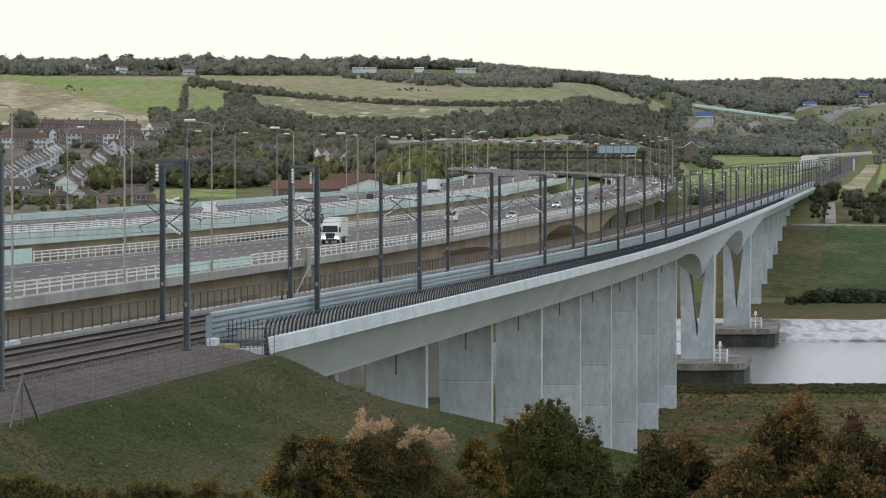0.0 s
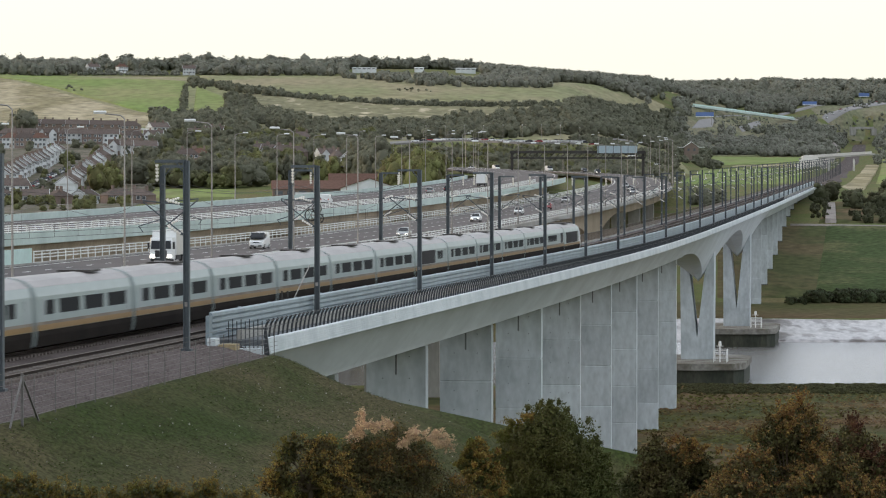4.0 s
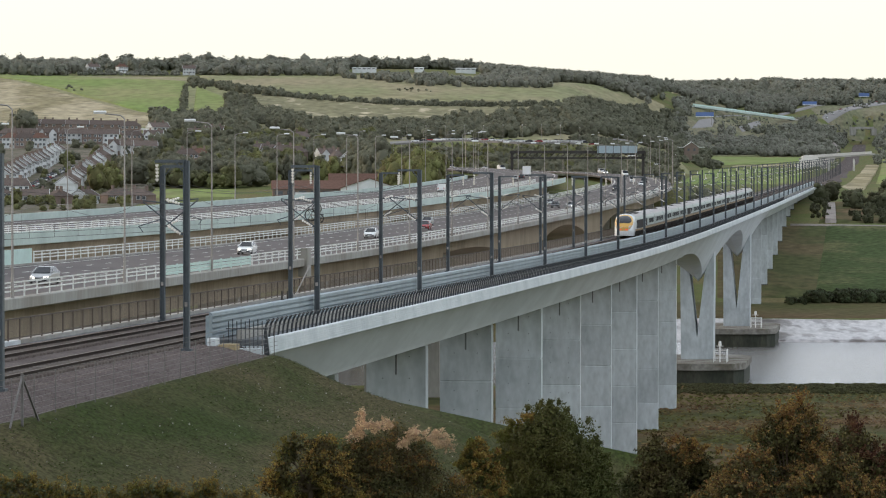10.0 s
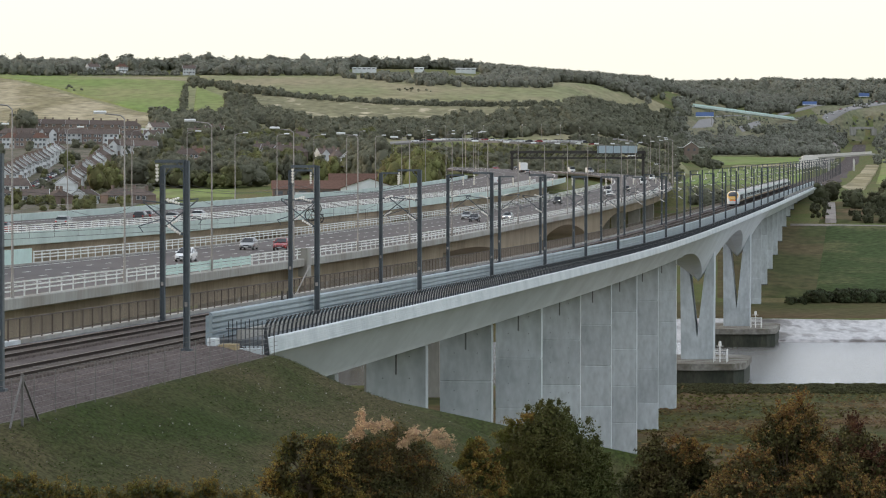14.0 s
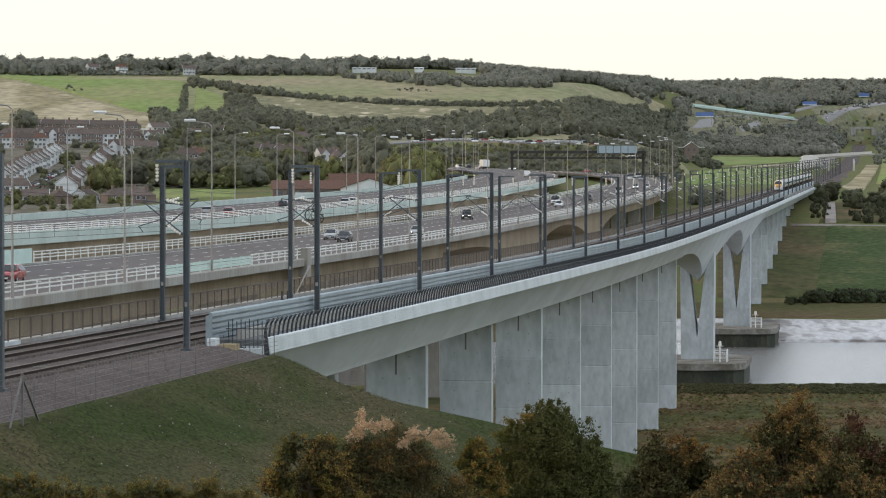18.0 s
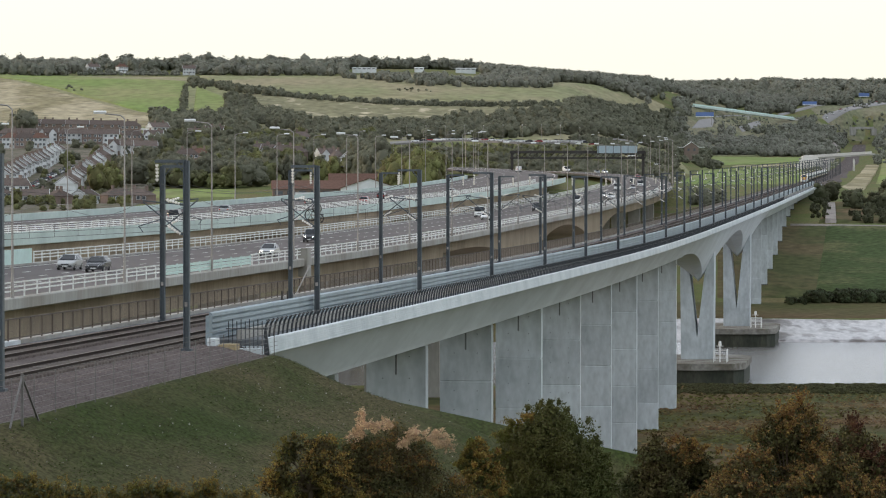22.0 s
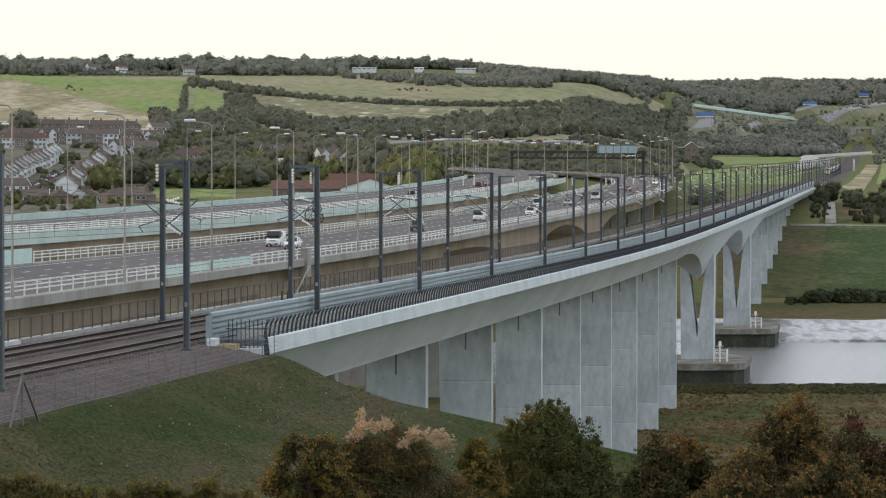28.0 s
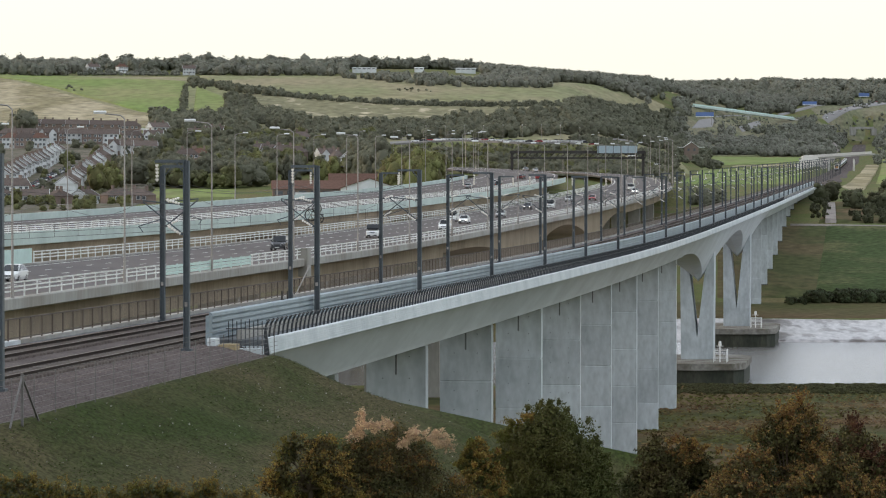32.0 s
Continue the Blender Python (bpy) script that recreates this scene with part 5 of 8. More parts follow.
wood("willow_trees", "tall yellow-green willows near the motorway", [([(692, 1285, 1330), (774, 1285, 1330)], 26, 13, 19), ([(165, 1390, 1420), (208, 1390, 1420)], 7, 9, 12), ([(18, 1175, 1190), (40, 1175, 1190)], 2, 5, 7), ([(560, 1480, 1520), (625, 1480, 1520)], 6, 9, 12), ([(440, 1600, 1650), (475, 1600, 1650)], 4, 8, 11)],
     LEAF_YELLOW, near=True, wide=(0.6, 0.9))
wood("poplar_trees", "tall dark trees behind the hall", [([(632, 1380, 1450), (700, 1380, 1450)], 26, 14, 21), ([(480, 1480, 1560), (560, 1480, 1560)], 10, 9, 13)], HAZED_DARK, near=True, wide=(0.5, 0.8))
wood("roadside_scrub", "dark scrub behind the motorway bend", [([(880, 1380, 1480), (1010, 1380, 1480)], 60, 4, 7), ([(1010, 1480, 1640), (1190, 1480, 1640)], 100, 4, 8), ([(1190, 1200, 1300), (1275, 1180, 1260)], 44, 3, 5.5), ([(1205, 1120, 1180), (1280, 1120, 1180)], 18, 3, 5)], HAZED_DARK, near=True)
# Far hills: haze comes only from the paled, greyed leaf colour.
wood("far_right_wood", "olive woods on the far hills in haze-paled leaf colour", [
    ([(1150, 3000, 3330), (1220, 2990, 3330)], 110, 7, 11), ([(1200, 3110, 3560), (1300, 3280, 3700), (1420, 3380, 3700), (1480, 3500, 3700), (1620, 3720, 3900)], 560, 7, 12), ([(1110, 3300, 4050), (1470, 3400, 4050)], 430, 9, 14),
    ([(1440, 3600, 4150), (1620, 3640, 4150)], 230, 8, 13), ([(1020, 4050, 4260), (1290, 4050, 4260)], 110, 10, 14), ([(1100, 3950, 4150), (1620, 3950, 4150)], 160, 10, 14), ([(1400, 3330, 3480), (1500, 3420, 3640), (1600, 3560, 3800)], 130, 3, 6)], HAZED_OLIVE)
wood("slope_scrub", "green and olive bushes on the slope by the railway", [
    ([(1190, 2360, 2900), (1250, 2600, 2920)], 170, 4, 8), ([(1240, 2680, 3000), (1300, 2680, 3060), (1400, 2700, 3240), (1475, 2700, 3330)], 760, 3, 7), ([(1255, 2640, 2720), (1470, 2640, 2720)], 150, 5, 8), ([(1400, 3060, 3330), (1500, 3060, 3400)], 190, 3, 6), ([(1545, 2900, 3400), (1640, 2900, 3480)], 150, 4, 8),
    ([(1475, 2750, 3330), (1500, 2900, 3330)], 40, 3, 5), ([(1215, 2860, 3060), (1290, 2950, 3200), (1400, 3100, 3330), (1500, 3200, 3420)], 900, 1, 2.6), ([(1465, 3080, 3400), (1640, 3100, 3620)], 420, 2, 4.5), ([(1548, 2300, 2900), (1640, 2300, 2900)], 150, 2, 5), ([(1190, 2900, 3100), (1235, 2960, 3180)], 60, 4, 7)], HAZED_OLIVE)
wood("chapel_trees", "dark rounded trees round the chapel house", [([(1230, 2160, 2310), (1258, 2160, 2310)], 22, 6, 9), ([(1196, 2180, 2310), (1216, 2180, 2310)], 12, 3, 5), ([(1238, 2340, 2500), (1262, 2340, 2500)], 22, 7, 10), ([(1196, 2400, 2700), (1230, 2400, 2700)], 40, 6, 9), ([(1256, 2080, 2160), (1272, 2080, 2160)], 6, 4, 7)], HAZED_DARK, near=True)
wood("riverbank_trees", "dark bushes near the viaduct's far end", [([(1498, 1110, 1260), (1640, 1110, 1260)], 90, 5, 9), ([(1448, 1160, 1290), (1484, 1160, 1290)], 20, 5, 8), ([(1436, 1060, 1170), (1470, 1060, 1170)], 30, 1.2, 2.4), ([(1505, 1050, 1120), (1640, 1050, 1120)], 80, 1.5, 3.5)], BANK_LEAF, near=True)
wood("riverside_hedge", "dark hedge along the riverside meadow", [([(1428, 846, 853), (1640, 846, 853)], 190, 2.2, 3.4), ([(1395, 842, 850), (1428, 842, 850)], 14, 1.2, 2.2)], LEAF_DARK, near=True)
wood("bank_reeds", "dense low reeds and shrubs along the near river bank", [([(1193, 560, 586), (1640, 560, 586)], 1500, 0.25, 0.7)], mat("reed_tuft", (0.10, 0.10, 0.05), 0.9, vary=0.2, bump=0, island=0.4, spec=0.04, alpha_trans=0.4), wide=(1.4, 2.6))


LEAF_MAPLE = mat("leaf_maple", (0.075, 0.082, 0.024), 0.7, vary=0.2, scale=0.5, fine=4, bump=0, island=0.4, alpha_trans=0.25, second=(0.085, 0.08, 0.024), spec=0.2)


# ---------------------------------------------------------------- foreground bushes, each with its own trunk and crown
def dome_tips(w, h, n, low=0.02):
    """Ends of branches over an uneven, many-shouldered dome w wide and h high."""
    sh = RNG.uniform(0, 6.28, 6)
    T = []
    for _ in range(n):
        a = RNG.uniform(0, 6.28)
        t = RNG.uniform(low, 1.0)
        k = 1 + 0.13 * math.sin(3 * a + sh[0]) + 0.10 * math.sin(5 * a + 6 * t + sh[1]) + 0.08 * math.sin(9 * a + 11 * t + sh[2])
        q = w / 2 * math.sqrt(max(0.0, 1 - t ** 2.4)) * k * RNG.uniform(0.78, 1.04)
        T.append((q * math.cos(a), q * math.sin(a) * 0.8, h * t * (0.9 + 0.1 * math.sin(2 * a + sh[3])) * RNG.uniform(0.88, 1.03)))
    return T


def sprays(tips, c0, count, length, leaf, droop=0.3):
    """Leafy shoots that run outwards from the branch ends."""
    P, N, S = [], [], []
    for x, y, z in tips:
        out = np.array((x, y, max(0.15, (z - c0) * 0.9)))
        out /= np.linalg.norm(out) + 1e-6
        for _ in range(count):
            u = out + RNG.normal(scale=0.45, size=3)
            u /= np.linalg.norm(u)
            L = length * RNG.uniform(0.4, 1.15)
            m = 27
            q = RNG.uniform(0, 1, (m, 1)) ** 0.8
            pts = np.array((x, y, z)) - out * length * 0.35 + u * q * L + np.array((0, 0, -droop)) * q * q * L + RNG.normal(scale=0.028, size=(m, 3)) * (1.15 - q * 0.6)
            P.append(pts)
            N.append(unit(m))
            S.append(RNG.uniform(0.55, 1.15, m) * leaf * (1.1 - 0.4 * q[:, 0]))
    return np.concatenate(P), np.concatenate(N), np.concatenate(S)


def bush(name, label, px, d, w, ch, leaf, core, outer, n_tips, z_top, trunk=0.08, extra=(), shoot=0.42, tip_label="", dense=1.0):
    """ch: height of the leafy part below z_top; core and outer are the leaves inside and at the branch ends."""
    x, y = B(px) * d, d
    g = ground_z(x, y)
    h = z_top - g
    c0 = max(0.0, h - ch)
    hh = min(ch, h)
    root = thing(name, label, "bush" if "bush" in name else "tree", Matrix.Translation((x, y, g)))
    tips = [(tx_, ty_, tz_ + c0) for tx_, ty_, tz_ in dome_tips(w, hh, n_tips)]
    mb = MB()
    mb.tube((0, 0, -0.3), (0.05, 0, c0 + ch * 0.3), trunk * 1.3, trunk * 0.7, 8)
    for lx, ly, lz in tips[:40]:
        k0 = Vector((0.03, 0, c0 + hh * RNG.uniform(0.02, 0.3)))
        k2 = Vector((lx, ly, lz))
        k1 = k0.lerp(k2, 0.5) + Vector((RNG.uniform(-0.1, 0.1), RNG.uniform(-0.1, 0.1), hh * 0.06))
        mb.tube(k0, k1, trunk * 0.4, trunk * 0.2, 5)
        mb.tube(k1, k2, trunk * 0.2, trunk * 0.06, 4)
    part("trunk", mb, BARK, root)
    inner = [(lx * 0.8, ly * 0.8, c0 + (lz - c0) * 0.88, w * RNG.uniform(0.07, 0.13)) for lx, ly, lz in tips]
    p, m, s = crown(inner, 2300 * dense * (0.028 / leaf) ** 2 * (3.5 / w), leaf * 1.05)
    part("crown", leaf_mesh("crown", p, m, s, core), core, root)
    p, m, s = sprays(tips, c0, int(8 * dense), shoot, leaf)
    part("outer_leaves", leaf_mesh("outer_leaves", p, m, s, outer), outer, root, tip_label)
    for nm, lab, px2, top2, ww, mt, cnt in extra:
        ex = (B(px2) - B(px)) * d
        tp = [(ex + RNG.normal(scale=0.28) * ww, -w * 0.18 + RNG.uniform(-0.25, 0.25), top2 - g - RNG.uniform(0.05, 0.65) * ww) for _ in range(cnt)]
        p, m, s = sprays(tp, top2 - g - ww, 5, 0.22, leaf * 0.9, 0.1)
        part(nm, leaf_mesh(nm, p, m, s, mt), mt, root, lab)
    return root


def top_z(py, d):
    return 7.324 - (py - 328.9) * d / 6392.0


LEAF_BROWN = mat("leaf_brown", (0.072, 0.058, 0.024), 0.75, vary=0.25, scale=0.8, fine=4, bump=0, island=0.5, alpha_trans=0.2, second=(0.045, 0.05, 0.018), spec=0.12)
LEAF_RED = mat("leaf_red_brown", (0.085, 0.038, 0.022), 0.75, vary=0.25, scale=0.8, fine=4, bump=0, island=0.5, alpha_trans=0.2, second=(0.045, 0.04, 0.018), spec=0.12)
LEAF_GOLD = mat("leaf_gold", (0.21, 0.135, 0.04), 0.75, vary=0.25, scale=0.8, fine=4, bump=0, island=0.45, alpha_trans=0.3, second=(0.10, 0.10, 0.025), spec=0.12)
TIPS = "rust coloured leafy shoots"
SEED = "pale pinkish seed heads"
bush("hawthorn_bush", "rusty autumn bush with pale fluffy seed heads", 672, 76, 4.1, 2.5, 0.022, LEAF_BROWN, LEAF_RUST, 170, top_z(748, 76), tip_label=TIPS,
     extra=tuple(("seed_head", SEED, px, top_z(py, 76), ww, LEAF_PALE, n) for px, py, ww, n in ((641, 726, 0.22, 4), (654, 740, 0.4, 10), (676, 740, 0.3, 8), (632, 756, 0.3, 7), (737, 757, 0.3, 8), (764, 758, 0.34, 10), (784, 772, 0.24, 6), (716, 774, 0.22, 5), (596, 814, 0.22, 5))))
bush("dogwood_bush", "low golden and rust coloured bush below the hawthorn", 545, 74, 1.9, 1.3, 0.026, LEAF_BROWN, LEAF_GOLD, 60, top_z(765, 74), tip_label="golden leafy shoots")
# gold leaf clusters sit on the left half of the maple's crown
bush("field_maple_tree", "round dark green field maple tree with golden shoots on its left", 972, 86, 3.5, 3.6, 0.025, LEAF_MAPLE, LEAF_MAPLE, 330, top_z(692, 86), shoot=0.22,
     extra=tuple(("yellow_leaves", "golden leaves", px, top_z(py, 86), ww, LEAF_GOLD, n) for px, py, ww, n in ((908, 740, 0.4, 9), (890, 762, 0.4, 10), (930, 728, 0.3, 6), (880, 795, 0.4, 9), (940, 785, 0.3, 6))))
bush("gorse_bush", "yellow-green bush beside the maple", 850, 83, 1.15, 1.5, 0.028, LEAF_MAPLE, LEAF_GOLD, 90, top_z(766, 83), shoot=0.2, tip_label="golden leafy shoots")
bush("bramble_bush", "brown and rust coloured bramble bush", 1200, 74, 2.5, 2.0, 0.028, LEAF_BROWN, LEAF_BROWN, 100, top_z(765, 74),
     extra=(("rust_leaves", "rust coloured leaves", 1215, top_z(770, 74), 0.9, LEAF_RUST, 26),))
bush("bramble_bush", "tall rust and olive coloured thorn bush with loose shoots", 1400, 72, 2.5, 3.0, 0.028, LEAF_BROWN, LEAF_RUST, 130, top_z(694, 72), shoot=0.55, tip_label=TIPS)
bush("bramble_bush", "dark reddish thorn bush", 1525, 70, 2.3, 3.0, 0.028, LEAF_BROWN, LEAF_RED, 110, top_z(720, 70), tip_label="dark red leafy shoots")
bush("thorn_bush", "rust and gold coloured thorn bush under the brambles", 1335, 67, 2.6, 1.9, 0.027, LEAF_BROWN, LEAF_RUST, 100, top_z(790, 67), tip_label=TIPS)
bush("thorn_bush", "rust and olive thorn bush under the brambles", 1475, 66, 2.4, 1.9, 0.027, LEAF_BROWN, LEAF_RUST, 80, top_z(790, 66), tip_label=TIPS)
for px, py, w_ in ((8, 838, 0.8), (36, 832, 0.8), (64, 840, 0.8), (95, 850, 0.6), (128, 846, 0.8), (160, 858, 0.6), (196, 862, 0.6), (232, 852, 0.8), (262, 846, 0.8), (292, 850, 0.7), (322, 858, 0.6), (356, 846, 0.7), (372, 836, 0.4), (410, 868, 0.6), (440, 862, 0.5)):
    bush("weed_bush", "low gold and rust coloured weeds", px, 82, w_, 0.7, 0.022, LEAF_OLIVE, LEAF_GOLD, 24, top_z(py, 82), trunk=0.015, shoot=0.42, dense=0.6)

# grass tufts on the near slope
n = 110000
tb, td = RNG.uniform(B(-40), B(960), n), RNG.uniform(92, 172, n)
tx = tb * td
keep = (tx - np.interp(td, RAIL.y, RAIL.x)) > 7.5
tx, td = tx[keep], td[keep]
clump = wave(tx, td, 0.5, 21) + wave(tx, td, 1.3, 22)
k2 = clump > RNG.uniform(-1.2, 0.6, len(tx))
tx, td = tx[k2], td[k2]
tz = height(tx, td) + 0.07
tn = unit(len(tx))
tn[:, 2] = np.abs(tn[:, 2]) + 1.7
tn /= np.linalg.norm(tn, axis=1)[:, None]
TUFT = mat("grass_tuft", (0.044, 0.064, 0.02), 0.9, vary=0.25, scale=0.16, fine=1.0, second=(0.095, 0.085, 0.05), bump=0, island=0.3, spec=0.04, alpha_trans=0.5)
tagged(new("grass_tufts", leaf_mesh("grass_tufts", np.stack([tx, td, tz + 0.03], -1), tn, RNG.uniform(0.016, 0.042, len(tx)), TUFT)), "tufts of green and dry grass on the bank", "grass", kind="stuff")

# pale chips of chalk lying in the grass
n = 900
cb, cd = RNG.uniform(B(-40), B(900), n), 95 + 76 * RNG.uniform(0, 1, n) ** 0.6
cx = cb * cd
keep = (cx - np.interp(cd, RAIL.y, RAIL.x)) > 7.6
cx, cd = cx[keep], cd[keep]
tagged(new("chalk_chips", leaf_mesh("chalk_chips", np.stack([cx, cd, height(cx, cd) + 0.09], -1), unit(len(cx)), RNG.uniform(0.015, 0.04, len(cx)),
       mat("chalk_chip", (0.40, 0.38, 0.34), 0.95, vary=0.2, bump=0, island=0.4, spec=0.04))), "pale chips of stone in the grass", "stones", kind="stuff")

# loose stones on the ballast shoulder
n = 15000
sb, so = RNG.uniform(-104, -25.5, n), RNG.uniform(3.2, 7.2, n)
px_, py_, ph_, pz_ = (np.interp(sb, RAIL.s, q) for q in (RAIL.x, RAIL.y, RAIL.h, RAIL.z))
zz = pz_ + np.where(so < 4.9, -0.25, -0.25 - (so - 4.9) * 0.26)
ctr = np.stack([px_ + so * np.cos(ph_), py_ - so * np.sin(ph_), zz], -1)
OCT = np.array([(1, 0, 0), (0, 1, 0), (-1, 0, 0), (0, -1, 0), (0, 0, 1)], float)
turn = RNG.uniform(0, 6.28, n)
sz = RNG.uniform(0.025, 0.055, (n, 1, 1)) * RNG.uniform(0.6, 1.2, (n, 5, 1))
rot = np.stack([np.stack([np.cos(turn), -np.sin(turn), turn * 0], -1), np.stack([np.sin(turn), np.cos(turn), turn * 0], -1), np.stack([turn * 0, turn * 0, turn * 0 + 0.7], -1)], 1)
sv = (ctr[:, None] + np.einsum("nij,kj->nki", rot, OCT) * sz).reshape(-1, 3)
sf = (np.array([(0, 1, 4), (1, 2, 4), (2, 3, 4), (3, 0, 4)])[None] + (np.arange(n) * 5)[:, None, None]).reshape(-1, 3)
me = bpy.data.meshes.new("ballast_stones")
me.from_pydata(sv.tolist(), [], sf.tolist())
me.materials.append(mat("ballast_stone", (0.15, 0.124, 0.116), 0.95, vary=0.2, bump=0, island=0.35, spec=0.04))
tagged(new("ballast_stones", me), "loose brown and grey ballast stones", "stones", kind="stuff")

# tussocks on the marsh
n = 26000
tb, td = RNG.uniform(B(1060), B(1600), n), RNG.uniform(350, 580, n)
tx = tb * td
k2 = wave(tx * 0.5, td, 0.09, 31) + wave(tx * 0.5, td, 0.25, 32) > RNG.uniform(-0.9, 0.7, n)
tx, td = tx[k2], td[k2]
tn = unit(len(tx))
tn[:, 2] = np.abs(tn[:, 2]) + 1.6
tn /= np.linalg.norm(tn, axis=1)[:, None]
tagged(new("marsh_tussocks", leaf_mesh("marsh_tussocks", np.stack([tx, td, height(tx, td) + 0.25], -1), tn, RNG.uniform(0.12, 0.4, len(tx)),
       mat("marsh_tussock", (0.115, 0.112, 0.045), 0.95, vary=0.2, scale=0.05, fine=0.5, second=(0.19, 0.125, 0.072), bump=0, island=0.35, spec=0.04, alpha_trans=0.5))), "brown and olive tussocks on the marsh", "grass", kind="stuff")
# ---------------------------------------------------------------- houses on the valley side
WINDOW_PANE = mat("house_window", (0.10, 0.11, 0.12), 0.2, vary=0.1, bump=0)
DOOR_PAINT = mat("house_door", (0.20, 0.16, 0.13), 0.6, vary=0.1, per_object=0.3)


def make_house(label, wall, roof, w=10.5, d=7.2, h=4.9, rise=2.7, hip=False, gable=False, low=False):
    """A pair of houses under one roof, front towards -y."""
    root = thing("house", label, "house", group="houses")
    part("wall", MB().loft([[(-w / 2, -d / 2, -1.5), (w / 2, -d / 2, -1.5), (w / 2, d / 2, -1.5), (-w / 2, d / 2, -1.5)], [(-w / 2, -d / 2, h), (w / 2, -d / 2, h), (w / 2, d / 2, h), (-w / 2, d / 2, h)]]), wall, root)
    e = 0.4
    k = d * 0.45 if hip else 0.0
    r = MB()
    a, b = -w / 2 - e, w / 2 + e
    r.add([(a, -d / 2 - e, h - 0.1), (b, -d / 2 - e, h - 0.1), (b, d / 2 + e, h - 0.1), (a, d / 2 + e, h - 0.1), (a + k, 0, h + rise), (b - k, 0, h + rise)],
          [(3, 2, 1, 0), (0, 1, 5, 4), (2, 3, 4, 5), (1, 2, 5), (3, 0, 4)])
    part("roof", r, roof, root)
    if not hip:
        for sx in (-1, 1):
            part("gable_end", MB().loft([[(sx * (w / 2 + e + 0.02), -d / 2, h - 0.12), (sx * (w / 2 + e + 0.02), d / 2, h - 0.12), (sx * (w / 2 + e + 0.02), 0, h + rise - 0.35)],
                                         [(sx * (w / 2 + e + 0.06), -d / 2, h - 0.12), (sx * (w / 2 + e + 0.06), d / 2, h - 0.12), (sx * (w / 2 + e + 0.06), 0, h + rise - 0.35)]]), wall, root)
            for sy in (-1, 1):
                part("verge", MB().bar((sx * (w / 2 + e + 0.1), sy * (d / 2 + e), h - 0.12), (sx * (w / 2 + e + 0.1), 0, h + rise), 0.12, 0.2), HOUSE_WHITE, root, "white verge board")
    if gable:
        for gx in (-w * 0.27, w * 0.27):
            g = 2.0
            part("gable", MB().add([(gx - g, -d / 2 - 0.9, -1.5), (gx + g, -d / 2 - 0.9, -1.5), (gx + g, -d / 2 - 0.9, h), (gx, -d / 2 - 0.9, h + 2.2), (gx - g, -d / 2 - 0.9, h),
                                    (gx - g, 0, -1.5), (gx + g, 0, -1.5), (gx + g, 0, h), (gx, 0, h + 2.2), (gx - g, 0, h)],
                                   [(0, 1, 2, 3, 4), (9, 8, 7, 6, 5), (1, 6, 7, 2), (2, 7, 8, 3), (3, 8, 9, 4), (4, 9, 5, 0)]), HOUSE_WHITE, root, "white gabled bay")
            part("gable_roof", MB().add([(gx - g - 0.3, -d / 2 - 1.1, h - 0.15), (gx, -d / 2 - 1.1, h + 2.45), (gx + g + 0.3, -d / 2 - 1.1, h - 0.15), (gx - g - 0.3, 0, h - 0.15), (gx, 0, h + 2.45), (gx + g + 0.3, 0, h - 0.15),
                                         (gx - g - 0.3, -d / 2 - 1.1, h - 0.4), (gx, -d / 2 - 1.1, h + 2.2), (gx + g + 0.3, -d / 2 - 1.1, h - 0.4)],
                                        [(0, 1, 4, 3), (1, 2, 5, 4), (6, 7, 1, 0), (7, 8, 2, 1)]), roof, root)
    for cx in (-w * 0.18, w * 0.3):
        part("chimney", MB().box(cx - 0.45, cx + 0.45, -0.4, 0.4, h + rise * 0.6, h + rise + 1.1), HOUSE_BRICK, root)
    for fx in (-0.36, -0.14, 0.14, 0.36):
        for z in (0.9,) if low else (0.9, 3.3):
            fr = part("window", MB().box(fx * w - 0.75, fx * w + 0.75, -d / 2 - (1.0 if gable and abs(fx) > 0.2 else 0.07), -d / 2 - (0.88 if gable and abs(fx) > 0.2 else -0.02), z, z + 1.3), HOUSE_WHITE, root, "white window frame")
            part("pane", MB().box(fx * w - 0.6, fx * w + 0.6, -d / 2 - (1.02 if gable and abs(fx) > 0.2 else 0.09), -d / 2 - (0.98 if gable and abs(fx) > 0.2 else 0.05), z + 0.1, z + 1.2), WINDOW_PANE, fr)
    part("door", MB().box(-0.5, 0.5, -d / 2 - 0.06, -d / 2 + 0.02, -0.1, 2.0), DOOR_PAINT, root)
    return root


HOUSE_KINDS = [
    make_house("white rendered pair of houses with a brown tiled roof", HOUSE_WHITE, ROOF_TILE),
    make_house("brick pair of houses with a brown hipped roof", HOUSE_BRICK, ROOF_TILE, hip=True),
    make_house("brick pair of houses with white gabled bays", HOUSE_BRICK, ROOF_TILE, gable=True),
    make_house("white rendered house with a red-brown hipped roof", HOUSE_WHITE, ROOF_RED, w=8.5, hip=True),
    make_house("long brick terrace with a dark tiled roof", HOUSE_BRICK, ROOF_TILE, w=19, rise=2.5),
    make_house("white house with two front gables and a brown roof", HOUSE_WHITE, ROOF_TILE, w=9.5, gable=True),
    make_house("low brick bungalow with a brown hipped roof", HOUSE_BRICK, ROOF_TILE, w=9.5, h=2.5, rise=2.2, hip=True, low=True),
    make_house("low white bungalow with a brown roof", HOUSE_WHITE, ROOF_TILE, w=8.5, h=2.6, rise=2.2, low=True),
]
used = [False] * len(HOUSE_KINDS)


def spot(px, d, turn=0.0, dz=0.0):
    x, y = B(px) * d, d
    return Matrix.Translation((x, y, ground_z(x, y) + dz)) @ Matrix.Rotation(radians(turn), 4, "Z")


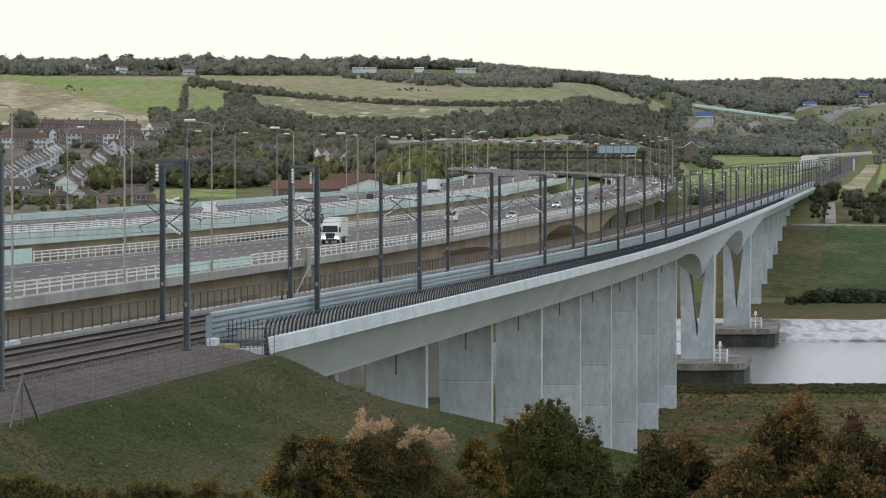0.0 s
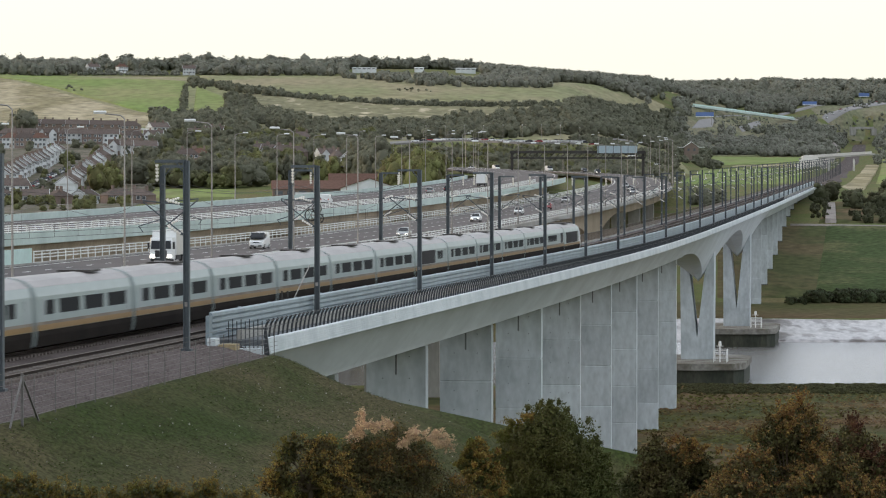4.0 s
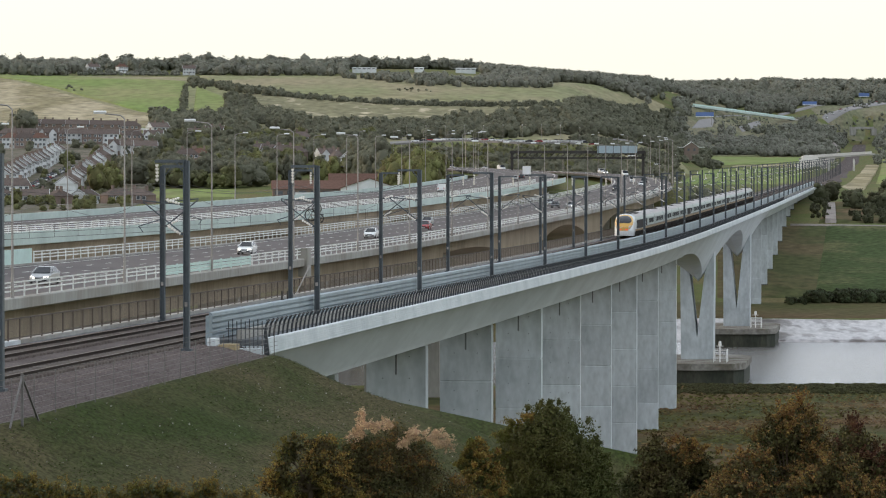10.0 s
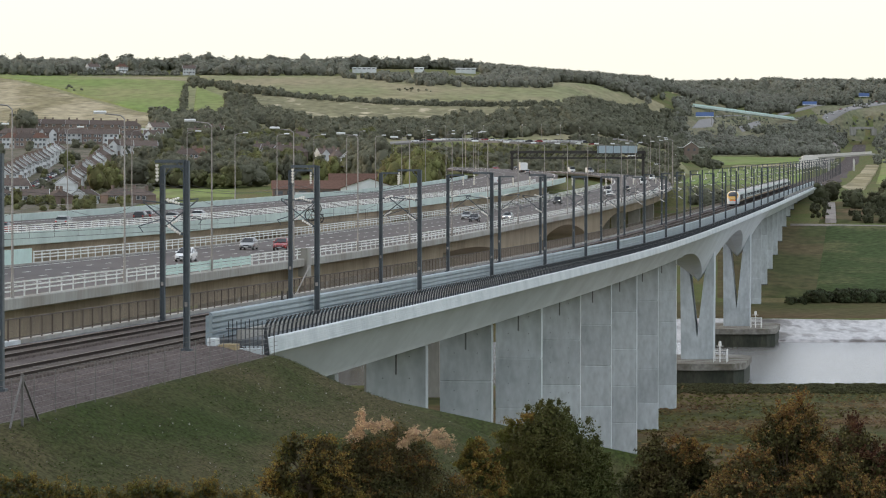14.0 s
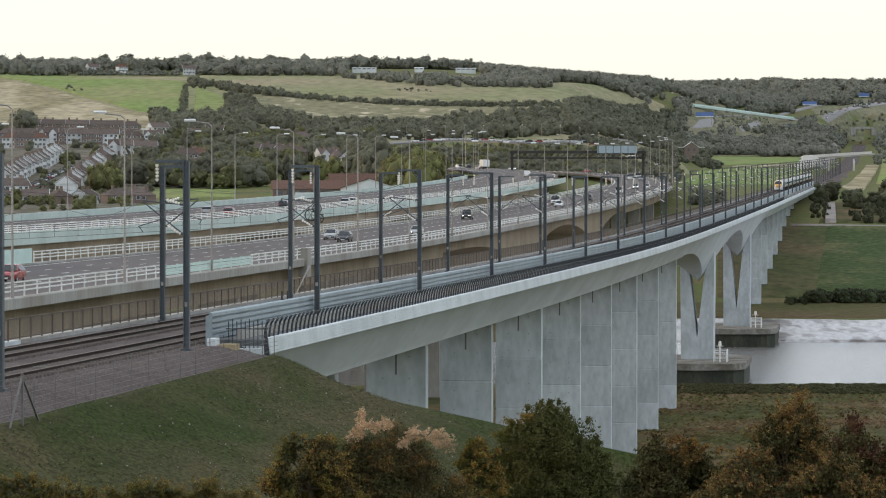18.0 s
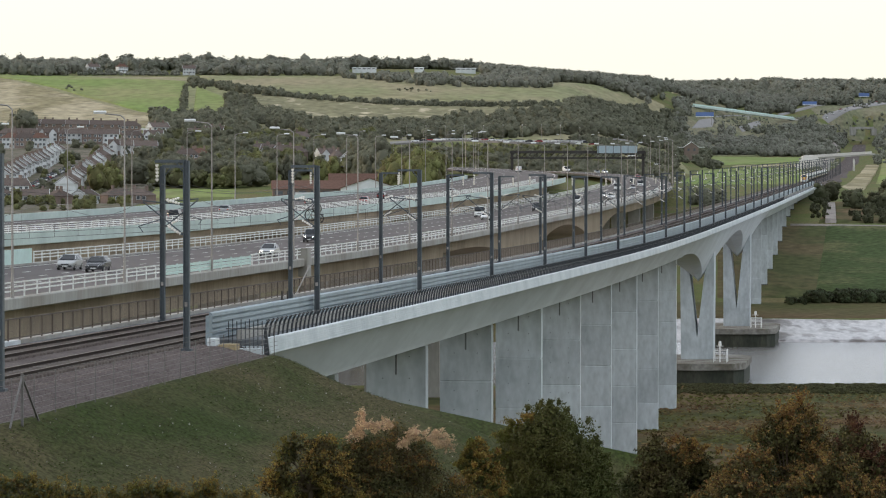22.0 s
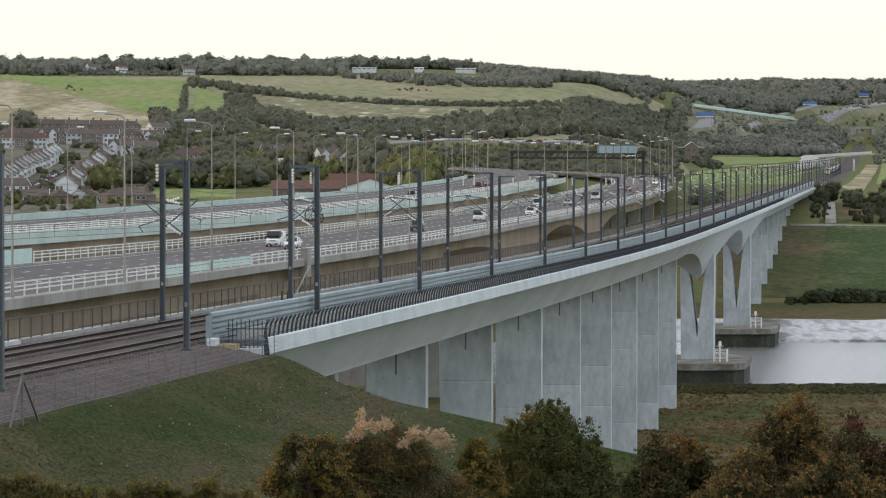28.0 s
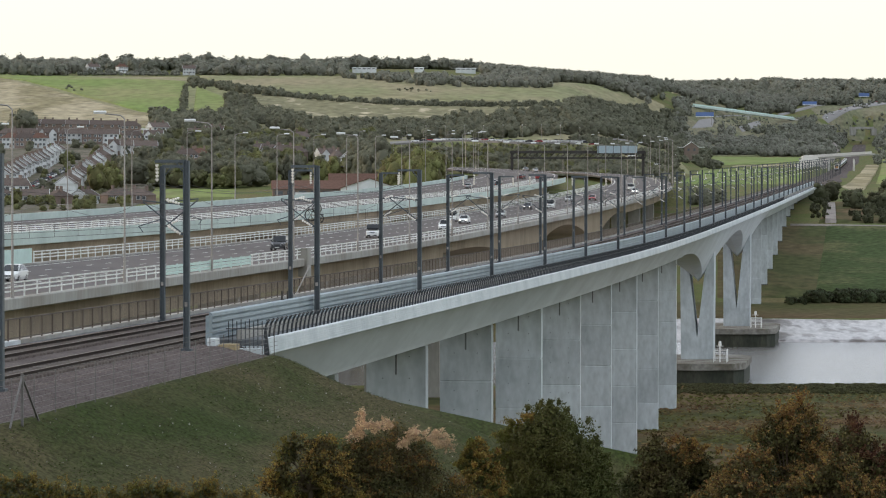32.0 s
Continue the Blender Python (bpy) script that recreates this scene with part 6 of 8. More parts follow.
def put_house(kind, px, d, turn):
    m = spot(px, d, turn, 0.6)
    if not used[kind]:
        used[kind] = True
        HOUSE_KINDS[kind].matrix_basis = m
    else:
        copy_thing(HOUSE_KINDS[kind], m)


def house_row(kinds, p0, d0, p1, d1, n, turn):
    for i in range(n):
        t = i / max(1, n - 1)
        put_house(kinds[i % len(kinds)], p0 + (p1 - p0) * t, d0 + (d1 - d0) * t + RNG.uniform(-5, 5), turn + RNG.uniform(-4, 4))


house_row((4, 4, 4, 4), 62, 2035, 190, 2035, 4, 3)                 # brick terraces under the straw field
house_row((1, 1), 232, 2010, 252, 2000, 1, -8)
house_row((0,), 280, 1990, 280, 1990, 1, 35)
house_row((5, 2), 272, 1880, 290, 1880, 1, 0)
house_row((1, 4, 2, 1), 16, 1900, 120, 1900, 4, 5)
house_row((0, 1, 0), 135, 1890, 192, 1890, 3, 4)
house_row((1,), 235, 1880, 235, 1880, 1, 0)
house_row((5, 0, 0), 210, 1735, 258, 1720, 3, 6)
house_row((3, 1, 3), 20, 1830, 70, 1830, 3, 0)
house_row((0,), 2, 1425, 100, 1690, 15, 90)                       # two facing rows along the street
house_row((0, 1, 0), 118, 1330, 186, 1660, 12, -90)
house_row((7,), 62, 1200, 62, 1200, 1, 8)
house_row((6,), 104, 1215, 104, 1215, 1, -70)
house_row((6,), 208, 1215, 208, 1215, 1, 25)
house_row((6,), 246, 1225, 246, 1225, 1, -20)
house_row((7,), 150, 1250, 150, 1250, 1, 70)
house_row((6, 0), -6, 1290, 22, 1300, 2, 30)
house_row((0,), 352, 1905, 352, 1905, 1, 0)
house_row((5,), 381, 1945, 381, 1945, 1, -6)
house_row((1, 3), 330, 1640, 352, 1650, 2, 15)
house_row((1, 5, 1), 462, 1700, 522, 1660, 4, -10)
house_row((1,), 532, 1860, 532, 1860, 1, 0)
house_row((5, 1), 580, 1640, 606, 1620, 2, 20)
house_row((0,), 626, 1600, 626, 1600, 1, 60)
# houses on the ridge
house_row((1, 0, 3), 114, 3095, 216, 3100, 3, 30)
house_row((0,), 335, 3050, 335, 3050, 1, 0)


def make_shed(name, label, px, d, w, dp, h, wall, roof, rise=1.5, turn=0, dz=0.0):
    root = thing(name, label, "building", spot(px, d, turn, dz))
    part("wall", MB().box(-w / 2, w / 2, -dp / 2, dp / 2, -5, h), wall, root)
    e = 0.4
    part("roof", MB().add([(-w / 2 - e, -dp / 2 - e, h), (w / 2 + e, -dp / 2 - e, h), (w / 2 + e, dp / 2 + e, h), (-w / 2 - e, dp / 2 + e, h), (-w / 2 - e, 0, h + rise), (w / 2 + e, 0, h + rise)],
                          [(3, 2, 1, 0), (0, 1, 5, 4), (2, 3, 4, 5), (1, 2, 5), (3, 0, 4)]), roof, root)
    n = max(2, int(w / 4))
    for i in range(n):
        x = -w / 2 + (i + 0.5) * w / n
        part("window", MB().box(x - w / n * 0.32, x + w / n * 0.32, -dp / 2 - 0.05, -dp / 2 + 0.02, h * 0.35, h * 0.8), WINDOW_PANE, root)
    return root


make_shed("long_shed", "long white shed on the ridge", 824, 3080, 17, 10, 1.6, HOUSE_WHITE, LAMP_HEAD, rise=0.5, dz=2.4)
make_shed("long_shed", "long white shed on the ridge", 645, 3060, 20, 10, 1.6, HOUSE_WHITE, LAMP_HEAD, rise=0.5, dz=2.4)
make_shed("long_shed", "low white building among the trees", 742, 3060, 8, 8, 1.6, HOUSE_WHITE, LAMP_HEAD, rise=0.5, dz=2)
make_shed("school_hall", "low brick building with a red-brown roof", 545, 1330, 26, 14, 3.2, HOUSE_BRICK, ROOF_RED, rise=3.2, turn=4)
make_shed("school_hall", "low brick building with a red-brown roof", 640, 1350, 24, 14, 4.2, HOUSE_BRICK, ROOF_RED, rise=4.2, turn=4)
# pavilion with a wide white gable
pav = thing("pavilion", "wide white gabled pavilion front", "building", spot(653, 1262, 3, 2.2))
part("gable_wall", MB().add([(-9.8, -5, -2), (9.8, -5, -2), (9.8, -5, 3.4), (0, -5, 6.6), (-9.8, -5, 3.4), (-9.8, 5, -2), (9.8, 5, -2), (9.8, 5, 3.4), (0, 5, 6.6), (-9.8, 5, 3.4)],
                            [(0, 1, 2, 3, 4), (9, 8, 7, 6, 5), (1, 6, 7, 2), (4, 9, 5, 0)]), HOUSE_WHITE, pav)
part("roof", MB().add([(-10.4, -5.5, 3.25), (0, -5.5, 6.75), (10.4, -5.5, 3.25), (-10.4, 5.5, 3.25), (0, 5.5, 6.75), (10.4, 5.5, 3.25), (-10.4, -5.5, 3.0), (0, -5.5, 6.5), (10.4, -5.5, 3.0)],
                      [(0, 1, 4, 3), (1, 2, 5, 4), (6, 7, 1, 0), (7, 8, 2, 1)]), ROOF_RED, pav)
bus = thing("parked_coach", "white coach parked beside the hall", "bus", spot(553, 1270, 90, 0.4))
part("body", MB().box(-1.3, 1.3, -6, 6, 0.5, 3.3), HOUSE_WHITE, bus)
part("window_band", MB().box(-1.32, 1.32, -5.6, 5.6, 1.7, 2.6), GLASS_DARK, bus)
# chapel with a small spire, right of the motorway bend
ch = thing("chapel_house", "brick gabled house with white bargeboards and a finial", "house", spot(1223, 2330, 0, 6.0) @ Matrix.Scale(0.64, 4))
part("wall", MB().add([(-7, -5, -27), (7, -5, -27), (7, -5, 5.5), (0, -5, 10), (-7, -5, 5.5), (-7, 6, -27), (7, 6, -27), (7, 6, 5.5), (0, 6, 10), (-7, 6, 5.5)],
                     [(0, 1, 2, 3, 4), (9, 8, 7, 6, 5), (1, 6, 7, 2), (4, 9, 5, 0)]), HOUSE_BRICK, ch)
part("roof", MB().add([(-7.8, -5.6, 5.1), (0, -5.6, 10.4), (7.8, -5.6, 5.1), (-7.8, 6.6, 5.1), (0, 6.6, 10.4), (7.8, 6.6, 5.1), (-7.8, -5.6, 4.6), (0, -5.6, 9.9), (7.8, -5.6, 4.6)],
                      [(0, 1, 4, 3), (1, 2, 5, 4), (6, 7, 1, 0), (7, 8, 2, 1)]), LAMP_HEAD, ch, "pale roof edge")
part("finial", MB().tube((0, -5, 10), (0, -5, 13.5), 0.3, 0.1, 6), LAMP_GREY, ch)
part("side_roof", MB().box(-15, -7.1, -3, 5, 4.6, 5.2).box(7.1, 14, -3, 5, 4.6, 5.2), LAMP_HEAD, ch)
for x in (-3, 3):
    part("window", MB().box(x - 1, x + 1, -5.08, -4.98, 1.0, 3.6), WINDOW_PANE, ch)

hoard = thing("site_fence", "turquoise boarded fence beside the scrub", "fence", spot(1280, 2690, 0))
for i in range(6):
    part("board", MB().box(-5.4 + i * 1.8, -3.65 + i * 1.8, -0.06, 0.06, -0.5, 1.9), mat("turquoise_board", (0.16, 0.36, 0.32), 0.7) if i == 0 else bpy.data.materials["turquoise_board"], hoard)
heap = thing("stacked_pipes", "stack of orange-red pipes in the meadow", "pipes", spot(1316, 2690, 0))
for i in range(4):
    for k in range(2):
        part("pipe", MB().tube((-8 + i * 4.1, 0, 0.35 + k * 0.6), (-4.2 + i * 4.1, 0, 0.35 + k * 0.6), 0.3, n=8), mat("orange_pipe", (0.42, 0.17, 0.11), 0.6) if i + k == 0 else bpy.data.materials["orange_pipe"], heap)

# ---------------------------------------------------------------- parked cars in the streets and on the far road
SIMPLE = {}


def parked(colour, m):
    if colour not in SIMPLE:
        root = thing("parked_car", f"{colour.replace('_', ' ')} car parked at the roadside", "car", m, group="parked cars")
        part("body", MB().loft([[(-0.85, y, 0.3), (0.85, y, 0.3), (0.85, y, z), (-0.85, y, z)] for y, z in ((-2.1, 0.8), (-1.9, 0.95), (1.2, 0.95), (2.1, 0.7))]), PAINTS_FAR[colour], root)
        part("cabin", MB().loft([[(-a, y, 0.93), (a, y, 0.93), (a * 0.85, y, z), (-a * 0.85, y, z)] for y, a, z in ((-1.8, 0.8, 1.0), (-1.2, 0.8, 1.42), (0.2, 0.8, 1.45), (1.1, 0.78, 0.96))]), GLASS_DARK, root)
        for x in (-0.75, 0.75):
            for y in (-1.3, 1.3):
                part("wheel", MB().tube((x - 0.1, y, 0.31), (x + 0.1, y, 0.31), 0.31, n=8), TYRE, root)
        SIMPLE[colour] = root
    else:
        copy_thing(SIMPLE[colour], m)


PAINTS_FAR = {"white": mat("far_white_paint", (0.72, 0.72, 0.71), 0.3, bump=0), "silver": mat("far_silver_paint", (0.45, 0.46, 0.46), 0.35, 0.5, bump=0), "dark": mat("far_dark_paint", (0.05, 0.05, 0.055), 0.3, bump=0), "red": mat("far_red_paint", (0.3, 0.04, 0.04), 0.3, bump=0)}
cols = ["white", "silver", "white", "dark", "silver", "white", "red"]
for i in range(46):
    t = i / 45
    parked(cols[(i * 5) % 7], spot(27 + 98 * t + (i % 2) * 7, 1352 + 262 * t, RNG.uniform(-4, 4), 0.55))
for px, d in ((52, 1228), (62, 1224), (90, 1222), (104, 1222), (146, 1240), (128, 1262), (150, 1330), (158, 1345), (30, 1330), (40, 1322)):
    parked(cols[(px + d) % 7], spot(px, d, RNG.uniform(40, 120), 0.45))
for i in range(34):
    px = 735 + i * 13.6 + RNG.uniform(-4, 4)
    d = 1905 + 20 * math.sin(i * 0.3)
    parked(cols[(i * 3) % 7], spot(px, d, 88, 0.75))

drape("street", [(B(20), 1330), (B(42), 1330), (B(138), 1640), (B(124), 1640)], ASPHALT, "grey residential street between the houses", 6, 30, 0.5)
parked("white", spot(1560, 1120, 70, 0.4))
parked("silver", spot(1575, 1123, 70, 0.4))
# road on the hillside with its lamp posts
fr = thing("hillside_road", "grey road along the foot of the hill", "road", kind="structure")
mb = MB()
rows = []
for i in range(60):
    px = 690 + i * 8.0
    d = 1905 + 20 * math.sin((px - 735) / 13.6 * 0.3) + 420 * float(smoothstep(1010, 1170, px))
    x0, x1 = B(px) * (d - 6), B(px) * (d + 20)
    rows.append([(x0, d - 6, max(ground_z(x0, d - 6), ground_z(x0, d)) + 0.55), (x1, d + 20, ground_z(x1, d + 20) + 0.9), (x1, d + 20, ground_z(x1, d + 20) - 2), (x0, d - 6, ground_z(x0, d - 6) - 2)])
part("surface", MB().loft(rows), mat("pale_asphalt", (0.19, 0.18, 0.17), 0.9, scale=0.1, fine=1), fr)
rear_lamp = make_lamp("street lamp on the hillside road", h=9.0)
rear_lamp.matrix_basis = spot(720, 1893, 90)
for i in range(1, 15):
    copy_thing(rear_lamp, spot(720 + i * 34, 1893, 90 if i % 2 else -90))

# ---------------------------------------------------------------- sign gantry over the motorway
g = thing("sign_gantry", "dark steel motorway gantry seen from behind with a grey sign board", "sign gantry")
gd, gz0, gz1 = 1330, 20.4, 16.6
gx = lambda px: B(px) * gd
beam = MB()
beam.box(gx(902), gx(1142), gd - 0.8, gd + 0.8, 19.2, 20.2).box(gx(902), gx(1142), gd - 0.8, gd + 0.8, 17.2, 17.8)
for i in range(25):
    xa = gx(902 + i * 10)
    beam.bar((xa, gd, 17.5), (min(xa + gx(912) - gx(902), gx(1142)), gd, 19.6), 0.25, 0.25)
part("truss", beam, DARK_STEEL, g)
for px in (906, 1138):
    part("leg", MB().box(gx(px) - 0.5, gx(px) + 0.5, gd - 0.5, gd + 0.5, ground_z(gx(px), gd) - 1, 19.2), DARK_STEEL, g)
part("sign_board", MB().box(gx(1057), gx(1127), gd - 1.6, gd - 1.2, 19.3, 22.0), SIGN_BACK, g, "blue-grey back of a sign board")
for i in range(6):
    part("board_rib", MB().box(gx(1059 + i * 13) - 0.08, gx(1059 + i * 13) + 0.08, gd - 1.7, gd - 1.6, 19.3, 22.0), DARK_STEEL, g)
part("walkway", MB().box(gx(1010), gx(1142), gd - 1.9, gd - 0.85, 18.9, 19.1), DARK_STEEL, g)

# ---------------------------------------------------------------- bridges over the railway and the far roads
PALE_CONC = mat("pale_bridge_concrete", (0.55, 0.53, 0.49), 0.85, vary=0.06, scale=0.1, fine=1.5)
ob1 = thing("overbridge", "pale concrete farm bridge over the railway", "bridge")
od = 2190.0
zt = lambda py: 7.324 + (328.9 - py) * od / 6392.0
p0, p1 = (B(1416) * od, od - 20, zt(278)), (B(1546) * od, od + 10, zt(270))
part("parapet", MB().bar(p0, p1, 0.5, 1.5), PALE_CONC, ob1)
part("deck", MB().bar((p0[0], p0[1] + 4, p0[2] - 1.3), (p1[0], p1[1] + 4, p1[2] - 1.0), 8, 0.9), GREY_CONC, ob1)
part("abutment", MB().add([(B(1405) * od, od - 24, zt(300)), (B(1452) * od, od - 22, zt(292)), (B(1440) * od, od - 21, zt(279)), (B(1416) * od, od - 21, zt(277)), (B(1405) * od, od - 8, zt(300)), (B(1452) * od, od - 8, zt(292)), (B(1440) * od, od - 8, zt(279)), (B(1416) * od, od - 8, zt(277))],
                          [(0, 1, 2, 3), (7, 6, 5, 4), (1, 5, 6, 2), (2, 6, 7, 3), (3, 7, 4, 0)]), PALE_CONC, ob1)
for px in (1464, 1508):
    part("pier", MB().box(B(px) * od - 0.5, B(px) * od + 0.5, od - 10, od - 8, ground_z(B(px) * od, od) - 1, zt(282)), PALE_CONC, ob1)
ob2 = thing("far_overbridge", "pale concrete road bridge over the railway cutting", "bridge")
fd = 3325.0
zf2 = lambda py: 7.324 + (328.9 - py) * fd / 6392.0
part("deck", MB().box(B(1504) * fd, B(1546) * fd, fd - 4, fd + 4, zf2(229), zf2(225)), GREY_CONC, ob2)
for px in (1504, 1541):
    part("wing_wall", MB().box(B(px) * fd, B(px + 9) * fd, fd - 6, fd + 4, zf2(240), zf2(229.2)), GREY_CONC, ob2)
fb = thing("green_footbridge", "long pale green steel bridge on slim piers", "bridge")
bd = 3230.0
zb = lambda py: 7.324 + (328.9 - py) * bd / 6392.0
za = lambda py, d: 7.324 + (328.9 - py) * d / 6392.0
d0, d1 = 3092.0, 3285.0
a, b = (B(1226) * d0, d0, za(188, d0)), (B(1404) * d1, d1, za(211.5, d1))
part("girder", MB().bar(a, b, 4.0, 1.7), GREEN_FASCIA, fb)
part("parapet", MB().bar((a[0], a[1] - 1.9, a[2] + 1.5), (b[0], b[1] - 1.9, b[2] + 1.5), 0.2, 0.9), GREEN_PANEL, fb)
for px, d in ((1258, 3125.0), (1324, 3196.0)):
    x, t = B(px) * d, (px - 1226) / 178
    part("pier", MB().box(x - 0.9, x + 0.9, d - 0.8, d + 0.8, ground_z(x, d) - 1, a[2] + (b[2] - a[2]) * t - 0.9), PALE_CONC, fb)
part("abutment", MB().box(B(1396) * d1, B(1412) * d1, d1 - 3, d1 + 3, ground_z(B(1404) * d1, d1) - 2, za(211, d1)), PALE_CONC, fb)


def blue_sign(px0, px1, y0, y1, d):
    z = lambda py: 7.324 + (328.9 - py) * d / 6392.0
    root = thing("road_sign", "large blue motorway direction sign on posts", "road sign")
    part("board", MB().box(B(px0) * d, B(px1) * d, d - 0.2, d + 0.2, z(y1), z(y0)), BLUE_SIGN, root)
    part("frame", MB().box(B(px0) * d, B(px1) * d, d - 0.3, d - 0.22, z(y1), z(y1 - 1)), LAMP_HEAD, root)
    for px in (px0 + 4, px1 - 4):
        x = B(px) * d
        part("post", MB().box(x - 0.25, x + 0.25, d + 0.2, d + 0.6, ground_z(x, d) - 1, z(y1 - 2)), LAMP_GREY, root)


blue_sign(1231, 1263, 199, 207, 3003)
blue_sign(1420, 1445, 180, 186.5, 3480)
blue_sign(1519, 1538, 165, 172, 3700)
# far slip roads on the hillside
PALE_ROAD = mat("far_road", (0.215, 0.205, 0.20), 0.9, vary=0.06, scale=0.05, fine=0.5)
LIFT = 0.9
drape("far_slip_road", [(B(1220), 2905), (B(1262), 2995), (B(1268), 3090), (B(1236), 3000)], PALE_ROAD, "pale asphalt slip road on the hillside", 16, 16, LIFT)
drape("far_slip_road", [(B(1262), 3080), (B(1330), 3262), (B(1334), 3282), (B(1264), 3100)], PALE_ROAD, "pale asphalt slip road on the hillside", 24, 5, LIFT)
drape("far_slip_road", [(B(1311), 3045), (B(1350), 3185), (B(1346), 3235), (B(1304), 3090)], PALE_ROAD, "pale asphalt slip road on the hillside", 14, 12, LIFT)
drape("far_motorway", [(B(1450), 3339), (B(1463), 3339), (B(1606), 3640), (B(1606), 3790)], PALE_ROAD, "far motorway climbing the hill", 16, 40, 1.2)
drape("far_motorway", [(B(1372), 3346), (B(1380), 3340), (B(1508), 3650), (B(1504), 3695)], PALE_ROAD, "far motorway climbing the hill", 10, 40, 1.2)
for i in range(14):
    t = i / 13
    parked(cols[(i * 2) % 7], spot(1462 + 112 * t + (i % 3) * 3, 3352 + 300 * t, -25, 1.4))

# ---------------------------------------------------------------- lineside fence, strut and small gear at the near end
FENCE_WIRE = mat("fence_wire", (0.16, 0.15, 0.14), 0.7, 0.3, bump=0)
fence = thing("lineside_fence", "thin grey wire fence along the ballast shoulder", "fence")
fpost = shared(MB().tube((0, 0, -0.4), (0, 0, 1.5), 0.02, n=6), "post", FENCE_WIRE)
F_OFF = 7.25
s = -96.0
while s < -26:
    piece("post", fpost, fence, rail_turn(s, F_OFF, -0.75))
    s += 3.0
for k in range(9):
    z = -0.65 + k * 0.2
    part("wire", sweep(MB(), RAIL, steps(-98, -26, 6), [(F_OFF - 0.006, z - 0.006), (F_OFF + 0.006, z - 0.006), (F_OFF + 0.006, z + 0.006), (F_OFF - 0.006, z + 0.006)]), FENCE_WIRE, fence)
part("kerb_board", sweep(MB(), RAIL, steps(-98, -26, 6), [(F_OFF - 0.03, -1.0), (F_OFF + 0.03, -1.0), (F_OFF + 0.03, -0.88), (F_OFF - 0.03, -0.88)]), RAILING_BROWN, fence)
strut = thing("fence_strut", "grey braced steel corner post", "fence post", rail_turn(-74.8, F_OFF + 0.3, -0.6))
part("post", MB().bar((0, 0, -0.3), (0, 0, 1.5), 0.08, 0.08), FENCE_WIRE, strut)
part("brace", MB().bar((0, 0, 1.4), (0, 2.2, -0.2), 0.06, 0.06), FENCE_WIRE, strut)
part("brace", MB().bar((0, 0, 1.4), (0.1, -2.0, -0.2), 0.06, 0.06), FENCE_WIRE, strut)
end_fence = thing("security_fence", "dark fan of palisade bars closing the walkway", "fence", rail_turn(V0 - 1.0, 6.2, -0.9))
for i in range(9):
    part("bar", MB().bar((-1.3 + i * 0.2, 0, 0), (-1.3 + i * 0.2, 0, 1.75 + 0.1 * (i % 2)), 0.04, 0.04), RAILING_DARK, end_fence)
part("rail", MB().bar((-1.4, 0, 1.4), (0.6, 0, 1.4), 0.05, 0.05).bar((-1.4, 0, 0.5), (0.6, 0, 0.5), 0.05, 0.05), RAILING_DARK, end_fence)
part("fan", MB().add([(0.25, -0.05, -0.6), (0.75, -0.05, -0.6), (0.5, -0.05, 1.5), (0.25, 0.05, -0.6), (0.75, 0.05, -0.6), (0.5, 0.05, 1.5)], [(0, 1, 2), (5, 4, 3), (0, 3, 4, 1), (1, 4, 5, 2), (2, 5, 3, 0)]), RAILING_DARK, end_fence)
tens = thing("tension_gear", "dark pulley wheels that keep the overhead wire taut", "pulley", rail_turn(2.25 + 3.2, M_OFF - 0.9, 5.6))
for x, z, r in ((0.0, 0.0, 0.33), (0.35, 0.35, 0.25), (0.5, -0.2, 0.22)):
    w = MB()
    for i in range(14):
        q0, q1 = 2 * math.pi * i / 14, 2 * math.pi * (i + 1) / 14
        w.tube((x + r * math.cos(q0), 0, z + r * math.sin(q0)), (x + r * math.cos(q1), 0, z + r * math.sin(q1)), 0.035, n=5)
    for i in range(3):
        q = math.pi * i / 3
        w.tube((x - r * math.cos(q), 0, z - r * math.sin(q)), (x + r * math.cos(q), 0, z + r * math.sin(q)), 0.02, n=4)
    part("pulley", w, DARK_STEEL, tens)
part("bracket", MB().bar((0.9, -3.2, 0.0), (0.0, 0.0, 0.0), 0.06, 0.06), MAST_STEEL, tens)
guy = thing("guy_rod", "pale rod that stays the mast", "rod", rail_turn(-2.5, 3.2, 0.0))
part("rod", MB().tube((0.15, 0, 0.2), (0.9, 3.5, 2.9), 0.03), LAMP_GREY, guy)
part("weight_frame", MB().bar((0, 0, 0.0), (0, 0, 1.6), 0.08, 0.08).bar((0.3, 0, 0.0), (0.3, 0, 1.6), 0.08, 0.08).box(-0.05, 0.35, -0.1, 0.1, 0.9, 1.2), DARK_STEEL, guy)
# ---------------------------------------------------------------- the train


def hull(y, w=1.4, z0=0.22, zc=2.75, top=3.72, sink=0.0):
    """A cross-section of the car body at y, rounded at the roof."""
    pts = [(-w * 0.93, z0), (-w, z0 + 0.55), (-w, 1.9), (-w * 0.97, zc)]
    for a in (25, 50, 72, 90, 108, 130, 155):
        t = radians(a)
        pts.append((-w * 0.97 * math.cos(t), zc + (top - zc) * math.sin(t) ** 0.85))
    pts += [(w * 0.97, zc), (w, 1.9), (w, z0 + 0.55), (w * 0.93, z0)]
    return [(x, y, z - sink) for x, z in pts]


def side_band(y0, y1, z0, z1, proud=0.008, w=1.4, sides=(-1, 1)):
    mb = MB()
    for sgn in sides:
        a, b = sorted((sgn * (w - 0.05), sgn * (w + proud)))
        mb.box(a, b, y0, y1, z0, z1)
    return mb


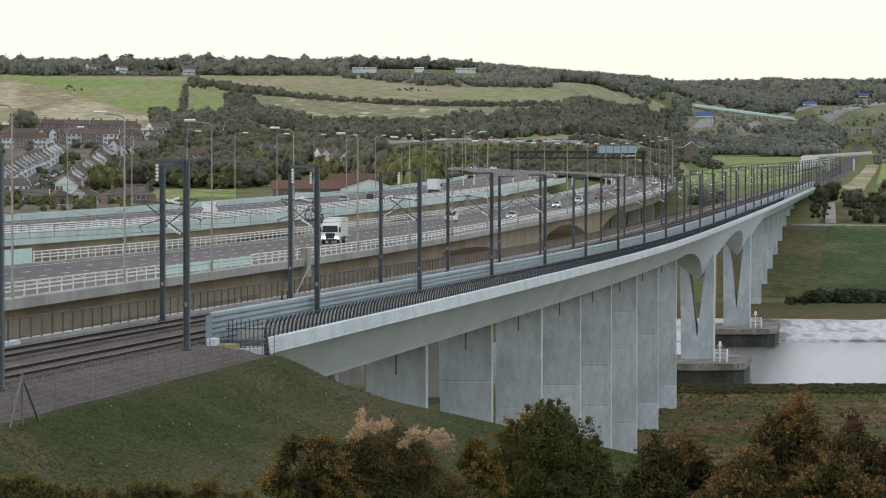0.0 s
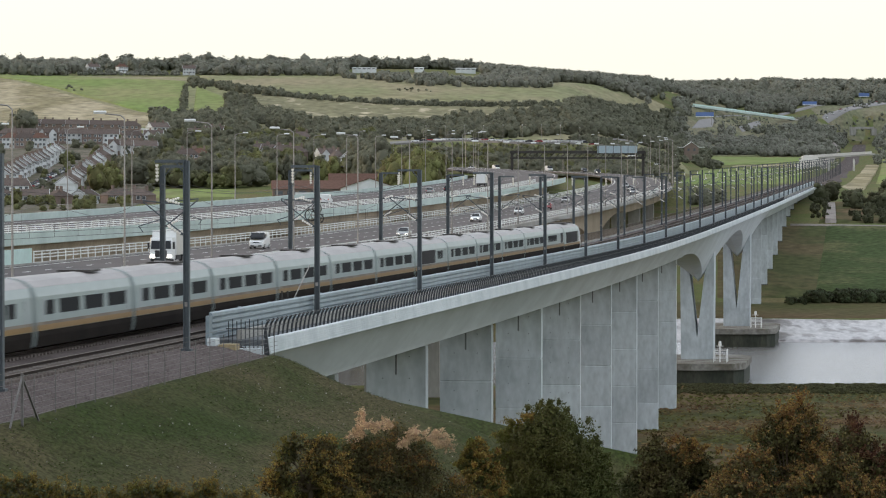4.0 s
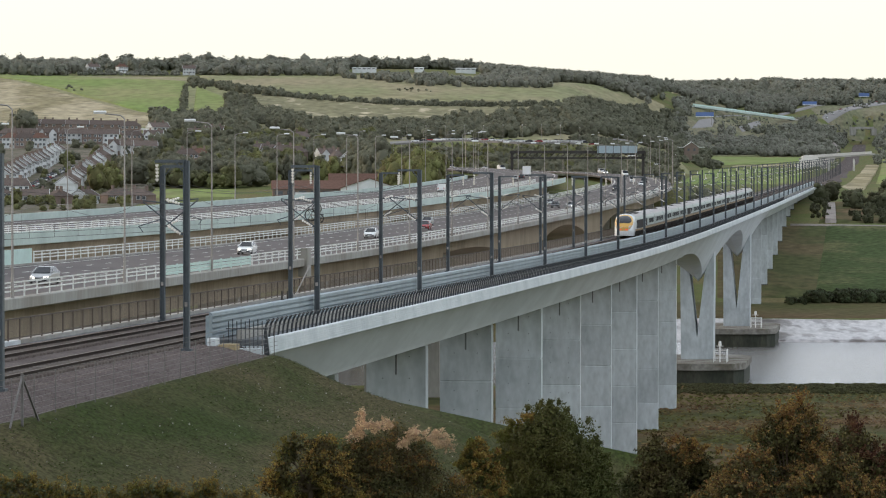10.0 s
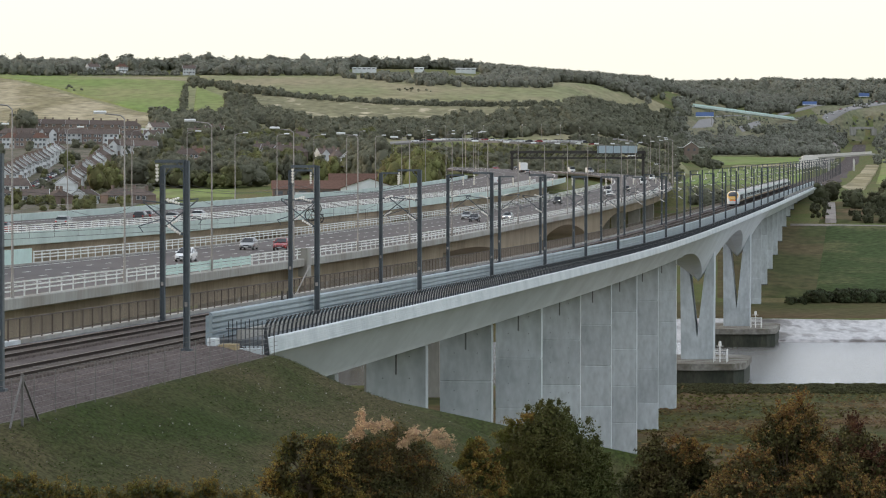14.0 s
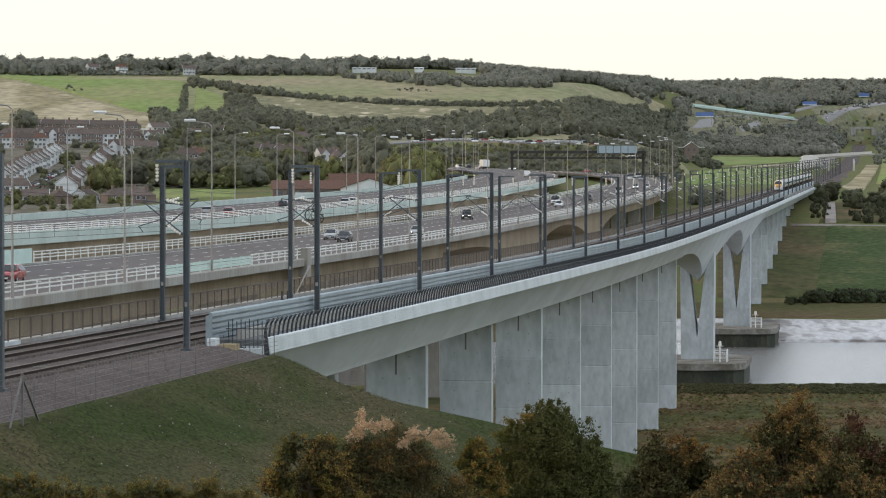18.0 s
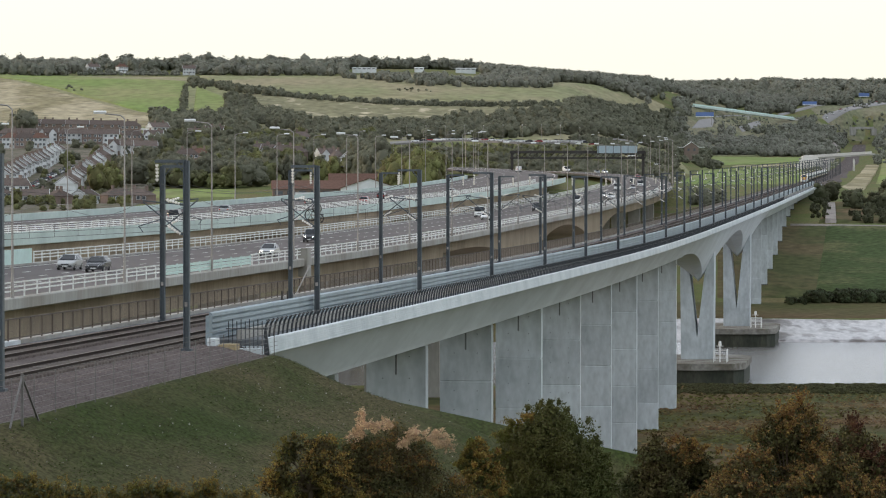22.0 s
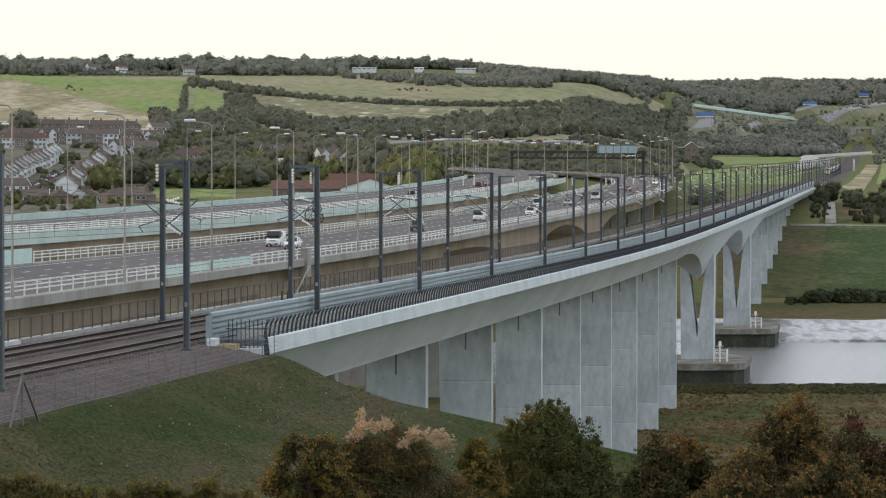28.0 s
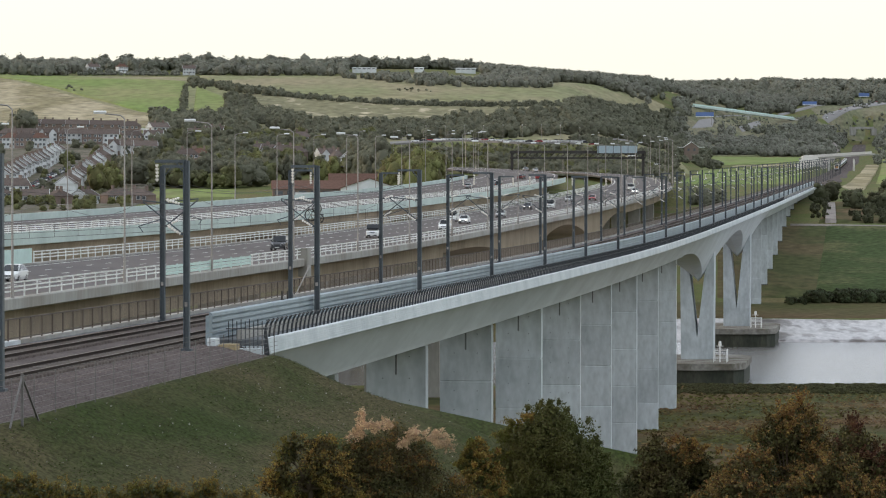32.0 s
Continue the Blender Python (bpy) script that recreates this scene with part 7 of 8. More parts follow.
def bogie(root, y):
    mb = MB().box(-1.15, 1.15, y - 1.5, y + 1.5, 0.35, 0.75)
    part("bogie_frame", mb, TRAIN_SKIRT, root)
    for dy in (-1.5, 1.5):
        part("wheelset", MB().tube((-0.8, y + dy, 0.46), (-0.68, y + dy, 0.46), 0.46, n=14).tube((0.68, y + dy, 0.46), (0.8, y + dy, 0.46), 0.46, n=14).tube((-0.7, y + dy, 0.46), (0.7, y + dy, 0.46), 0.09), DARK_STEEL, root)


def car_shell(root, L, windows, dark=(), doors=()):
    h = L / 2 - 0.28
    lower = [p for p in hull(0)]
    part("body", MB().loft([hull(-h, w=1.36), hull(-h + 0.12), hull(h - 0.12), hull(h, w=1.36)]), TRAIN_GREY, root, "pale grey car body", smooth=False)
    rf = lambda y: [(x * 1.004, y, z + 0.006) for x, y, z in hull(y) if z > 2.80]
    part("roof", MB().loft([rf(-h + 0.1), rf(h - 0.1)]), TRAIN_ROOF, root, "dusty grey roof")
    part("skirt", MB().loft([[(x * 1.006, y, z) for x, _, z in ((-1.32, 0, 0.2), (-1.404, 0, 0.74), (-1.404, 0, 1.01), (1.404, 0, 1.01), (1.404, 0, 0.74), (1.32, 0, 0.2))] for y in (-h + 0.05, h - 0.05)]), TRAIN_SKIRT, root, "dark brown skirt")
    part("stripe", side_band(-h + 0.04, h - 0.04, 1.02, 1.3, 0.010), TRAIN_STRIPE, root, "dull yellow stripe")
    part("grimy_side", side_band(-h + 0.04, h - 0.04, 1.302, 1.46, 0.006), TRAIN_GRIME, root, "brown grime above the stripe")
    for y0, y1 in windows:
        for sd in (-1, 1):
            part("window", side_band(y0, y1, 1.80, 2.54, 0.006, sides=(sd,)), TRAIN_GLASS, root, "dark window")
    for y0, y1 in dark:
        for sd in (-1, 1):
            part("dark_panel", side_band(y0, y1, 1.5, 2.68, 0.007, sides=(sd,)), GRILLE, root, "large dark side panel")
    for y in doors:
        for sd in (-1, 1):
            part("door", side_band(y - 0.4, y + 0.4, 1.47, 2.6, 0.007, sides=(sd,)), TRAIN_DOOR, root)
    part("gangway", MB().loft([hull(-h - 0.26, w=1.2, top=3.5), hull(-h, w=1.2, top=3.5)]), TRAIN_SKIRT, root)


GRILLE = mat("side_grille", (0.05, 0.048, 0.048), 0.7, vary=0.15, scale=0.5, fine=8, spec=0.05)
TRAIN_DOOR = mat("train_door", (0.33, 0.37, 0.37), 0.4, vary=0.05, bump=0)


def make_coach(buffet=False):
    root = thing("train_coach", "pale grey railway coach with dark windows and a yellow stripe", "train coach", group="train")
    L = 19.4
    win = [(-7.9, -6.3), (-5.3, -1.5), (-0.5, 3.2), (4.2, 7.9)] if not buffet else [(3.4, 4.7), (5.1, 6.4)]
    car_shell(root, L, win, dark=((-7.4, 1.8),) if buffet else (), doors=(-8.3, 8.3))
    bogie(root, L / 2)
    part("air_unit", MB().box(-0.75, 0.75, 3.0, 5.4, 3.68, 3.80), DARK_STEEL, root, "dark roof unit")
    return root


def make_motor_coach():
    root = thing("train_coach", "pale grey end coach with dark windows, grille and a yellow stripe", "train coach", group="train")
    L = 20.6
    car_shell(root, L, [(-2.0 + i * 1.9, -2.0 + i * 1.9 + 1.65) for i in range(5)], dark=((-8.7, -6.3),), doors=(-4.6, 9.2))
    bogie(root, L / 2)
    bogie(root, -L / 2 + 2.6)
    return root


def make_power_car():
    """Nose towards -y, origin at mid length of 22.15 m."""
    root = thing("power_car", "streamlined power car with a yellow nose and a dark windscreen", "locomotive", group="train")
    L = 22.15
    h = L / 2
    tail = h - 0.28
    nose_end = -h
    # body with a sloping nose: sections from the tip backwards
    secs = []
    for t, w, top, zc, zb in ((0.0, 0.74, 1.66, 1.2, 0.42), (0.15, 0.9, 1.98, 1.4, 0.34), (0.45, 1.04, 2.3, 1.6, 0.3), (1.0, 1.18, 2.72, 1.9, 0.27), (1.8, 1.3, 3.18, 2.25, 0.24),
                              (2.8, 1.37, 3.52, 2.5, 0.22), (4.0, 1.4, 3.68, 2.7, 0.22), (5.2, 1.4, 3.72, 2.75, 0.22)):
        secs.append(hull(nose_end + t, w, zb, zc, top))
    front = secs[:7]
    white = MB().loft(secs[6:] + [hull(tail - 0.1), hull(tail, w=1.36)])
    part("body", white, TRAIN_GREY, root, "pale grey body")
    low = [[(x, y, min(z, 1.12)) for x, y, z in r] for r in secs[:7]]
    part("nose", MB().loft(front), TRAIN_NOSE, root, "white streamlined nose", smooth=True)
    skirt = []
    for r in secs[:5]:
        skirt.append([(x * 1.012, y - 0.015, z) for x, y, z in r if z < 1.0] and [(min(p[0] for p in r) * 1.012, r[0][1] - 0.015, 0.28), (min(p[0] for p in r) * 1.012, r[0][1] - 0.015, 1.02), (max(p[0] for p in r) * 1.012, r[0][1] - 0.015, 1.02), (max(p[0] for p in r) * 1.012, r[0][1] - 0.015, 0.28)])
    part("front_skirt", MB().loft(skirt), TRAIN_NOSE, root, "white lower front")
    # windscreen: follows the slope of the nose
    def on_nose(t, a, lift=0.02):
        ts = [0.0, 0.15, 0.45, 1.0, 1.8, 2.8, 4.0, 5.2]
        i = max(k for k in range(len(ts) - 1) if ts[k] <= t)
        u = (t - ts[i]) / (ts[i + 1] - ts[i])
        q = a * (len(secs[0]) - 1)
        j = min(int(q), len(secs[0]) - 2)
        v = q - j
        p = [Vector(secs[i + k][j + m]) for k in (0, 1) for m in (0, 1)]
        r = p[0].lerp(p[1], v).lerp(p[2].lerp(p[3], v), u)
        return r + (r - Vector((0, nose_end + t + 1.6, 1.0))).normalized() * lift
    mask = MB()
    rows = []
    for t, half in ((0.03, 0.31), (0.3, 0.34), (0.8, 0.34), (1.3, 0.30), (1.8, 0.26), (2.3, 0.22), (2.9, 0.15)):
        rows.append([on_nose(t, 0.5 + half * k / 8, 0.06) for k in range(-8, 9)])
    mask.loft(rows, cap=False, closed=False)
    part("yellow_mask", mask, TRAIN_YELLOW, root, "yellow face round the windscreen", smooth=True)
    part("yellow_front", MB().loft([[(-0.6, nose_end - 0.035, 1.1), (0.6, nose_end - 0.035, 1.1), (0.72, nose_end - 0.03, 1.3), (0.58, nose_end - 0.03, 1.55), (0.0, nose_end - 0.03, 1.66), (-0.58, nose_end - 0.03, 1.55), (-0.72, nose_end - 0.03, 1.3)], [(-0.6, nose_end + 0.1, 1.1), (0.6, nose_end + 0.1, 1.1), (0.8, nose_end + 0.1, 1.3), (0.66, nose_end + 0.1, 1.6), (0.0, nose_end + 0.1, 1.8), (-0.66, nose_end + 0.1, 1.6), (-0.8, nose_end + 0.1, 1.3)]]), TRAIN_YELLOW, root)
    g = MB()
    rows = []
    for t, half in ((0.42, 0.07), (0.52, 0.13), (0.75, 0.18), (1.15, 0.20), (1.6, 0.19), (2.05, 0.15), (2.4, 0.07)):
        rows.append([on_nose(t, 0.5 + half * k / 8, 0.09) for k in range(-8, 9)])
    g.loft(rows, cap=False, closed=False)
    part("windscreen", g, GLASS_DARK, root, "large dark windscreen", smooth=True)
    side = MB()
    for sgn in (-1, 1):
        rows = []
        for t, z0, z1 in ((2.9, 1.1, 1.5), (3.6, 1.1, 2.4), (4.6, 1.1, 2.74), (5.2, 1.1, 2.74)):
            w = 1.395 + 0.015
            a, b = sorted((sgn * (w - 0.03), sgn * w))
            rows.append([(a, nose_end + t, z0), (b, nose_end + t, z0), (b, nose_end + t, z1), (a, nose_end + t, z1)])
        side.loft(rows)
    part("cab_side", side, TRAIN_NOSE, root, "white cab side")
    part("cab_vent", side_band(nose_end + 5.3, nose_end + 5.9, 1.5, 1.6, 0.02).add(*[(lambda m: (m.v, m.f))(side_band(nose_end + 5.3, nose_end + 5.9, 1.8, 1.9, 0.02))][0]), DARK_STEEL, root)
    part("grille", side_band(nose_end + 6.4, tail - 2.0, 1.3, 2.66, 0.008), GRILLE, root, "large dark ventilation grille")
    part("stripe", side_band(nose_end + 3.6, tail - 0.05, 0.96, 1.24, 0.012), TRAIN_STRIPE, root)
    part("skirt", MB().loft([[(-1.32, y, 0.2), (-1.41, y, 0.74), (-1.41, y, 0.95), (1.41, y, 0.95), (1.41, y, 0.74), (1.32, y, 0.2)] for y in (nose_end + 3.4, tail - 0.05)]), TRAIN_SKIRT, root)
    rf = lambda y: [(x * 1.004, y, z + 0.006) for x, y, z in hull(y) if z > 2.80]
    part("roof", MB().loft([rf(nose_end + 5.3), rf(tail - 0.1)]), TRAIN_ROOF, root, "dusty grey roof")
    part("pantograph_well", MB().box(-0.7, 0.7, nose_end + 6.0, nose_end + 7.6, 3.7, 3.78), DARK_STEEL, root, "dark roof well")
    part("equipment_well", MB().box(-0.85, 0.85, nose_end + 12, nose_end + 17, 3.7, 3.80), DARK_STEEL, root, "dark roof well")
    pan = MB()
    for x in (-0.35, 0.35):
        pan.tube((x, nose_end + 13, 3.8), (x * 0.7, nose_end + 14.6, 4.1), 0.03).tube((x * 0.7, nose_end + 14.6, 4.1), (x, nose_end + 12.8, 4.25), 0.025)
    pan.tube((-0.8, nose_end + 12.8, 4.27), (0.8, nose_end + 12.8, 4.27), 0.035)
    part("pantograph", pan, DARK_STEEL, root)
    for sgn in (-1, 1):
        part("tail_lamp", MB().box(sgn * 0.46 - 0.17, sgn * 0.46 + 0.17, nose_end - 0.07, nose_end + 0.2, 1.2, 1.33), TAIL_LIT, root, "lit red tail lamp")
        part("lamp_cluster", MB().box(sgn * 0.6 - 0.16, sgn * 0.6 + 0.16, nose_end + 0.0, nose_end + 0.3, 0.98, 1.1), LAMP_CLEAR, root)
    part("coupler_cover", MB().loft([[(-0.5, nose_end - 0.12, 0.5), (0.5, nose_end - 0.12, 0.5), (0.5, nose_end - 0.12, 0.95), (-0.5, nose_end - 0.12, 0.95)], [(-0.8, nose_end + 0.2, 0.42), (0.8, nose_end + 0.2, 0.42), (0.8, nose_end + 0.2, 1.0), (-0.8, nose_end + 0.2, 1.0)]]), TRAIN_NOSE, root)
    part("plough", MB().loft([[(-0.7, nose_end + 0.3, 0.16), (0.7, nose_end + 0.3, 0.16), (0.7, nose_end + 0.3, 0.42), (-0.7, nose_end + 0.3, 0.42)], [(-1.2, nose_end + 1.4, 0.16), (1.2, nose_end + 1.4, 0.16), (1.2, nose_end + 1.4, 0.42), (-1.2, nose_end + 1.4, 0.42)]]), TRAIN_SKIRT, root)
    bogie(root, nose_end + 5.2)
    bogie(root, tail - 3.0)
    return root


# (object, distance of its middle from the tail nose, turned round)
TRAIN = []
tail_car = make_power_car()
TRAIN.append((tail_car, 11.075, False))
mc = make_motor_coach()
TRAIN.append((mc, 22.15 + 10.3, False))
coach = make_coach()
buffet = make_coach(True)
u = 22.15 + 20.6
first_used = {}
for i in range(16):
    kind = buffet if i in (4, 11) else coach
    ob = kind if kind not in first_used else copy_thing(kind, Matrix())
    first_used[kind] = True
    TRAIN.append((ob, u + 9.7, False))
    u += 19.5
TRAIN.append((copy_thing(mc, Matrix()), u + 10.3, True))
u += 20.6
TRAIN.append((copy_thing(tail_car, Matrix()), u + 11.075, True))


low = set()
for ob, _, _ in TRAIN:
    for ch in ob.children_recursive:
        if ch.type == "MESH" and ch.data.name not in low:
            low.add(ch.data.name)
            ch.data.transform(Matrix.Diagonal((1, 1, 0.855, 1)))


def train_tail(t):
    """Where the tail nose is on the line at t seconds."""
    d = t - 6.0
    return -21.2 + 79.38 * d - 0.0292 * d * d
# ---------------------------------------------------------------- vehicles


def paint(name, c, rough=0.25, metal=0.0):
    return mat(name, c, rough, metal, vary=0.03, scale=1.5, fine=6, bump=0, spec=0.6)


PAINTS = {"white": paint("white_paint", (0.75, 0.76, 0.75)), "silver": paint("silver_paint", (0.42, 0.43, 0.43), 0.35, 0.6), "dark": paint("dark_paint", (0.035, 0.037, 0.042)),
          "red": paint("red_paint", (0.30, 0.03, 0.03)), "dark_red": paint("dark_red_paint", (0.12, 0.02, 0.02)), "silver_dark": paint("grey_paint", (0.20, 0.21, 0.22), 0.35, 0.5)}
BUMPER = mat("black_plastic", (0.03, 0.03, 0.03), 0.7, bump=0)
BOX_CREAM = mat("truck_box", (0.55, 0.53, 0.47), 0.5, vary=0.05, scale=0.6, fine=3, bump=0)


def wheel_meshes(r, w):
    return shared(MB().tube((-w / 2, 0, 0), (w / 2, 0, 0), r, n=14), "tyre", TYRE), shared(MB().tube((-w / 2 - 0.012, 0, 0), (w / 2 + 0.012, 0, 0), r * 0.62, n=10), "rim", RIM)


def add_wheels(root, spots, r, w):
    ty, ri = wheel_meshes(r, w)
    for x, y in spots:
        t = piece("wheel", ty, root, Matrix.Translation((x, y, r)))
        piece("rim", ri, t, Matrix())


def make_vehicle(kind, colour, lit):
    body_mat = PAINTS[colour]
    tone = colour.replace("_", " ").replace("silver dark", "grey")
    tail = ", headlights on" if lit else ""
    if kind == "truck":
        root = thing("box_truck", f"white rigid box truck with a cream cargo body{tail}", "truck", group="traffic")
        part("cab", MB().loft([[(x, y, z) for x, z in ((-1.2, 0.55), (1.2, 0.55), (1.2, 2.0), (1.13, 2.75), (-1.13, 2.75), (-1.2, 2.0))] for y in (2.3, 3.7)] +
                              [[(x, y, z) for x, y, z in ((-1.15, 3.95, 0.55), (1.15, 3.95, 0.55), (1.15, 3.95, 1.55), (1.05, 3.8, 2.7), (-1.05, 3.8, 2.7), (-1.15, 3.95, 1.55))]]), body_mat, root, "white cab")
        part("windscreen", MB().loft([[(-1.06, 3.97, 1.6), (1.06, 3.97, 1.6), (1.0, 3.86, 2.45), (-1.0, 3.86, 2.45)], [(-1.06, 3.9, 1.6), (1.06, 3.9, 1.6), (1.0, 3.8, 2.45), (-1.0, 3.8, 2.45)]]), GLASS_DARK, root)
        for sx in (-1, 1):
            part("side_window", MB().box(*sorted((sx * 1.17, sx * 1.215)), 2.7, 3.6, 1.6, 2.3), GLASS_DARK, root)
            part("mirror", MB().box(*sorted((sx * 1.22, sx * 1.42)), 3.75, 3.9, 1.6, 2.25), BUMPER, root)
            part("headlight", MB().box(*sorted((sx * 0.68, sx * 1.1)), 3.9, 3.99, 0.68, 0.98), HEADLIGHT if lit else LAMP_CLEAR, root, "lit headlight" if lit else "")
        part("grille", MB().box(-0.62, 0.62, 3.93, 3.985, 0.75, 1.45).box(-1.1, 1.1, 3.9, 4.02, 0.42, 0.66), BUMPER, root)
        part("cargo_box", MB().box(-1.25, 1.25, -4.0, 2.15, 0.95, 3.5), BOX_CREAM, root, "cream cargo body")
        for y in (2.12, -4.02):
            part("box_trim", MB().box(-1.27, 1.27, y, y + 0.05, 0.95, 3.53), body_mat, root)
        part("chassis", MB().box(-0.55, 0.55, -3.9, 3.4, 0.55, 0.93).box(-1.15, 1.15, -1.0, 1.6, 0.45, 0.9), BUMPER, root)
        add_wheels(root, [(-1.02, 2.9), (1.02, 2.9), (-0.98, -2.2), (0.98, -2.2)], 0.48, 0.32)
        return root
    if kind == "van":
        L, W, H, hood, ws, label = 5.1, 1.92, 2.05, 1.15, 1.5, "panel van"
        roof_secs = ((-2.5, 0.93, 0.84, 1.98), (-2.3, 0.95, 0.86, 2.03), (1.0, 0.95, 0.86, 2.03), (1.75, 0.94, 0.74, 1.55), (2.05, 0.9, 0.7, 1.2))
    elif kind == "suv":
        L, W, H, hood, ws, label = 4.6, 1.86, 1.8, 1.08, 0.8, "four-wheel-drive car"
        roof_secs = ((-2.25, 0.9, 0.78, 1.1), (-2.1, 0.9, 0.72, 1.72), (-1.7, 0.9, 0.72, 1.78), (0.3, 0.9, 0.7, 1.76), (1.05, 0.88, 0.74, 1.1))
    else:
        L, W, H, hood, ws, label = 4.25, 1.76, 1.48, 0.92, 0.7, "hatchback car"
        roof_secs = ((-2.02, 0.84, 0.7, 0.96), (-1.55, 0.85, 0.62, 1.38), (-1.1, 0.85, 0.62, 1.47), (0.15, 0.85, 0.6, 1.45), (1.1, 0.82, 0.66, 0.95))
    art = {"van": "van", "suv": "four-wheel-drive car", "hatch": "car"}[kind]
    root = thing({"van": "panel_van", "suv": "off_road_car", "hatch": "hatchback_car"}[kind], f"{tone} {label} driving on the motorway{tail}", art, group="traffic")
    h, w = L / 2, W / 2

    def ring(y, wk, z0, zs):
        return [(-w * wk * 0.94, y, z0), (-w * wk, y, z0 + 0.25), (-w * wk, y, zs - 0.1), (-w * wk * 0.92, y, zs), (w * wk * 0.92, y, zs), (w * wk, y, zs - 0.1), (w * wk, y, z0 + 0.25), (w * wk * 0.94, y, z0)]

    belt = hood + (0.25 if kind == "van" else 0.08)
    part("body", MB().loft([ring(-h, 0.9, 0.36, belt * 0.86), ring(-h + 0.16, 0.98, 0.28, belt), ring(-h * 0.4, 1, 0.22, belt), ring(0.4, 1, 0.22, belt), ring(h * 0.52, 1, 0.24, hood + 0.02),
                            ring(h - 0.28, 0.96, 0.26, hood - 0.12), ring(h, 0.82, 0.34, hood - 0.3)]), body_mat, root, f"{tone} painted body")
    van = kind == "van"
    secs = [[(-a, y, belt - 0.03), (-a, y, belt), (-b, y, z), (b, y, z), (a, y, belt), (a, y, belt - 0.03)] for y, a, b, z in roof_secs]
    if van:
        part("upper_body", MB().loft(secs[:3] + [[(x, y + 0.15, z) for x, y, z in secs[2]]]), body_mat, root)
        part("windscreen", MB().loft([[(x, y + 0.16, z) for x, y, z in secs[2]]] + secs[3:]), GLASS_DARK, root, "dark windscreen")
        for sx in (-1, 1):
            part("side_window", MB().box(*sorted((sx * 0.90, sx * 0.955)), 0.15, 1.05, 1.42, 1.85), GLASS_DARK, root)
    else:
        part("cabin", MB().loft(secs), GLASS_DARK, root, "dark glazed cabin")
        top = roof_secs[1:-1]
        part("roof", MB().loft([[(-b - 0.03, y, z - 0.05), (-b + 0.04, y, z + 0.025), (b - 0.04, y, z + 0.025), (b + 0.03, y, z - 0.05)] for y, a, b, z in top]), body_mat, root, f"{tone} roof")
        for sx in (-1, 1):
            (y0, a0, b0, z0), (y1, a1, b1, z1) = roof_secs[-2], roof_secs[-1]
            part("pillar", MB().bar((sx * (b0 + 0.01), y0, z0 - 0.02), (sx * (a1 - 0.02), y1, belt), 0.07, 0.05), body_mat, root)
    for sx in (-1, 1):
        part("headlight", MB().loft([[(sx * w * 0.5, h - 0.10, hood - 0.42), (sx * w * 0.86, h - 0.22, hood - 0.42), (sx * w * 0.86, h - 0.24, hood - 0.22), (sx * w * 0.5, h - 0.12, hood - 0.24)],
                                     [(sx * w * 0.5, h + 0.02, hood - 0.44), (sx * w * 0.88, h - 0.12, hood - 0.44), (sx * w * 0.88, h - 0.16, hood - 0.2), (sx * w * 0.5, h - 0.0, hood - 0.24)]]),
             HEADLIGHT if lit else LAMP_CLEAR, root, "lit headlight" if lit else "")
        part("tail_lamp", MB().box(*sorted((sx * w * 0.66, sx * w * 0.9)), -h - 0.015, -h + 0.12, belt * 0.62, belt * 0.84), TAIL_RED, root, "red tail lamp")
        part("mirror", MB().box(*sorted((sx * w * 0.99, sx * w * 1.13)), h * 0.3, h * 0.3 + 0.14, belt - 0.02, belt + 0.13), body_mat, root)
    part("front_bumper", MB().box(-w * 0.74, w * 0.74, h - 0.14, h + 0.02, 0.3, 0.46).box(-w * 0.42, w * 0.42, h - 0.14, h + 0.012, hood - 0.42, hood - 0.3), BUMPER, root)
    part("rear_bumper", MB().box(-w * 0.8, w * 0.8, -h - 0.02, -h + 0.1, 0.36, 0.5), BUMPER, root)
    if not van:
        (y0, a0, b0, z0), (y1, a1, b1, z1) = roof_secs[0], roof_secs[1]
    part("plate", MB().box(-0.26, 0.26, h - 0.05, h + 0.028, 0.34, 0.44), PLATE, root)
    wy = h * 0.63
    add_wheels(root, [(-w + 0.1, wy), (w - 0.1, wy), (-w + 0.1, -wy), (w - 0.1, -wy)], 0.36 if kind == "suv" else 0.31, 0.2)
    return root


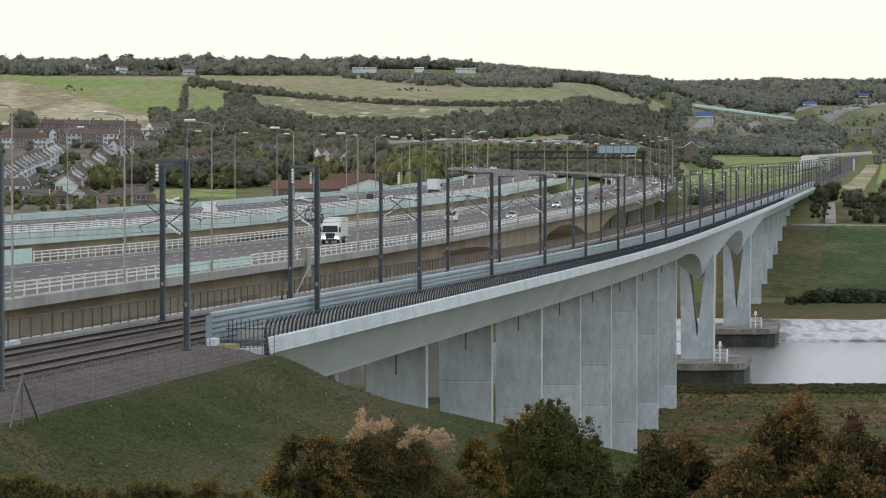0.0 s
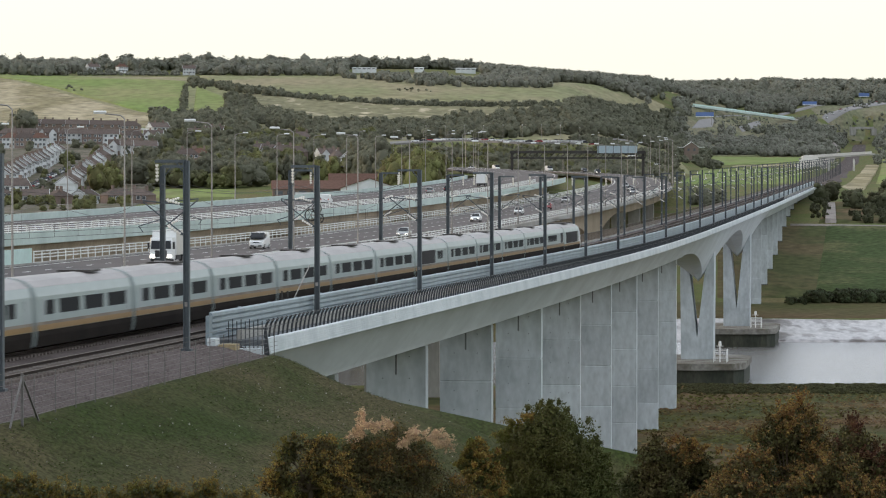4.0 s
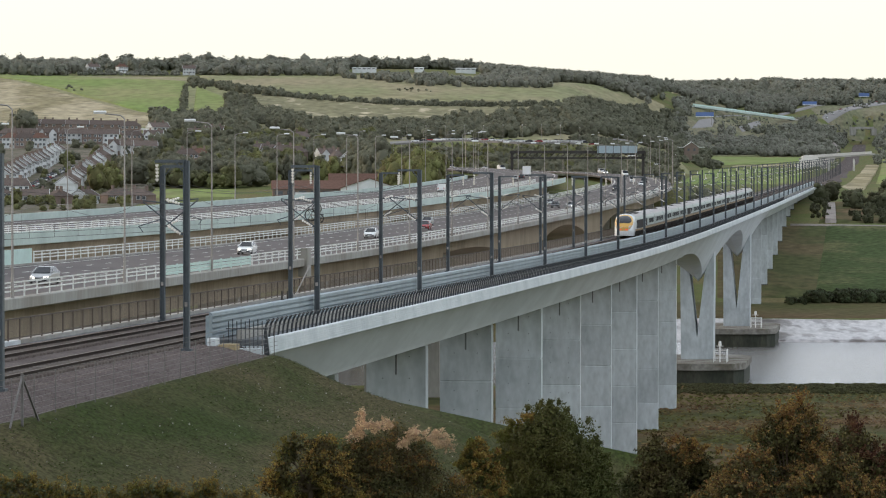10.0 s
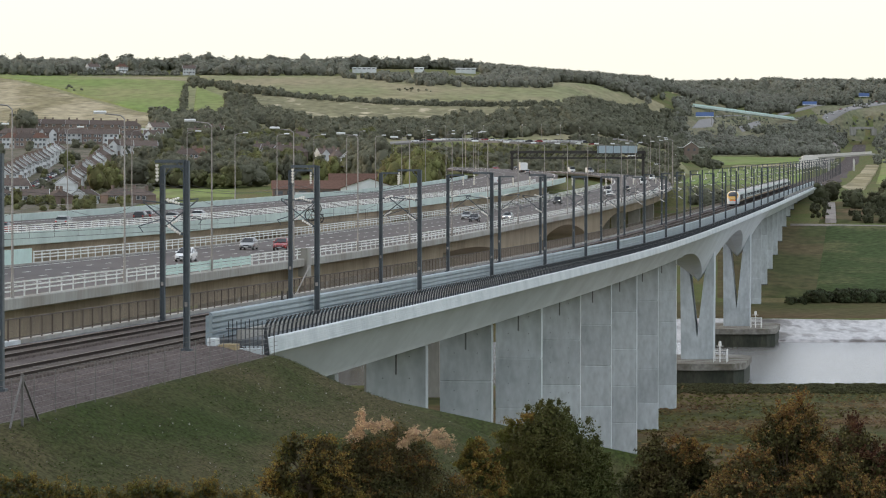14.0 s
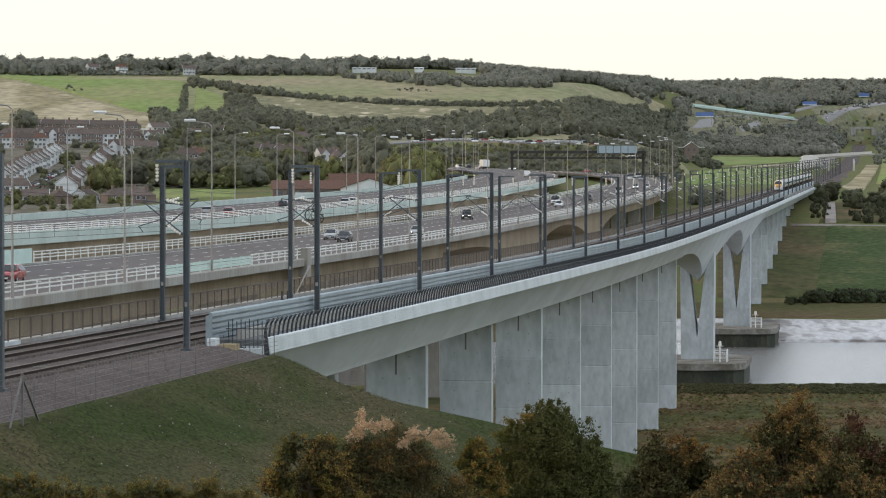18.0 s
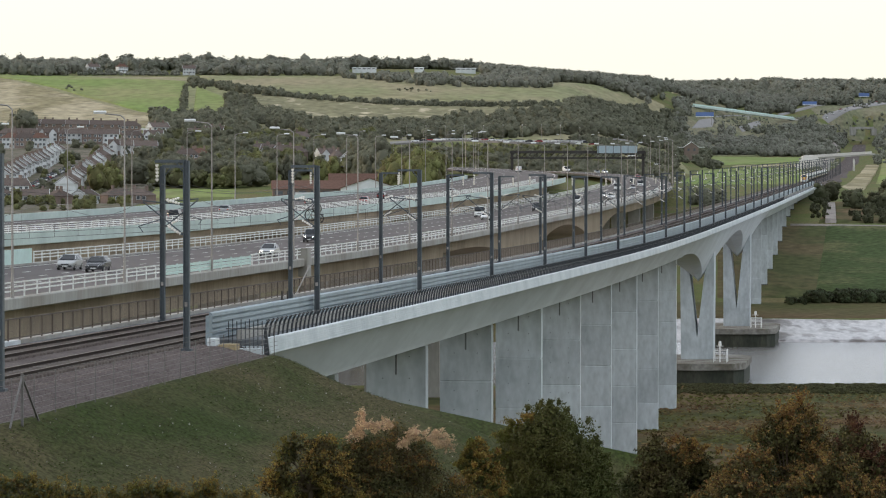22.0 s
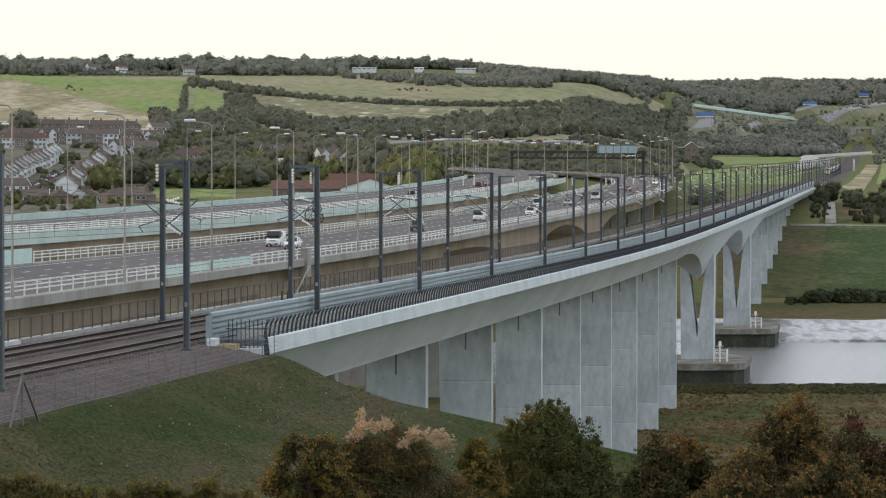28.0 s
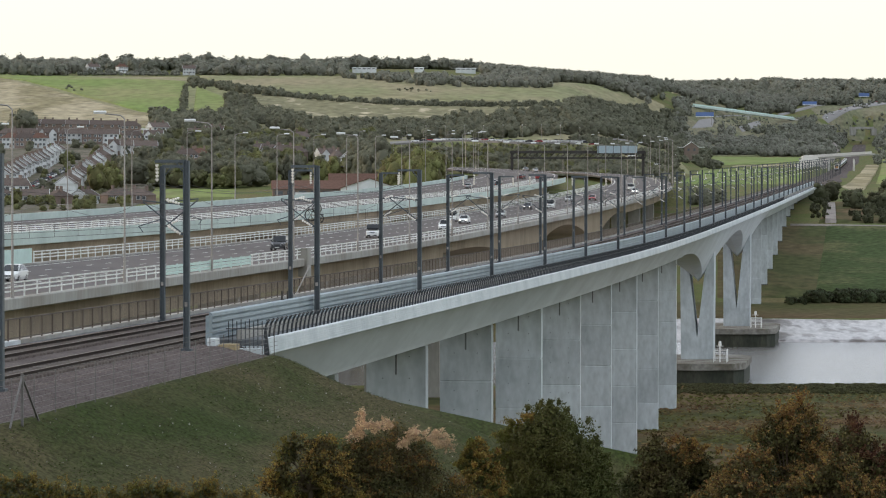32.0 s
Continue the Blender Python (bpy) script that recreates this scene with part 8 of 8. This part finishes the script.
# kind and colour, place at 0 s along the road, speed, offset, on the older bridge
CARS = [
    ("truck white lit", 191.1, -28.92, -9.1, 0), ("van white", 355.8, -50.76, -12.8, 0), ("hatch silver lit", 391.0, -38.76, -5.5, 0),
    ("hatch white lit", 522.7, -39.99, -9.1, 0), ("hatch white", 581.2, -35.44, -9.1, 0), ("hatch red", 642.6, -35.35, -9.1, 0),
    ("hatch silver", 761.9, -44.06, -12.8, 0), ("hatch dark", 918.9, -39.9, -9.1, 0), ("hatch silver lit", 850.9, -33.35, -5.5, 0),
    ("hatch silver", 965.0, -41.8, -12.8, 0), ("suv dark lit", 1215.5, -46.4, -12.8, 0), ("van white", 1272.1, -39.54, -12.8, 0),
    ("hatch white", 1199.0, -37.25, -9.1, 0), ("suv dark", 1205.5, -33.1, -9.1, 0), ("van white", 1333.4, -34.48, -9.1, 0),
    ("suv white", 1411.4, -35.15, -5.5, 0), ("van white", 1639.9, -40.09, -12.8, 0), ("hatch silver", 1573.8, -36.52, -9.1, 0),
    ("hatch dark lit", 1675.2, -36.9, -12.8, 0), ("van white", 1498.9, -30.98, -9.1, 0), ("hatch red", 1641.8, -31.86, -9.1, 0),
    ("hatch silver", 1989.3, -43.54, -12.8, 0), ("hatch white lit", 1350.0, -31.43, -9.1, 0),
    ("hatch white lit", 1780.0, -33.0, -5.5, 0), ("van white", 1850.0, -34.0, -9.1, 0),
    ("truck white", 598.7, 26.67, -46.7, 1), ("van white", 300.0, 31.47, -46.7, 1), ("hatch silver", 449.9, 35.26, -46.7, 1),
    ("hatch dark", 489.2, 34.38, -46.7, 1), ("hatch dark_red", -199.4, 32.02, -46.7, 1), ("hatch white", -309.2, 40.62, -40.8, 1),
    ("hatch silver", -181.9, 26.69, -46.7, 1), ("hatch red", -400.5, 38.15, -40.8, 1), ("suv dark", -757.6, 45.38, -40.8, 1),
    ("hatch silver", -369.9, 43.47, -40.8, 1), ("hatch silver", -611.5, 42.08, -46.7, 1), ("hatch dark", -217.1, 32.9, -46.7, 1),
]
TRAFFIC = []
built = {}
for spec_, s0, v, off, old in CARS:
    w_ = spec_.split()
    if spec_ not in built:
        built[spec_] = make_vehicle(w_[0], w_[1], len(w_) > 2)
        ob = built[spec_]
    else:
        ob = copy_thing(built[spec_], Matrix())
    TRAFFIC.append((ob, s0, v, off, old))


# ---------------------------------------------------------------- what moves
def motions():
    for ob, u, turned in TRAIN:
        rows = []
        for k in range(33):
            s = train_tail(float(k)) + u
            rows.append((float(k), train_pose(s, turned)))
        walk(ob, rows)
    for ob, s0, v, off, old in TRAFFIC:
        rows = []
        for k in range(17):
            t = 2.0 * k
            s = s0 + v * t
            z = (old_z(s) + 0.03 + 0.2 * (O_NEAR - 4 - off) / 27.0) if old else near_z(off)
            rows.append((t, ROAD.place(s, off, z + 0.0, back=v < 0)))
        walk(ob, rows)


def train_pose(s, turned):
    s = max(s, -415.0) if s > -415 else s
    if s < -415:
        m = RAIL.place(-415.0, -2.254, 0.0)
        m = Matrix.Translation(m.to_3x3() @ Vector((0, s + 415.0, 0))) @ m
    else:
        m = RAIL.place(s, -2.254, 0.0)
    return m @ Matrix.Rotation(math.pi, 4, "Z") if turned else m


motions()
